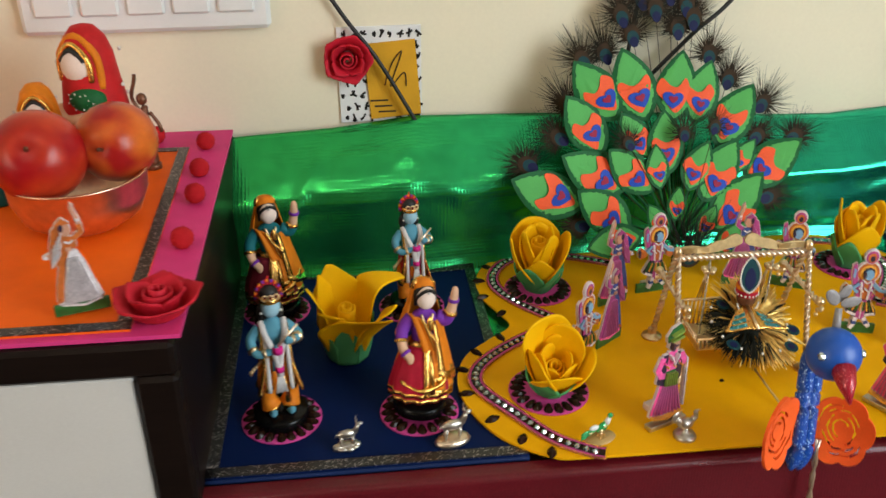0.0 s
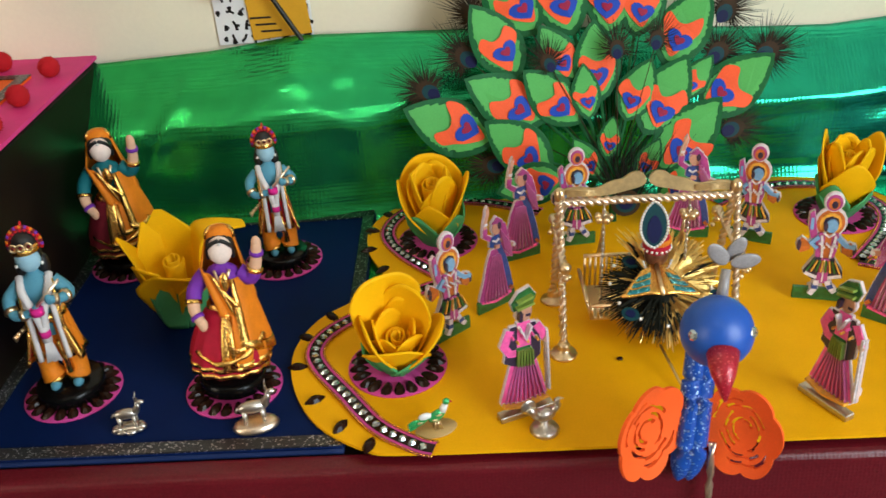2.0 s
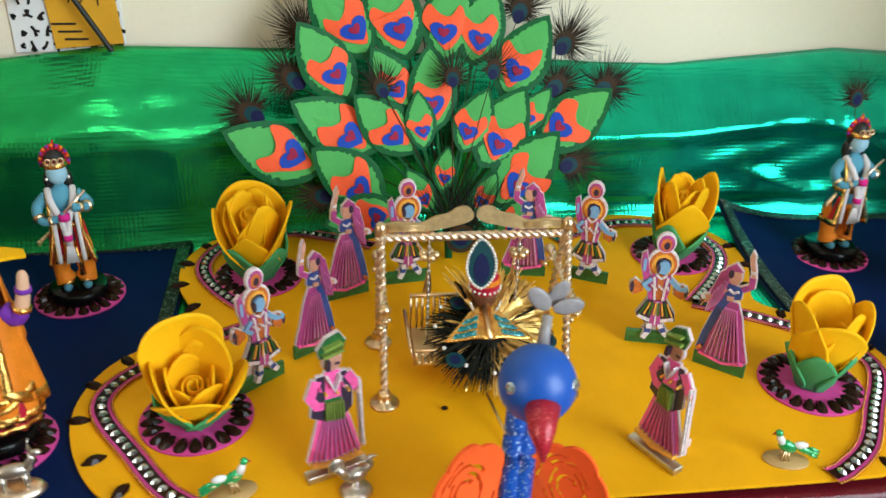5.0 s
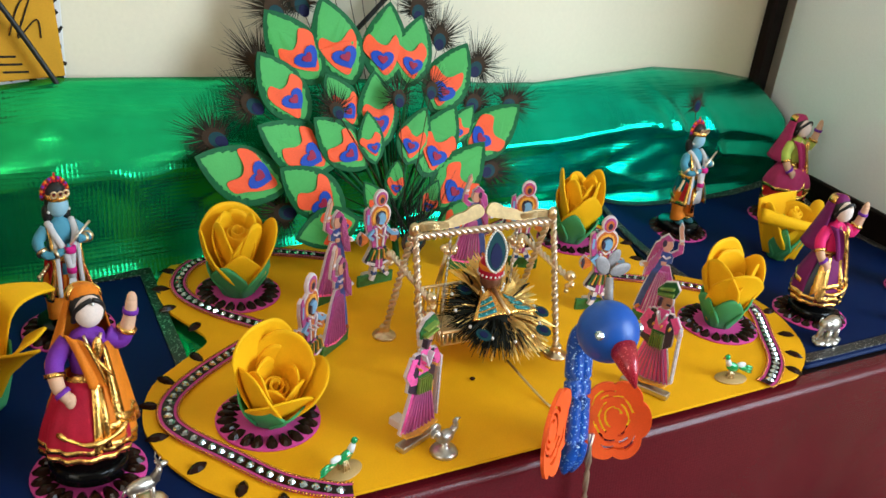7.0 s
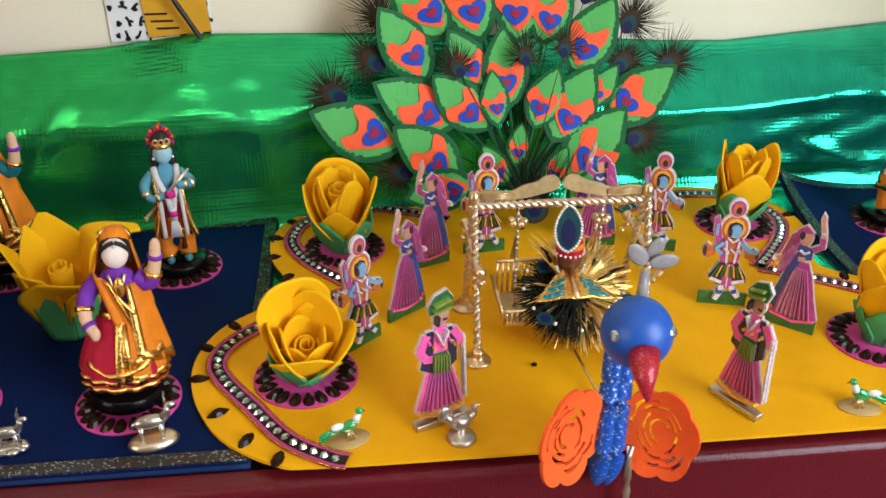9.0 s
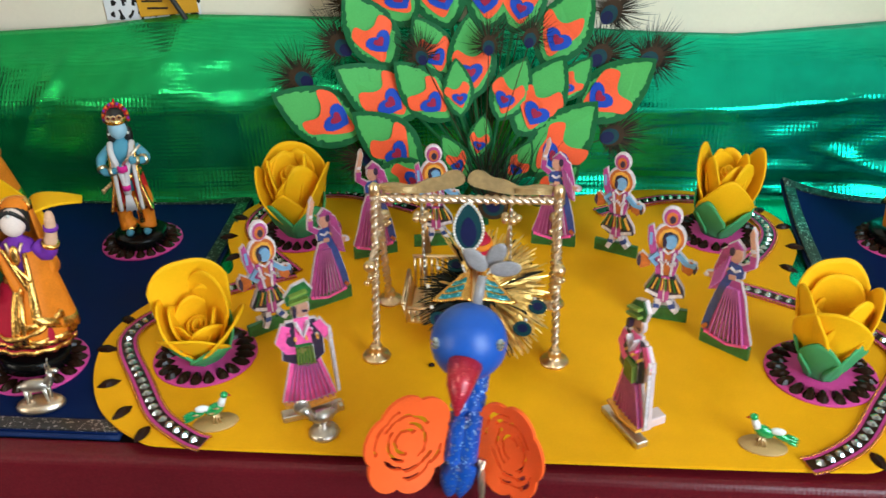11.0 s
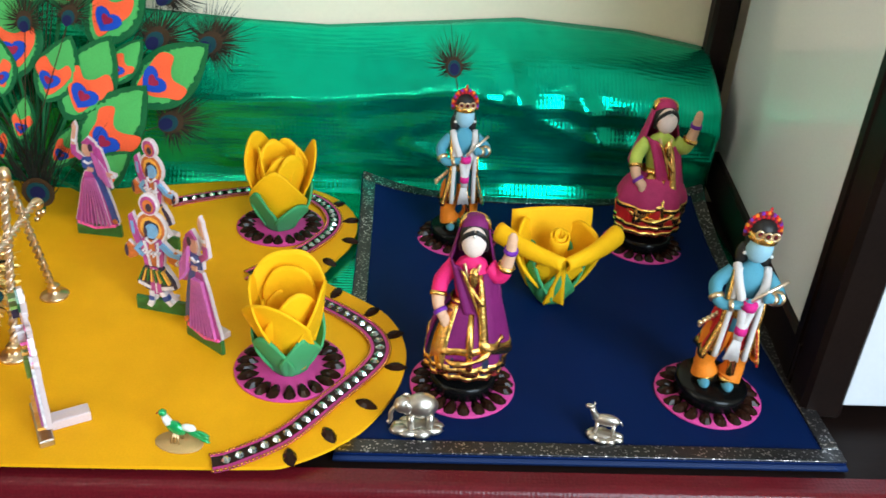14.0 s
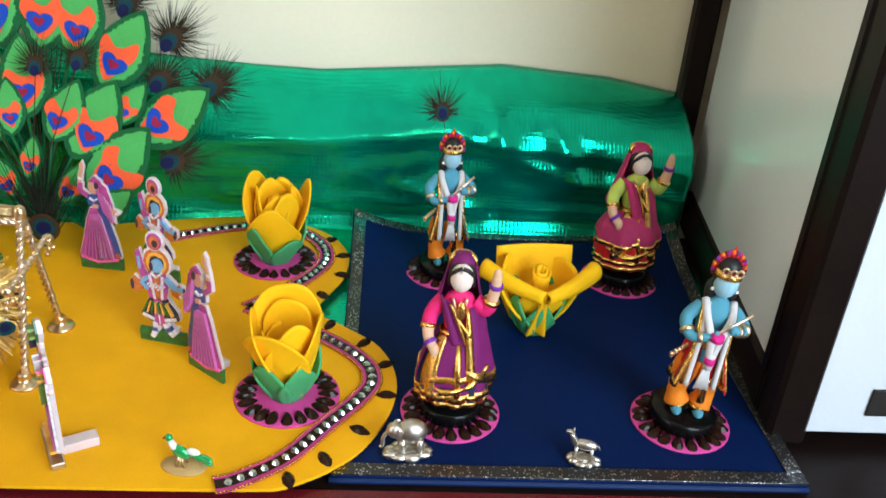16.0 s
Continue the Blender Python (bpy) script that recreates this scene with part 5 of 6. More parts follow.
for s in (-1, 1):
    b = Bld()
    for q in range(19):
        b.ball((0.0275 * s, 0, 0.094 - 0.0042 * q), (0.0013, 0.0009, 0.0025) if q % 2 else (0.0009, 0.0013, 0.0025), SILVER, 7, 5)
    for i in range(5):
        b.ball((0.0275 * s + 0.0042 * math.cos(i * 1.256), 0.0042 * math.sin(i * 1.256), 0.0850), 0.0026, GOLD, 8, 6)
    part("chain", b, sw, "silver chain with gold bells")
    b = Bld()
    for q in range(12):
        b.tube([(0.0265 * s, 0.004 + 0.0012 * (q % 3), 0.08), (0.0265 * s + 0.0005 * (q - 6), 0.010 + 0.001 * (q % 4), 0.052)], 0.0004, GOLD, 4)
    part("tassel", b, sw, "gold tassel")
b = Bld()
b.box((0, 0.004, 0.031), (0.066, 0.040, 0.003), GOLD, 0.001)
for i in range(18):
    x = -0.032 + 0.064 * i / 17
    b.tube([(x, -0.016, 0.032), (x, -0.016, 0.041)], 0.0009, GOLD, 5)
    b.tube([(x, 0.024, 0.032), (x, 0.024, 0.056)], 0.0009, GOLD, 5)
for y, z in ((-0.016, 0.0415), (0.024, 0.0565)):
    b.tube([(-0.033, y, z), (0.033, y, z)], 0.0013, GOLD, 6)
for s in (-1, 1):
    for i in range(9):
        y = -0.016 + 0.005 * i
        b.tube([(0.033 * s, y, 0.031), (0.036 * s, y, 0.045)], 0.0008, GOLD, 5)
    b.tube([(0.036 * s, -0.017, 0.0455), (0.036 * s, 0.024, 0.0455)], 0.0013, GOLD, 6)
part("pull_cord", Bld().tube([(0.004, -0.045, 0.014), (0.010, -0.066, 0.006), (0.014, -0.083, 0.0012), (0.016, -0.092, 0.0010)], 0.0009, GOLD, 6), sw, "thin gold pull cord")
part("seat", b, sw, "gold filigree cradle seat", pose(-0.004, -0.004, -0.012))

b = Bld()
rn = random.Random(8)
cen = Vector((0.009, -0.008, 0.0335))
# fringe skirt: a shallow disc of dark feather barbs, with tinsel on one side
tl = Matrix.Translation((0, -0.004, -0.001)) @ pose(0, 0, 0, 15, 6, 0)
for i in range(1500):
    a = rn.uniform(0, 2 * math.pi)
    gold = math.cos(a - 0.25) > -0.05 + rn.uniform(-0.4, 0.4)
    r0, r1 = rn.uniform(0.008, 0.024), rn.uniform(0.032, 0.047) * (0.96 if gold else 0.88)
    z = rn.uniform(-0.004, 0.007) + (0.010 * max(0.0, math.sin(a)) if gold else 0.0)
    drop_ = rn.uniform(0.0, 0.008)
    p = Vector((r0 * math.cos(a), r0 * math.sin(a), z))
    q = Vector((r1 * math.cos(a + rn.uniform(-0.2, 0.2)), r1 * math.sin(a + rn.uniform(-0.14, 0.14)), z - drop_ + (0.010 * max(0.0, math.sin(a)) if gold else 0.0)))
    mid = p.lerp(q, 0.5) + Vector((0, 0, 0.002))
    w = Vector((-math.sin(a), math.cos(a), rn.uniform(-1.2, 1.2))) * (0.0008 if gold else 0.0004)
    b.add([p - w, p + w, mid + w, q + w * 0.4, q - w * 0.4, mid - w], [(0, 1, 2, 5), (5, 2, 3, 4)], TINSEL if gold and rn.random() < 0.9 or rn.random() < 0.10 else FEATHER, False, Matrix.Translation(cen) @ tl)
b.lathe([(0.004, 0.010), (0.014, 0.006), (0.021, 0.0), (0.022, -0.002), (0.012, -0.004)], FEATHER, 26, m=Matrix.Translation(cen) @ tl)
for i in range(13):
    a = i * 0.52
    b.ball(cen + tl @ Vector((0.034 * math.cos(a), 0.034 * math.sin(a), 0.006)), 0.0014, PEARL, 7, 5)
for a, r in ((0.9, 0.034), (-0.1, 0.036), (2.2, 0.030), (-2.4, 0.033), (-0.7, 0.035)):
    c = cen + tl @ Vector((r * math.cos(a), r * math.sin(a), 0.007))
    b.slab(ring(0, 0, 0.0058, 14), 0, 0.0006, FTEAL, Matrix.Translation(c) @ tl)
    b.slab(ring(0, 0, 0.0032, 14), 0.0006, 0.001, FNAVY, Matrix.Translation(c) @ tl)
# robe spread from the neck: two panels of gold lace with glittering blue bars
for s in (-1, 1):
    def panel(u, v, s=s):
        x = s * (0.0010 + u * (0.0065 + 0.0190 * v))
        return (cen.x - 0.003 + x, cen.y - 0.001 - 0.0270 * v + 0.0045 * u * v, cen.z + 0.0205 - 0.0075 * v - 0.0030 * u + 0.0010 * math.sin(6 * u))
    b.shell(panel, 8, 10, 0.0012, GOLDLACE)
    for v0 in (0.34, 0.56, 0.78):
        b.shell(lambda u, v: tuple(Vector(panel(0.30 + 0.58 * u, v0 + 0.14 * v)) + Vector((0, -0.0003, 0.0009))), 6, 3, 0.0006, CYAN)
b.tube([cen + Vector((-0.003, -0.002, 0.0215)), cen + Vector((-0.003, -0.028, 0.0135))], 0.0014, GOLD, 8)
# body, head, cap, jewel feather
b.lathe([(0.010, 0.0), (0.0095, 0.008), (0.0055, 0.014), (0.003, 0.016)], GOLDLACE, 16, m=Matrix.Translation(cen + Vector((0, 0.002, 0.004))))
hd = cen + Vector((-0.002, 0.003, 0.0250))
b.ball(hd, (0.0080, 0.0078, 0.0086), BRONZE, 16, 11)
for i in range(15):
    a = -math.pi * (0.08 + 0.84 * i / 14)
    b.ball(hd + Vector((0.0095 * math.cos(a), -0.004 + 0.002 * math.sin(a), 0.000 + 0.0115 * math.sin(a))), 0.0010, PEARL, 6, 5)
b.lathe([(0.0086, 0.0), (0.0092, 0.003), (0.0085, 0.010), (0.0060, 0.0145), (0.002, 0.016)], CRIM, 18, m=Matrix.Translation(hd + Vector((0, 0.001, 0.003))))
b.lathe([(0.0088, 0.0), (0.0096, 0.001), (0.0094, 0.0032), (0.0086, 0.004)], ORG, 18, m=Matrix.Translation(hd + Vector((0, 0.001, 0.009))))
for i in range(18):
    a = 2 * math.pi * i / 18
    b.ball(hd + Vector((0.0095 * math.cos(a), 0.001 + 0.0095 * math.sin(a), 0.0055)), 0.0010, PEARL, 6, 5)
drop = [(0.0100 * math.sin(a) * abs(math.sin(a)) ** 0.35 * (1 - 0.22 * (1 - math.cos(a)) / 2), 0.0155 * -math.cos(a)) for a in (2 * math.pi * i / 26 for i in range(26))]
jm = Matrix.Translation(hd + Vector((-0.005, -0.0090, 0.0275))) @ pose(0, 0, 0, 80, 0, 4)
b.slab(drop, 0, 0.0009, FTEAL, jm)
b.slab([(x * 0.55, y * 0.62 - 0.003) for x, y in drop], 0.0009, 0.0013, FNAVY, jm)
for p, d in along([Vector((x, y, 0)) for x, y in drop + drop[:1]], 0.0021):
    b.ball(jm @ Vector((p.x, p.y, 0.001)), 0.00105, PEARL, 6, 5)
solid("idol", b, "small bronze idol in gold tinsel robe seated on the swing", "figurine", m=pose(SX, SY, ZY))

# ---- blue peacock on a stick
PX = -0.010
pk = thing("peacock_bird", pose(PX, -0.012, 0.0), "craft peacock with blue ball head, glitter neck and orange wings", "decoration")
HZ = 0.0905
part("head", Bld().ball((0.003, 0.008, HZ), (0.0186, 0.0186, 0.0190), BIRDB, 32, 20), pk, "smooth blue ball head")
beak = Bld().tube([(0.002, -0.0075, HZ - 0.002), (0.000, -0.018, HZ - 0.007), (-0.001, -0.028, HZ - 0.016)], [0.0085, 0.0062, 0.0008], BEAK, 14)
part("beak", beak, pk, "glittery red cone beak")
for s in (-1, 1):
    e = Bld().lathe([(0.0030, 0.0), (0.0030, 0.0008), (0.0020, 0.0020), (0.0006, 0.0022)], SILVERGEM, 8, smooth=False)
    part("eye", e, pk, "clear rhinestone eye", Matrix.Translation(Vector((0.003, 0.008, HZ)) + Vector((s * 0.80, -0.52, 0.30)).normalized() * 0.0184) @ Vector((s * 0.80, -0.52, 0.30)).to_track_quat("Z", "Y").to_matrix().to_4x4())


b = Bld()
npts = smooth_line([Vector(p) for p in ((0.004, 0.020, HZ - 0.004), (0.006, 0.030, HZ - 0.012), (0.005, 0.033, HZ - 0.022), (0.003, 0.028, HZ - 0.040), (0.000, 0.020, 0.030), (-0.003, 0.012, 0.006), (-0.006, 0.009, -0.014))], k=6)
nr = [0.0086] * (len(npts) - 7) + [0.0094, 0.0094, 0.0088, 0.0076, 0.0055, 0.0034, 0.0010]
for sgn in (-1, 1):
    b.tube([p + Vector((0.0030 * sgn, -0.001, 0)) for p in npts], [0.72 * r for r in nr], BLUEGL, 14)
part("neck", b, pk, "glittering blue foam neck folded down the middle")


def wing(seed):
    """A scalloped foam disc with crescent slits cut through it."""
    b = Bld()
    R, NR, NA, th = 0.0262, 26, 96, 0.0022
    SL = [(0.24, 0.32, 0.5, 4.6), (0.42, 0.49, 2.2, 4.4), (0.42, 0.49, 5.2, 7.6), (0.58, 0.65, 3.4, 5.6), (0.58, 0.65, 0.4, 2.4), (0.74, 0.80, 4.4, 5.9), (0.74, 0.80, 1.7, 3.1)]

    def rad(i, j):
        a = 2 * math.pi * j / NA
        return R * (i / NR) * (0.94 + 0.15 * abs(math.sin(3 * a + 0.4 + seed)) ** 0.7 * (i / NR) ** 2)

    def keep(i, j):
        t, a = (i + 0.5) / NR, 2 * math.pi * (j + 0.5) / NA
        return not any(r0 < t + 0.03 * math.sin(2 * a) < r1 and (a0 < a < a1 or a0 < a + 2 * math.pi < a1) for r0, r1, a0, a1 in SL)
    vs = []
    for z in (0.0, th):
        for i in range(NR + 1):
            for j in range(NA):
                a = 2 * math.pi * j / NA
                r = max(1e-5, rad(i, j))
                vs.append((r * math.cos(a), r * math.sin(a), z + 0.004 * (r / R) ** 2))
    o = (NR + 1) * NA
    ix = lambda i, j: i * NA + j % NA
    fs = []
    for i in range(NR):
        for j in range(NA):
            if not keep(i, j):
                continue
            q = (ix(i, j), ix(i + 1, j), ix(i + 1, j + 1), ix(i, j + 1))
            fs += [q[::-1], tuple(o + a for a in q)]
            for (di, dj), (p, r) in (((1, 0), (1, 2)), ((-1, 0), (3, 0)), ((0, 1), (2, 3)), ((0, -1), (0, 1))):
                ni, nj = i + di, (j + dj) % NA
                if ni >= NR or (ni >= 0 and not keep(ni, nj)):
                    fs.append((q[p], q[r], o + q[r], o + q[p]))
    return b.add(vs, fs, ORANGEW, False)


for s in (-1, 1):
    part("wing", wing(0.6 * s), pk, "orange foam rose-cut wing", pose(0.0285 * s - 0.0025, 0.008 + 0.003 * s, 0.0245 - 0.004 * s, 84, 0, -38 * s) @ Matrix.Diagonal(((0.96, 1, 0.82)[s + 1], 1.04, 1, 1)))
b = Bld()
b.tube([(0.006, 0.016, HZ + 0.014), (0.009, 0.023, HZ + 0.028)], [0.0030, 0.0024], CRESTM, 8)
for i, a in enumerate((-38, 28, 84)):
    b.ball((0.011 + 0.009 * math.sin(radians(a)), 0.027 + 0.003 * (i % 2), HZ + 0.029 + 0.007 * math.cos(radians(a))), (0.0046, 0.0009, 0.0078), CRESTM, 10, 8, pose(0, 0, 0, 0, a, 0))
part("crest", b, pk, "grey pearly crest of three petals")
part("stick", twisted((0.009, 0.010, 0.012), (0.009, -0.050, -0.45), 0.0022, 60), pk, "twisted silver stick")


# ---- printed cut-outs on small stands
def blob(cx, cz, rx, rz, n=16, a0=0.0):
    return [(cx + rx * math.cos(2 * math.pi * i / n + a0), cz + rz * math.sin(2 * math.pi * i / n + a0)) for i in range(n)]


def limb(pts, w):
    pts = [Vector(p) for p in pts]
    l, r = [], []
    for i, p in enumerate(pts):
        d = (pts[min(i + 1, len(pts) - 1)] - pts[max(i - 1, 0)]).normalized()
        l.append((p.x - d.y * w, p.y + d.x * w))
        r.append((p.x + d.y * w, p.y - d.x * w))
    return l + r[::-1]


def grow(o, k):
    """Outline moved outward by k."""
    n, out_ = len(o), []
    area2 = sum(o[i][0] * o[(i + 1) % n][1] - o[(i + 1) % n][0] * o[i][1] for i in range(n))
    sg = 1 if area2 > 0 else -1
    for i in range(n):
        d = Vector(o[(i + 1) % n]) - Vector(o[i - 1])
        d.normalize()
        out_.append((o[i][0] + d.y * k * sg, o[i][1] - d.x * k * sg))
    return out_


def figure_plate(shapes):
    b = Bld()
    for i, (mt, o) in enumerate(shapes):
        b.slab(grow(o, 0.0005), -0.0011 - 0.00002 * i, 0.0009 + 0.00002 * i, P_WHITE, pose(0, 0, 0, 90), PLATE)
    for i, (mt, o) in enumerate(shapes):
        b.slab(o, 0.0012, 0.0013 + 0.00012 * i, mt, pose(0, 0, 0, 90))
    return b


def dancer_shapes(f=1):
    S = [(P_PLUM, [(-0.004, 0.052), (0.005, 0.052), (0.008, 0.040), (0.0125, 0.024), (0.0155, 0.010), (0.010, 0.006), (-0.002, 0.005), (-0.013, 0.008), (-0.0165, 0.012), (-0.012, 0.026), (-0.008, 0.042)]),
         (P_PLUM, [(0.003, 0.076), (0.010, 0.070), (0.0135, 0.056), (0.0145, 0.040), (0.010, 0.042), (0.006, 0.052), (0.001, 0.058), (-0.002, 0.068)]),
         (P_BLUE, limb([(0.002, 0.056), (0.007, 0.044), (0.0115, 0.026), (0.014, 0.012)], 0.0024)),
         (P_BLUE, [(-0.005, 0.063), (0.004, 0.064), (0.0055, 0.056), (0.001, 0.053), (-0.005, 0.055)]),
         (P_SKIN, limb([(-0.005, 0.062), (-0.010, 0.066), (-0.0088, 0.076), (-0.0070, 0.082)], 0.0013)), (P_SKIN, [(-0.0082, 0.081), (-0.0058, 0.0815), (-0.0050, 0.085), (-0.0060, 0.0895), (-0.0078, 0.0865)]),
         (P_PLUM, limb([(-0.0045, 0.062), (-0.0095, 0.066), (-0.0090, 0.072)], 0.0019)),
         (P_WHITE, limb([(-0.0088, 0.0745), (-0.0084, 0.0765)], 0.0015)),
         (P_SKIN, limb([(0.005, 0.060), (0.0105, 0.052), (0.0165, 0.050)], 0.0017)),
         (P_SKIN, blob(0.001, 0.0695, 0.0040, 0.0052)),
         (P_PLUM, [(-0.003, 0.074), (0.002, 0.0785), (0.007, 0.074), (0.006, 0.066), (0.0035, 0.073)]),
         (P_PINK, limb([(-0.015, 0.0105), (-0.002, 0.0068), (0.0135, 0.0098)], 0.0009)),
         (P_DARK, blob(0.0035, 0.0712, 0.0017, 0.0030)), (P_WHITE, limb([(-0.003, 0.0605), (0.0, 0.0585), (0.003, 0.0605)], 0.0007)),
         (P_WHITE, blob(0.0172, 0.0500, 0.0016, 0.0013)), (P_SKIN, limb([(-0.001, 0.0545), (0.003, 0.0540)], 0.0014)), (P_ORANGE, limb([(0.0125, 0.0150), (0.0150, 0.0125)], 0.0012))]
    for i in range(8):
        x = -0.0125 + 0.0031 * i
        S.append((P_ROSE, limb([(x * 0.32, 0.047), (x * 0.72, 0.026), (x, 0.0095)], 0.00032)))
    for i in range(5):
        S.append((P_ROSE, limb([(0.004 + 0.0018 * i, 0.068 - 0.003 * i), (0.0075 + 0.0015 * i, 0.050 - 0.002 * i)], 0.0003)))
    return [(m, [(x * f, z) for x, z in (o if f > 0 else o[::-1])]) for m, o in S]


def halo_shapes(f=1):
    S = [(P_WHITE, blob(0.0, 0.0625, 0.0100, 0.0112)), (P_ORANGE, blob(0, 0.0622, 0.0090, 0.0102)), (P_SUN, blob(0, 0.0618, 0.0070, 0.0082)), (P_DARK, blob(0.0004, 0.0622, 0.0050, 0.0060)),
         (P_WHITE, blob(0.0, 0.0780, 0.0060, 0.0070)), (P_PLUM, blob(0.0, 0.0778, 0.0052, 0.0062)), (P_ORANGE, blob(0, 0.0772, 0.0036, 0.0046)), (P_DARK, blob(0.0004, 0.0765, 0.0020, 0.0028)),
         (P_SUN, limb([(-0.0045, 0.0672), (0.0, 0.0690), (0.0045, 0.0672)], 0.0010)),
         (P_PLUM, [(-0.0095, 0.063), (-0.0115, 0.0715), (-0.0140, 0.0690), (-0.0135, 0.060), (-0.011, 0.050), (-0.007, 0.052)]), (P_SKY, limb([(-0.0118, 0.066), (-0.0115, 0.057)], 0.0010)),
         (P_ORANGE, [(-0.011, 0.046), (-0.0165, 0.0505), (-0.0195, 0.044), (-0.0165, 0.0385), (-0.0105, 0.0415)]), (P_DARK, blob(-0.0178, 0.0442, 0.0013, 0.0042)),
         (P_ORANGE, [(0.0095, 0.0445), (0.0150, 0.0480), (0.0195, 0.0430), (0.0150, 0.0375), (0.0100, 0.0405)]), (P_DARK, blob(0.0178, 0.0428, 0.0012, 0.0036)),
         (P_PLUM, [(-0.006, 0.055), (0.006, 0.055), (0.0070, 0.044), (0.005, 0.034), (-0.006, 0.034), (-0.0075, 0.046)]),
         (P_ORANGE, [(-0.002, 0.055), (0.002, 0.055), (0.0022, 0.036), (-0.0022, 0.036)]),
         (P_SKY, blob(0.0008, 0.0607, 0.0040, 0.0050)), (P_DARK, blob(-0.0028, 0.0600, 0.0013, 0.0034)),
         (P_SKY, limb([(0.006, 0.052), (0.012, 0.046), (0.018, 0.045)], 0.0015)), (P_SKY, limb([(-0.006, 0.052), (-0.0105, 0.047), (-0.0060, 0.043)], 0.0015)),
         (P_WHITE, limb([(-0.0045, 0.0535), (-0.0030, 0.044), (-0.002, 0.035)], 0.0008)), (P_WHITE, limb([(0.0045, 0.0535), (0.0035, 0.044), (0.003, 0.035)], 0.0008)), (P_WHITE, limb([(-0.0035, 0.0555), (0.0, 0.0525), (0.0035, 0.0555)], 0.0007)),
         (P_DARK, [(-0.006, 0.036), (0.006, 0.036), (0.0125, 0.026), (0.0135, 0.021), (0.004, 0.019), (-0.006, 0.0185), (-0.0125, 0.024)]),
         (P_WHITE, limb([(-0.0115, 0.0235), (-0.004, 0.0205), (0.004, 0.0205), (0.0125, 0.0225)], 0.0013)),
         (P_PLUM, [(-0.0025, 0.036), (0.003, 0.036), (0.0040, 0.016), (-0.0035, 0.016)]), (P_WHITE, limb([(0.0, 0.035), (0.0005, 0.017)], 0.0005)),
         (P_WHITE, limb([(-0.003, 0.018), (-0.003, 0.012), (-0.006, 0.006)], 0.0018)), (P_WHITE, limb([(0.004, 0.018), (0.006, 0.013), (0.010, 0.009)], 0.0018)),
         (P_BLUE, limb([(-0.0035, 0.014), (-0.0035, 0.011)], 0.0020)), (P_BLUE, limb([(0.0055, 0.015), (0.007, 0.012)], 0.0020))]
    for i in range(8):
        x = -0.0105 + 0.003 * i
        S.append((P_SUN if i % 2 else P_GREEN, limb([(x * 0.62, 0.0345), (x * 1.02, 0.0255)], 0.0005)))
        S.append((P_WHITE, blob(x * 0.5, 0.0475 - 0.0012 * (i % 3), 0.0007, 0.0007, 8)))
    return [(m, [(x * f, z) for x, z in (o if f > 0 else o[::-1])]) for m, o in S]


def guard_shapes(f=1):
    S = [(P_PINK, [(-0.007, 0.044), (0.006, 0.044), (0.0115, 0.024), (0.0150, 0.010), (0.004, 0.0065), (-0.008, 0.0065), (-0.0155, 0.011), (-0.011, 0.028)]),
         (P_DARK, [(-0.0085, 0.064), (0.0075, 0.064), (0.0105, 0.050), (0.0105, 0.040), (0.006, 0.036), (-0.006, 0.036), (-0.0125, 0.040), (-0.0110, 0.052)]),
         (P_PINK, [(-0.004, 0.066), (0.004, 0.066), (0.0045, 0.048), (-0.0045, 0.048)]),
         (P_PINK, limb([(-0.0085, 0.062), (-0.0125, 0.052), (-0.009, 0.046), (-0.002, 0.045)], 0.0026)), (P_PINK, limb([(0.008, 0.062), (0.0120, 0.055), (0.0135, 0.051)], 0.0024)),
         (P_GREEN, [(-0.005, 0.049), (0.004, 0.049), (0.0050, 0.036), (0.001, 0.033), (-0.005, 0.035)]),
         (P_SKIN, blob(0.0005, 0.0725, 0.0044, 0.0058)),
         (P_GREEN, [(-0.0065, 0.075), (0.0055, 0.0765), (0.0075, 0.083), (0.004, 0.0885), (-0.003, 0.086), (-0.0075, 0.080)]),
         (P_DARK, limb([(0.001, 0.0705), (0.004, 0.0705)], 0.0008)),
         (P_SKIN, blob(-0.0015, 0.045, 0.0019, 0.0019)), (P_SKIN, blob(0.0140, 0.0500, 0.0019, 0.0019)),
         (P_WHITE, limb([(0.0145, 0.056), (0.0165, 0.012)], 0.0007))]
    for i in range(9):
        x = -0.012 + 0.003 * i
        S.append((P_ROSE, limb([(x * 0.5, 0.036), (x * 1.08, 0.0095)], 0.0004)))
    for i in range(6):
        S.append((P_SUN if i % 2 else P_PINK, blob(-0.0075 + 0.003 * i, 0.0575 - 0.004 * (i % 2), 0.0007, 0.0010, 8)))
        S.append((P_LIME, limb([(-0.004 + 0.0016 * i, 0.0475), (-0.0045 + 0.0018 * i, 0.0365)], 0.0004)))
    S += [(P_WHITE, limb([(-0.0035, 0.064), (0.0, 0.0555), (0.0035, 0.064)], 0.0006)), (P_DARK, limb([(-0.003, 0.0745), (-0.0035, 0.0690)], 0.0010)), (P_LIME, limb([(-0.0055, 0.0775), (0.0050, 0.0795)], 0.0008)), (P_LIME, limb([(-0.005, 0.0815), (0.0045, 0.0840)], 0.0007))]
    S.append((P_SUN, limb([(-0.0148, 0.0105), (-0.002, 0.0072), (0.0142, 0.0098)], 0.0008)))
    return [(m, [(x * f, z) for x, z in (o if f > 0 else o[::-1])]) for m, o in S]


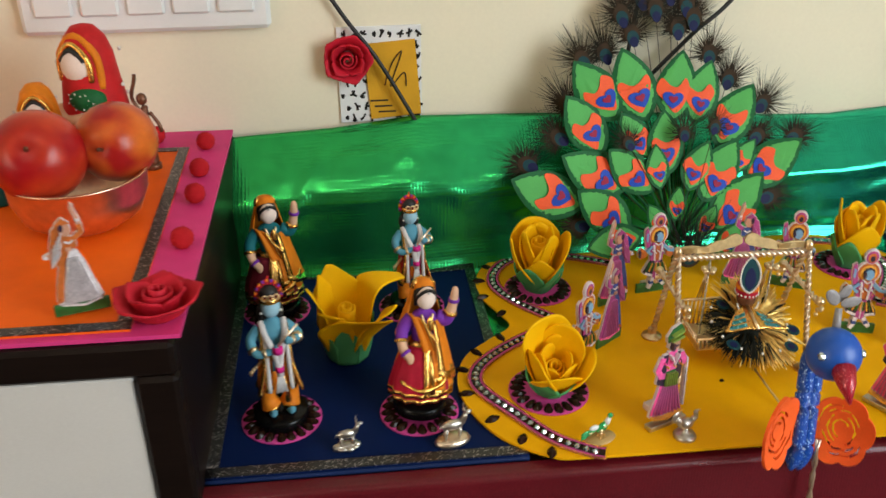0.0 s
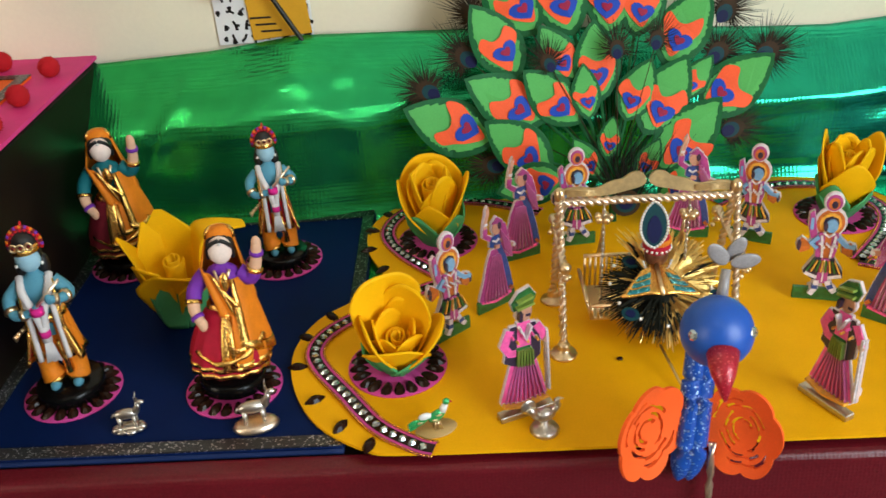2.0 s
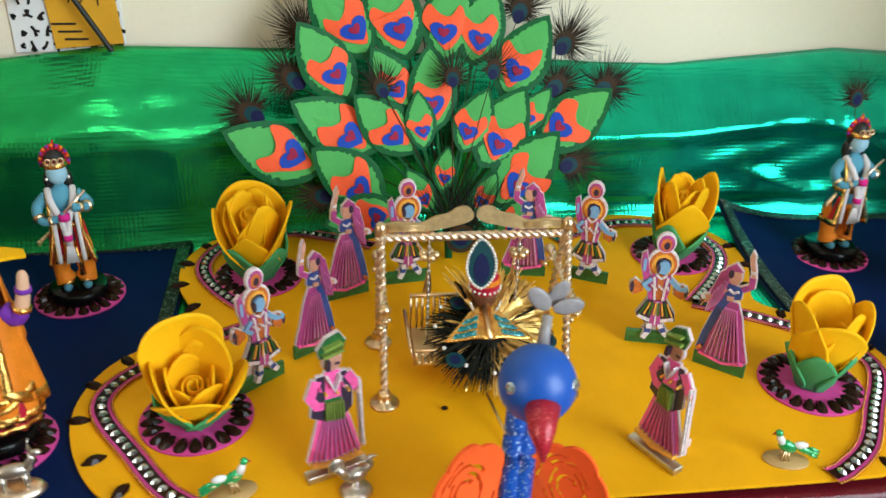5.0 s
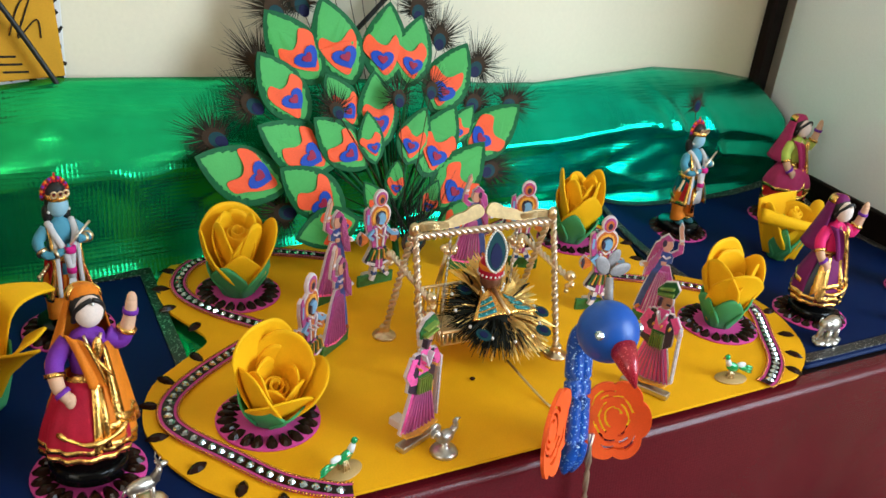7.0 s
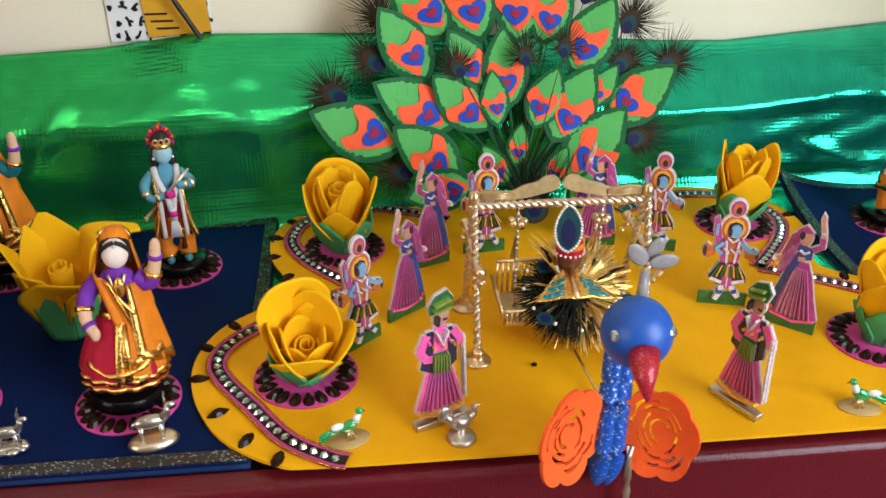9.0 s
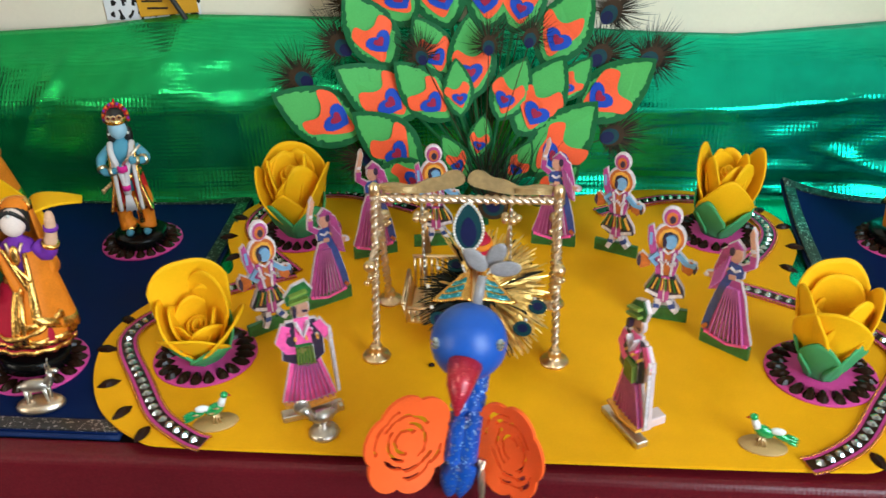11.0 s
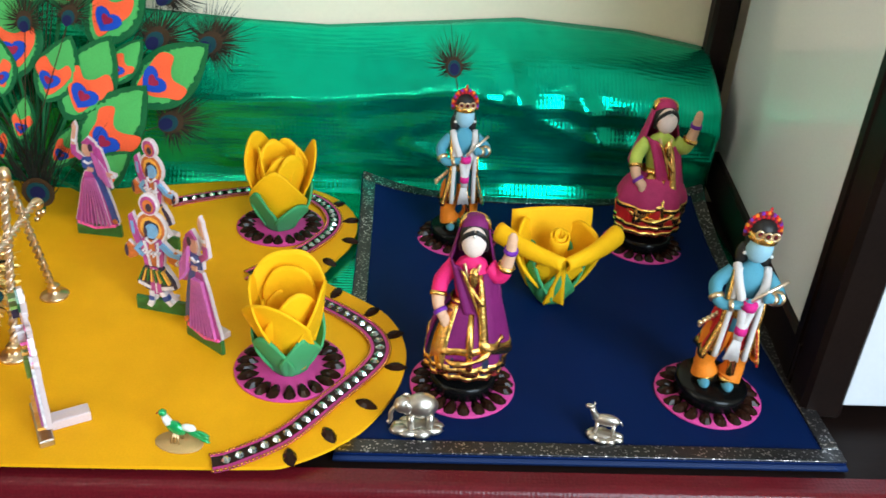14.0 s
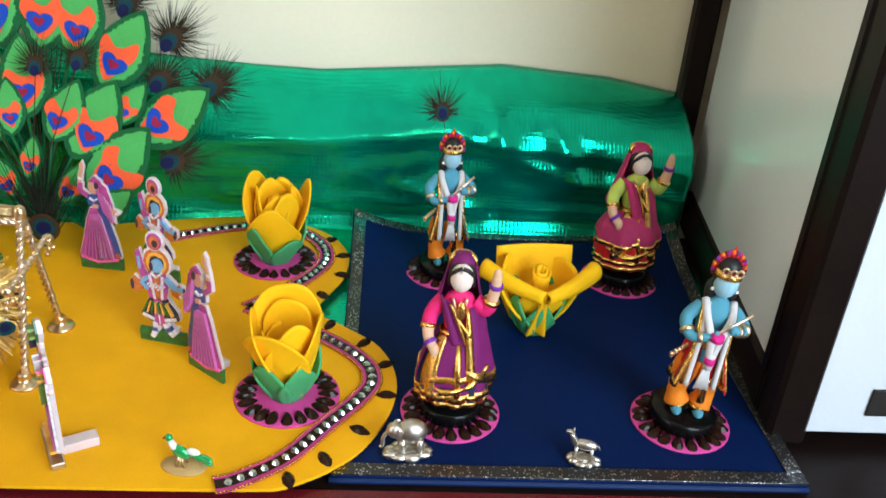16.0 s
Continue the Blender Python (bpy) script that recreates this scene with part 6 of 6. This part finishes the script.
CUTS = [
    ("g", -0.091, 0.226, 22, 1, 1.0), ("k", -0.046, 0.243, 8, 1, 1.0), ("g", -0.114, 0.159, 36, 1, 0.95), ("k", -0.147, 0.125, 40, 1, 0.98),
    ("g", 0.045, 0.247, -8, 1, 1.0), ("k", 0.092, 0.236, -26, 1, 0.98), ("k", 0.114, 0.150, -14, 1, 1.0), ("g", 0.149, 0.116, -40, -1, 1.02),
    ("m", -0.103, 0.045, 22, 1, 1.02), ("m", 0.081, 0.040, -62, 1, 1.0)]
LAB = {"g": "glossy printed cut-out of a dancer in plum skirt on stand", "k": "glossy printed cut-out of a haloed dancer on stand", "m": "glossy printed cut-out of a turbaned guard in pink"}
made = {}
for key, x, y, rz, f, k in CUTS:
    c = thing("cutout_figure", pose(x, y, ZY, 0, 0, rz), LAB[key], "cutout", "printed cut-out figures")
    if (key, f) not in made:
        made[(key, f)] = figure_plate({"g": dancer_shapes, "k": halo_shapes, "m": guard_shapes}[key](f)).mesh("figure_plate")
    piece("figure_plate", made[(key, f)], c, Matrix.Scale(k, 4))
    if key == "m":
        part("base_bar", Bld().box((0, -0.003, 0.0022), (0.036, 0.0075, 0.0044), SILVER, 0.0006), c, "silver printed base bar")
        part("foot", Bld().box((0.002, 0.011, 0.0030), (0.009, 0.020, 0.0060), PLATE, 0.0006), c)
    else:
        part("base_bar", Bld().box((0, 0, 0.0050), (0.034, 0.0030, 0.0100), P_GREEN, 0.0005), c, "green printed base strip")
        part("foot", Bld().box((0, 0.008, 0.0022), (0.010, 0.015, 0.0044), PLATE, 0.0006), c)


# ---- small metal animals and birds
def rocky(b, rx, ry, mt, seed):
    rn = random.Random(seed)
    for i in range(9):
        a = i * 0.7
        b.ball((rx * 0.68 * math.cos(a), ry * 0.68 * math.sin(a), 0.0016), (rx * rn.uniform(0.3, 0.45), ry * rn.uniform(0.35, 0.5), rn.uniform(0.0018, 0.0032)), mt, 9, 6)
    b.ball((0, 0, 0.0018), (rx * 0.75, ry * 0.75, 0.0032), mt, 12, 6)


def deer(m, label, k=1.0, base="rock", horns=True):
    b = Bld()
    if base == "rock":
        rocky(b, 0.0115, 0.0065, SILVER, 1)
    else:
        b.lathe([(0.0125, 0), (0.0130, 0.0012), (0.0115, 0.0035), (0.009, 0.0042)], PALEGOLD, 24, 1.0, 0.6)
    for x, s in ((-0.0055, -1), (-0.0050, 1), (0.0050, -1), (0.0058, 1)):
        b.tube([(x, 0.002 * s, 0.0030), (x * 0.95, 0.002 * s, 0.0075), (x * 0.9, 0.0016 * s, 0.0125)], [0.0009, 0.0010, 0.0016], SILVER, 6)
    b.ball((0, 0, 0.0140), (0.0085, 0.0034, 0.0040), SILVER, 12, 8)
    b.tube([(0.0065, 0, 0.0150), (0.0090, 0, 0.0195), (0.0092, 0, 0.0215)], [0.0028, 0.0018, 0.0016], SILVER, 8)
    b.ball((0.0108, 0, 0.0222), (0.0032, 0.0016, 0.0017), SILVER, 8, 6)
    for s in (-1, 1):
        b.ball((0.0085, 0.0020 * s, 0.0232), (0.0008, 0.0016, 0.0009), SILVER, 6, 5)
        if horns:
            b.tube([(0.0090, 0.0008 * s, 0.0235), (0.0082, 0.0020 * s, 0.0265), (0.0088, 0.0026 * s, 0.0290)], 0.0004, SILVER, 5)
    b.tube([(-0.0082, 0, 0.0150), (-0.0096, 0, 0.0120)], 0.0006, SILVER, 5)
    return solid("metal_deer", b, label, "figurine", "metal animals", m=m @ Matrix.Scale(k, 4))


deer(pose(-0.349, 0.045, ZB + 0.001, 0, 0, 10), "small silver calf figurine on a rocky base", 0.92)
deer(pose(-0.269, 0.043, ZB + 0.001, 0, 0, 14), "silver deer figurine on an oval gilt base", 1.12, "oval")
deer(pose(0.383, 0.042, ZB + 0.001, 0, 0, 165), "small silver deer figurine on a rocky base", 0.92, "rock", False)
b = Bld()
rocky(b, 0.0150, 0.0085, SILVER, 4)
b.ball((0.0015, 0, 0.0165), (0.0095, 0.0062, 0.0078), SILVER, 14, 10)
b.ball((-0.0085, -0.001, 0.0185), (0.0052, 0.0045, 0.0050), SILVER, 12, 8)
b.tube(smooth_line([Vector(p) for p in ((-0.012, -0.001, 0.018), (-0.0150, -0.001, 0.0135), (-0.0150, -0.001, 0.0085), (-0.0165, -0.001, 0.0062))], k=4), 0.0013, SILVER, 7)
for s in (-1, 1):
    b.ball((-0.0065, 0.0045 * s, 0.0180), (0.0030, 0.0010, 0.0040), SILVER, 8, 6)
    for x in (-0.004, 0.0065):
        b.tube([(x, 0.0035 * s, 0.0035), (x, 0.0035 * s, 0.0130)], 0.0021, SILVER, 8)
solid("metal_elephant", b, "small silver elephant figurine on a rocky base", "figurine", "metal animals", m=pose(0.279, 0.046, ZB + 0.001, 0, 0, 4))

b = Bld()
b.lathe([(0.0085, 0), (0.0090, 0.0008), (0.0078, 0.0030), (0.0050, 0.0042), (0.0022, 0.0060), (0.0022, 0.0090)], SILVER, 20)
b.ball((0, 0, 0.0125), (0.0068, 0.0042, 0.0045), SILVER, 12, 9)
b.tube(smooth_line([Vector(p) for p in ((0.005, 0, 0.0135), (0.0085, 0, 0.0165), (0.0075, 0, 0.0205), (0.0095, 0, 0.0215))], k=4), [0.0024 - 0.0001 * i for i in range(13)], SILVER, 8)
b.tube([(0.0095, 0, 0.0215), (0.0125, 0, 0.0205)], [0.0012, 0.0003], GOLD, 6)
b.tube([(-0.005, 0, 0.0135), (-0.0110, 0, 0.0210)], [0.0032, 0.0026], SILVER, 8)
b.ball((-0.0105, 0, 0.0215), (0.0050, 0.0012, 0.0052), SILVER, 10, 8)
solid("metal_swan", b, "small silver peahen figurine on a round base", "figurine", "metal animals", m=pose(-0.092, 0.026, ZY, 0, 0, 20))


def parrot(m, label):
    b = Bld()
    b.lathe([(0.0128, 0), (0.0132, 0.0006), (0.0128, 0.0012)], PALE, 26, 1.0, 0.62)
    for s in (-1, 1):
        for q in range(3):
            b.tube([(0.001 * q, 0.001 * s, 0.0075), (0.0022 * q - 0.001, 0.0022 * s, 0.0014)], 0.0005, GOLD, 5)
    b.ball((0.001, 0, 0.0105), (0.0062, 0.0026, 0.0038), ENAMEL, 12, 8, pose(0, 0, 0, 0, -28, 0))
    b.ball((-0.0062, 0, 0.0120), (0.0044, 0.0018, 0.0024), WHITEP, 8, 6, pose(0, 0, 0, 0, 0, 0))
    b.tube([(0.0045, 0, 0.0130), (0.0068, 0, 0.0175)], [0.0024, 0.0018], WHITEP, 8)
    b.ball((0.0074, 0, 0.0195), (0.0024, 0.0020, 0.0022), ENAMEL, 10, 8)
    b.tube([(0.0092, 0, 0.0193), (0.0112, 0, 0.0180)], [0.0009, 0.0002], REDC, 6)
    b.ball((-0.0090, 0, 0.0085), (0.0062, 0.0014, 0.0021), ENAMEL, 10, 7, pose(0, 0, 0, 0, -24, 0))
    for z in (0.0062, 0.0085, 0.0105):
        b.ball((-0.0140, 0, z - 0.0010), (0.0040, 0.0010, 0.0012), ENAMEL, 8, 6, pose(0, 0, 0, 0, -20, 0))
    for p in ((0.002, -0.0026, 0.0125), (-0.001, -0.0026, 0.0095), (-0.010, -0.0014, 0.0090)):
        b.ball(p, (0.0020, 0.0004, 0.0007), GOLD, 6, 5)
    return solid("enamel_parrot", b, label, "figurine", "enamel birds", m=m)


parrot(pose(-0.157, 0.031, ZY, 0, 0, 18), "green enamel parrot figurine on an oval gilt base")
parrot(pose(0.153, 0.028, ZY, 0, 0, 168), "green enamel parrot figurine on an oval gilt base")
solid("loose_bead", Bld().ball((0, 0, 0.0012), (0.0022, 0.0018, 0.0012), GEM, 8, 6), "tiny brown bead lying on the yellow mat", "bead", m=pose(-0.036, 0.090, ZY))

# ---- stepped box with orange mat
BZ = 0.137
bx = thing("raised_box", pose(0, 0, ZT), "black framed box with a frosted white front panel", "box")
BH = BZ - ZT - 0.003
part("body", Bld().box((-0.775, 0.195, BH / 2 - 0.0005), (0.645, 0.375, BH - 0.001), WOOD, 0.003), bx)
part("front_frame", Bld().box((-0.775, 0.002, BH - 0.0130), (0.646, 0.014, 0.025), WOOD, 0.003), bx)
part("front_frame", Bld().box((-0.466, 0.002, BH / 2 - 0.0125), (0.028, 0.014, BH - 0.027), WOOD, 0.003), bx)
part("front_panel", Bld().box((-0.785, 0.0035, BH / 2 - 0.0125), (0.608, 0.010, BH - 0.029), CLOUD, 0.001), bx, "frosted white panel")
pkm = thing("pink_mat", pose(0, 0, BZ), "hot pink craft foam sheet covering the box top", "mat")
part("sheet", Bld().slab([(-1.09, 0.001), (-0.4475, 0.001), (-0.4525, 0.382), (-1.09, 0.382)], -0.003, 0.0, HOTPINK), pkm)
om = thing("orange_mat", pose(0, 0, BZ), "orange craft foam mat edged with black glitter on the box", "mat")
part("sheet", Bld().slab([(-1.085, 0.007), (-0.4790, 0.007), (-0.4880, 0.328), (-1.085, 0.328)], 0.0002, 0.0024, ORANGEF), om)
part("glitter_border", Bld().slab([(-1.085, 0.006), (-0.4780, 0.006), (-0.4785, 0.015), (-1.085, 0.015)], 0.0026, 0.0034, BLACKGL), om)
part("glitter_border", Bld().slab([(-0.4880, 0.0155), (-0.4786, 0.0155), (-0.4875, 0.328), (-0.4970, 0.328)], 0.0026, 0.0034, BLACKGL), om)
part("glitter_border", Bld().slab([(-1.085, 0.319), (-0.4975, 0.319), (-0.4975, 0.328), (-1.085, 0.328)], 0.0026, 0.0034, BLACKGL), om)
pom = Bld()
rn = random.Random(4)
vs = []
for i in range(420):
    d = Vector((rn.gauss(0, 1), rn.gauss(0, 1), rn.gauss(0, 1))).normalized()
    t = d.cross(Vector((rn.random(), rn.random(), rn.random()))).normalized() * 0.0011
    c = d * 0.0068
    o = len(vs)
    vs += [c - t, c + t, d * rn.uniform(0.0084, 0.0098)]
pom.ball((0, 0, 0), 0.0086, REDF, 14, 10)
pom.add(vs, [(3 * i, 3 * i + 1, 3 * i + 2) for i in range(420)], REDF, False)
pom_me = pom.mesh("pompom")
for x, y in ((-0.522, 0.352), (-0.472, 0.330), (-0.469, 0.262), (-0.465, 0.205), (-0.463, 0.122), (-0.59, 0.352), (-0.655, 0.352)):
    ob = new("pompom", pom_me)
    ob.matrix_basis = pose(x, y, BZ + 0.0080, 0, 0, x * 900)
    tagged(ob, "fluffy red felt pompom on the pink foam border", "pompom", "red pompoms")

rr = thing("red_rose", pose(-0.463, 0.022, BZ, 0, 0, 20) @ Matrix.Scale(0.86, 4), "red foam rose lying at the box corner", "flower")
b = Bld().shell(lambda u, v: ((0.002 + 0.010 * u) * math.cos(u * 13), (0.002 + 0.010 * u) * math.sin(u * 13), 0.008 + 0.020 * v * (1 - 0.3 * u)), 44, 4, 0.0014, REDROSE)
part("bud", b, rr)
for ring_n, r1, r2, hh in ((4, 0.015, 0.020, 0.026), (5, 0.021, 0.031, 0.021)):
    for i in range(ring_n):
        part("petal", Bld().shell(petal(hh, 0.009, r1, r2, 0.85, 6.283 * i / ring_n + ring_n, 0.001, 0.9, 0.003), 12, 10, 0.0018, REDROSE), rr)
wc = thing("cutout_figure", pose(-0.512, 0.030, BZ + 0.0035, 0, 0, 18), "glossy printed cut-out of a dancer in white skirt", "cutout", "printed cut-out figures")
ws = [(P_WHITE if (m is P_PLUM and i == 0) else P_ORANGE if m in (P_PLUM, P_BLUE) else P_WHITE if m in (P_PINK, P_ROSE) else m, o) for i, (m, o) in enumerate(dancer_shapes(-1))]
part("figure_plate", figure_plate(ws), wc, m=Matrix.Scale(0.86, 4))
part("base_bar", Bld().box((0, 0, 0.004), (0.034, 0.003, 0.008), P_GREEN, 0.0005), wc, "green printed base strip")
part("foot", Bld().box((0, 0.008, 0.0022), (0.010, 0.015, 0.0044), PLATE, 0.0006), wc)
bowl = Bld()
bowl.lathe([(0.024, 0.0), (0.031, 0.003), (0.046, 0.013), (0.053, 0.030), (0.0545, 0.046), (0.0560, 0.0475), (0.0535, 0.048), (0.0515, 0.030), (0.044, 0.016), (0.030, 0.006), (0.005, 0.005)], COPPER, 48)
solid("fruit_bowl", bowl, "shiny copper bowl holding red fruit on the orange mat", "bowl", m=pose(-0.543, 0.166, BZ + 0.0027) @ Matrix.Scale(0.95, 4))


def fruit(m, r, mt, label):
    t = thing("red_fruit", m, label, "fruit", "fruit in the bowl")
    prof = []
    for j in range(19):
        a = math.pi * j / 18
        prof.append((max(1e-4, r * math.sin(a) * (1 + 0.05 * math.cos(a))), -r * 0.94 * math.cos(a) * (1 - 0.12 * math.exp(-(math.sin(a) / 0.25) ** 2))))
    part("flesh", Bld().lathe(prof, mt, 36), t)
    part("stem", Bld().tube([(0, 0, r * 0.80), (0.001, 0.001, r * 0.98)], [0.0018, 0.0014], BRONZE, 6), t)


fruit(pose(-0.561, 0.146, BZ + 0.068, 60, 10, 0), 0.034, FRUIT, "round glossy red fruit resting in the bowl")
fruit(pose(-0.513, 0.178, BZ + 0.065, 62, -70, 20) @ Matrix.Diagonal((0.97, 0.97, 1.12, 1)), 0.0315, FRUITO, "orange-red fruit resting in the bowl")


def nest_doll(m, k, label, shawl, face_dir=0):
    b = Bld()
    b.lathe([(0.021, 0), (0.0235, 0.004), (0.026, 0.022), (0.0255, 0.045), (0.0225, 0.066), (0.0205, 0.080), (0.0190, 0.094), (0.0150, 0.106), (0.0085, 0.1135), (0.001, 0.1155)], shawl, 32)
    b.ball((0, -0.0105, 0.087), (0.0142, 0.0122, 0.0172), FACE, 18, 12)
    b.tube(smooth_line([Vector(p) for p in ((-0.0125, -0.0165, 0.076), (-0.0120, -0.0165, 0.092), (0, -0.0165, 0.1035), (0.0120, -0.0165, 0.092), (0.0125, -0.0165, 0.076))], k=5), 0.0024, GOLDLACE, 7)
    b.tube(smooth_line([Vector(p) for p in ((-0.0160, -0.0110, 0.074), (-0.0155, -0.0105, 0.094), (0, -0.0115, 0.1085), (0.0155, -0.0105, 0.094), (0.0165, -0.0110, 0.070))], k=5), 0.0030, ORG, 7)
    b.tube(smooth_line([Vector(p) for p in ((-0.0100, -0.0175, 0.091), (0, -0.0185, 0.0995), (0.0100, -0.0175, 0.091))], k=5), 0.0022, HAIR, 7)
    b.ball((0.005, -0.0130, 0.062), (0.0150, 0.0140, 0.0115), LEAFDK if k > 0.8 else ORG, 16, 10)
    for i in range(14):
        a, z = 2.4 * i, 0.0020 + 0.0006 * i
        b.ball((0.005 + 0.0115 * math.cos(a) * (1 - i / 30), -0.0262 + 0.0016 * abs(math.cos(a)), 0.062 + 0.0085 * math.sin(a) * (1 - i / 30)), 0.0007, PEARL, 5, 4)
    b.tube(smooth_line([Vector(p) for p in ((-0.022, -0.012, 0.052), (-0.008, -0.0255, 0.047), (0.014, -0.0225, 0.052))], k=5), 0.0042, SKIN, 8)
    for i in range(18):
        a, z = i * 1.9, 0.02 + 0.0042 * i
        if math.sin(a) > -0.3:
            b.ball((0.0245 * math.cos(a), 0.0245 * math.sin(a), z * 0.8 + 0.02), 0.0016, PEARL, 6, 5)
    return solid("nesting_doll", b, label, "doll", "painted nesting dolls", m=m @ Matrix.Scale(k, 4))


nest_doll(pose(-0.553, 0.286, BZ + 0.0026, 0, 0, -22), 1.12, "tall painted wooden nesting doll in red shawl", REDC)
nest_doll(pose(-0.590, 0.252, BZ + 0.0026, 0, 0, 6), 0.78, "painted wooden nesting doll in orange shawl", ORG)
nest_doll(pose(-0.622, 0.219, BZ + 0.0026, 0, 0, 10), 0.58, "small painted wooden nesting doll in teal shawl", TEAL)
b = Bld()
b.lathe([(0.0075, 0), (0.0075, 0.004), (0.004, 0.006)], BRONZE, 14)
b.tube(smooth_line([Vector(p) for p in ((0, 0, 0.004), (0.001, 0, 0.025), (-0.002, 0, 0.045), (0.001, 0, 0.058))], k=4), [0.0065, 0.006, 0.005, 0.0045, 0.004, 0.0045, 0.005, 0.0055, 0.0058, 0.005, 0.004, 0.003, 0.0025], BRONZE, 8)
b.ball((-0.001, 0, 0.064), (0.0048, 0.0045, 0.0055), BRONZE, 10, 8)
b.tube(smooth_line([Vector(p) for p in ((-0.004, 0, 0.054), (-0.009, 0, 0.066), (-0.005, 0, 0.080), (-0.004, 0, 0.086))], k=4), 0.0017, BRONZE, 6)
b.tube(smooth_line([Vector(p) for p in ((0.004, 0, 0.052), (0.010, 0, 0.042), (0.012, 0, 0.034))], k=4), 0.0017, BRONZE, 6)
solid("bronze_figurine", b, "slender dark bronze dancer figurine behind the bowl", "figurine", m=pose(-0.512, 0.280, BZ + 0.0026))

# ---- things on the wall
sb = thing("switch_board", pose(-0.517, wall_y(-0.517), 0.290, 0, 0, WALL_TURN), "white plastic electric switch board on the wall", "switch board", kind="")
part("plate", Bld().box((0, -0.007, 0), (0.226, 0.014, 0.100), WHITEP, 0.004), sb)
for i in range(5):
    part("switch", Bld().box((-0.082 + 0.041 * i, -0.0155, 0.002), (0.034, 0.005, 0.070), WHITEP, 0.002), sb)
cd = thing("greeting_card", pose(-0.301, wall_y(-0.301), 0.187, 0, 0, WALL_TURN), "white card with black print behind a mustard note", "card")
part("back_card", Bld().box((0, -0.0015, 0), (0.084, 0.002, 0.098), WHITEP, 0.0004), cd)
rn = random.Random(2)
b = Bld()
for i in range(72):
    x, z = -0.037 + 0.0092 * (i % 9) + 0.003 * (i // 9 % 2), -0.044 + 0.0122 * (i // 9)
    for q in range(4):
        a = rn.uniform(0, 6.28)
        b.slab(limb([(x, z), (x + 0.0035 * math.cos(a), z + 0.0045 * math.sin(a))], 0.0010), 0.0026, 0.0030, INK, pose(0, 0, 0, 90))
part("print", b, cd, "small black printed motifs")
nt_ = Bld()
nt_.box((0.012, -0.0042, -0.006), (0.052, 0.0012, 0.078), CARDY, 0.0003, pose(0, 0, 0, 0, -4, 0))
part("note", nt_, cd, "mustard yellow note")
b = Bld()
b.tube(smooth_line([Vector(p) for p in ((0.004, -0.0055, -0.010), (0.012, -0.0055, 0.012), (0.022, -0.0055, 0.024), (0.016, -0.0055, 0.006), (0.010, -0.0055, -0.012), (0.024, -0.0055, 0.002), (0.026, -0.0055, -0.012))], k=6), 0.0006, INK, 5)
for i in range(3):
    b.box((-0.002 + 0.004 * i, -0.0056, -0.026 - 0.006 * i), (0.018, 0.0006, 0.0016), INK, 0.0001)
part("scribble", b, cd, "dark ink scribble")
wr = thing("red_rose", pose(-0.333, wall_y(-0.333) - 0.004, 0.207, 90) @ Matrix.Diagonal((0.84, 0.84, 0.9, 1)), "red foam rose stuck on the card", "flower")
part("bud", Bld().shell(lambda u, v: ((0.002 + 0.009 * u) * math.cos(u * 13), (0.002 + 0.009 * u) * math.sin(u * 13), 0.006 + 0.016 * v * (1 - 0.3 * u)), 40, 4, 0.0014, REDROSE), wr)
for ring_n, r1, r2, hh in ((4, 0.014, 0.018, 0.020), (5, 0.019, 0.027, 0.015)):
    for i in range(ring_n):
        part("petal", Bld().shell(petal(hh, 0.008, r1, r2, 0.85, 6.283 * i / ring_n + ring_n, 0.001, 0.9, 0.003), 12, 10, 0.0018, REDROSE), wr)
for pts in (((-0.43, 0.382, 0.41), (-0.345, 0.380, 0.264), (-0.303, 0.376, 0.205), (-0.262, 0.376, 0.132)), ((0.135, 0.382, 0.37), (0.062, 0.381, 0.262), (0.020, 0.380, 0.222), (-0.02, 0.380, 0.18)), ((-0.030, 0.382, 0.42), (-0.040, 0.381, 0.27), (-0.046, 0.380, 0.22), (-0.05, 0.380, 0.17))):
    solid("cable", Bld().tube(smooth_line([Vector(p) for p in pts], k=8), 0.0022, CABLE, 8), "thin black cable hanging down the cream wall", "cable", "cables")

# ---- ceiling lamp of the room
tube = thing("tube_lamp", pose(-0.55, -1.25, 1.85), "long ceiling tube lamp with white housing", "lamp")
part("housing", Bld().box((0, 0, -0.02), (1.25, 0.06, 0.04), WHITEP, 0.004), tube)
part("light_tube", Bld().tube([(-0.6, 0, -0.062), (0.6, 0, -0.062)], 0.014, LAMP, 12), tube)
for sx in (-1, 1):
    part("holder", Bld().box((0.605 * sx, 0, -0.055), (0.02, 0.03, 0.05), WHITEP, 0.003), tube)
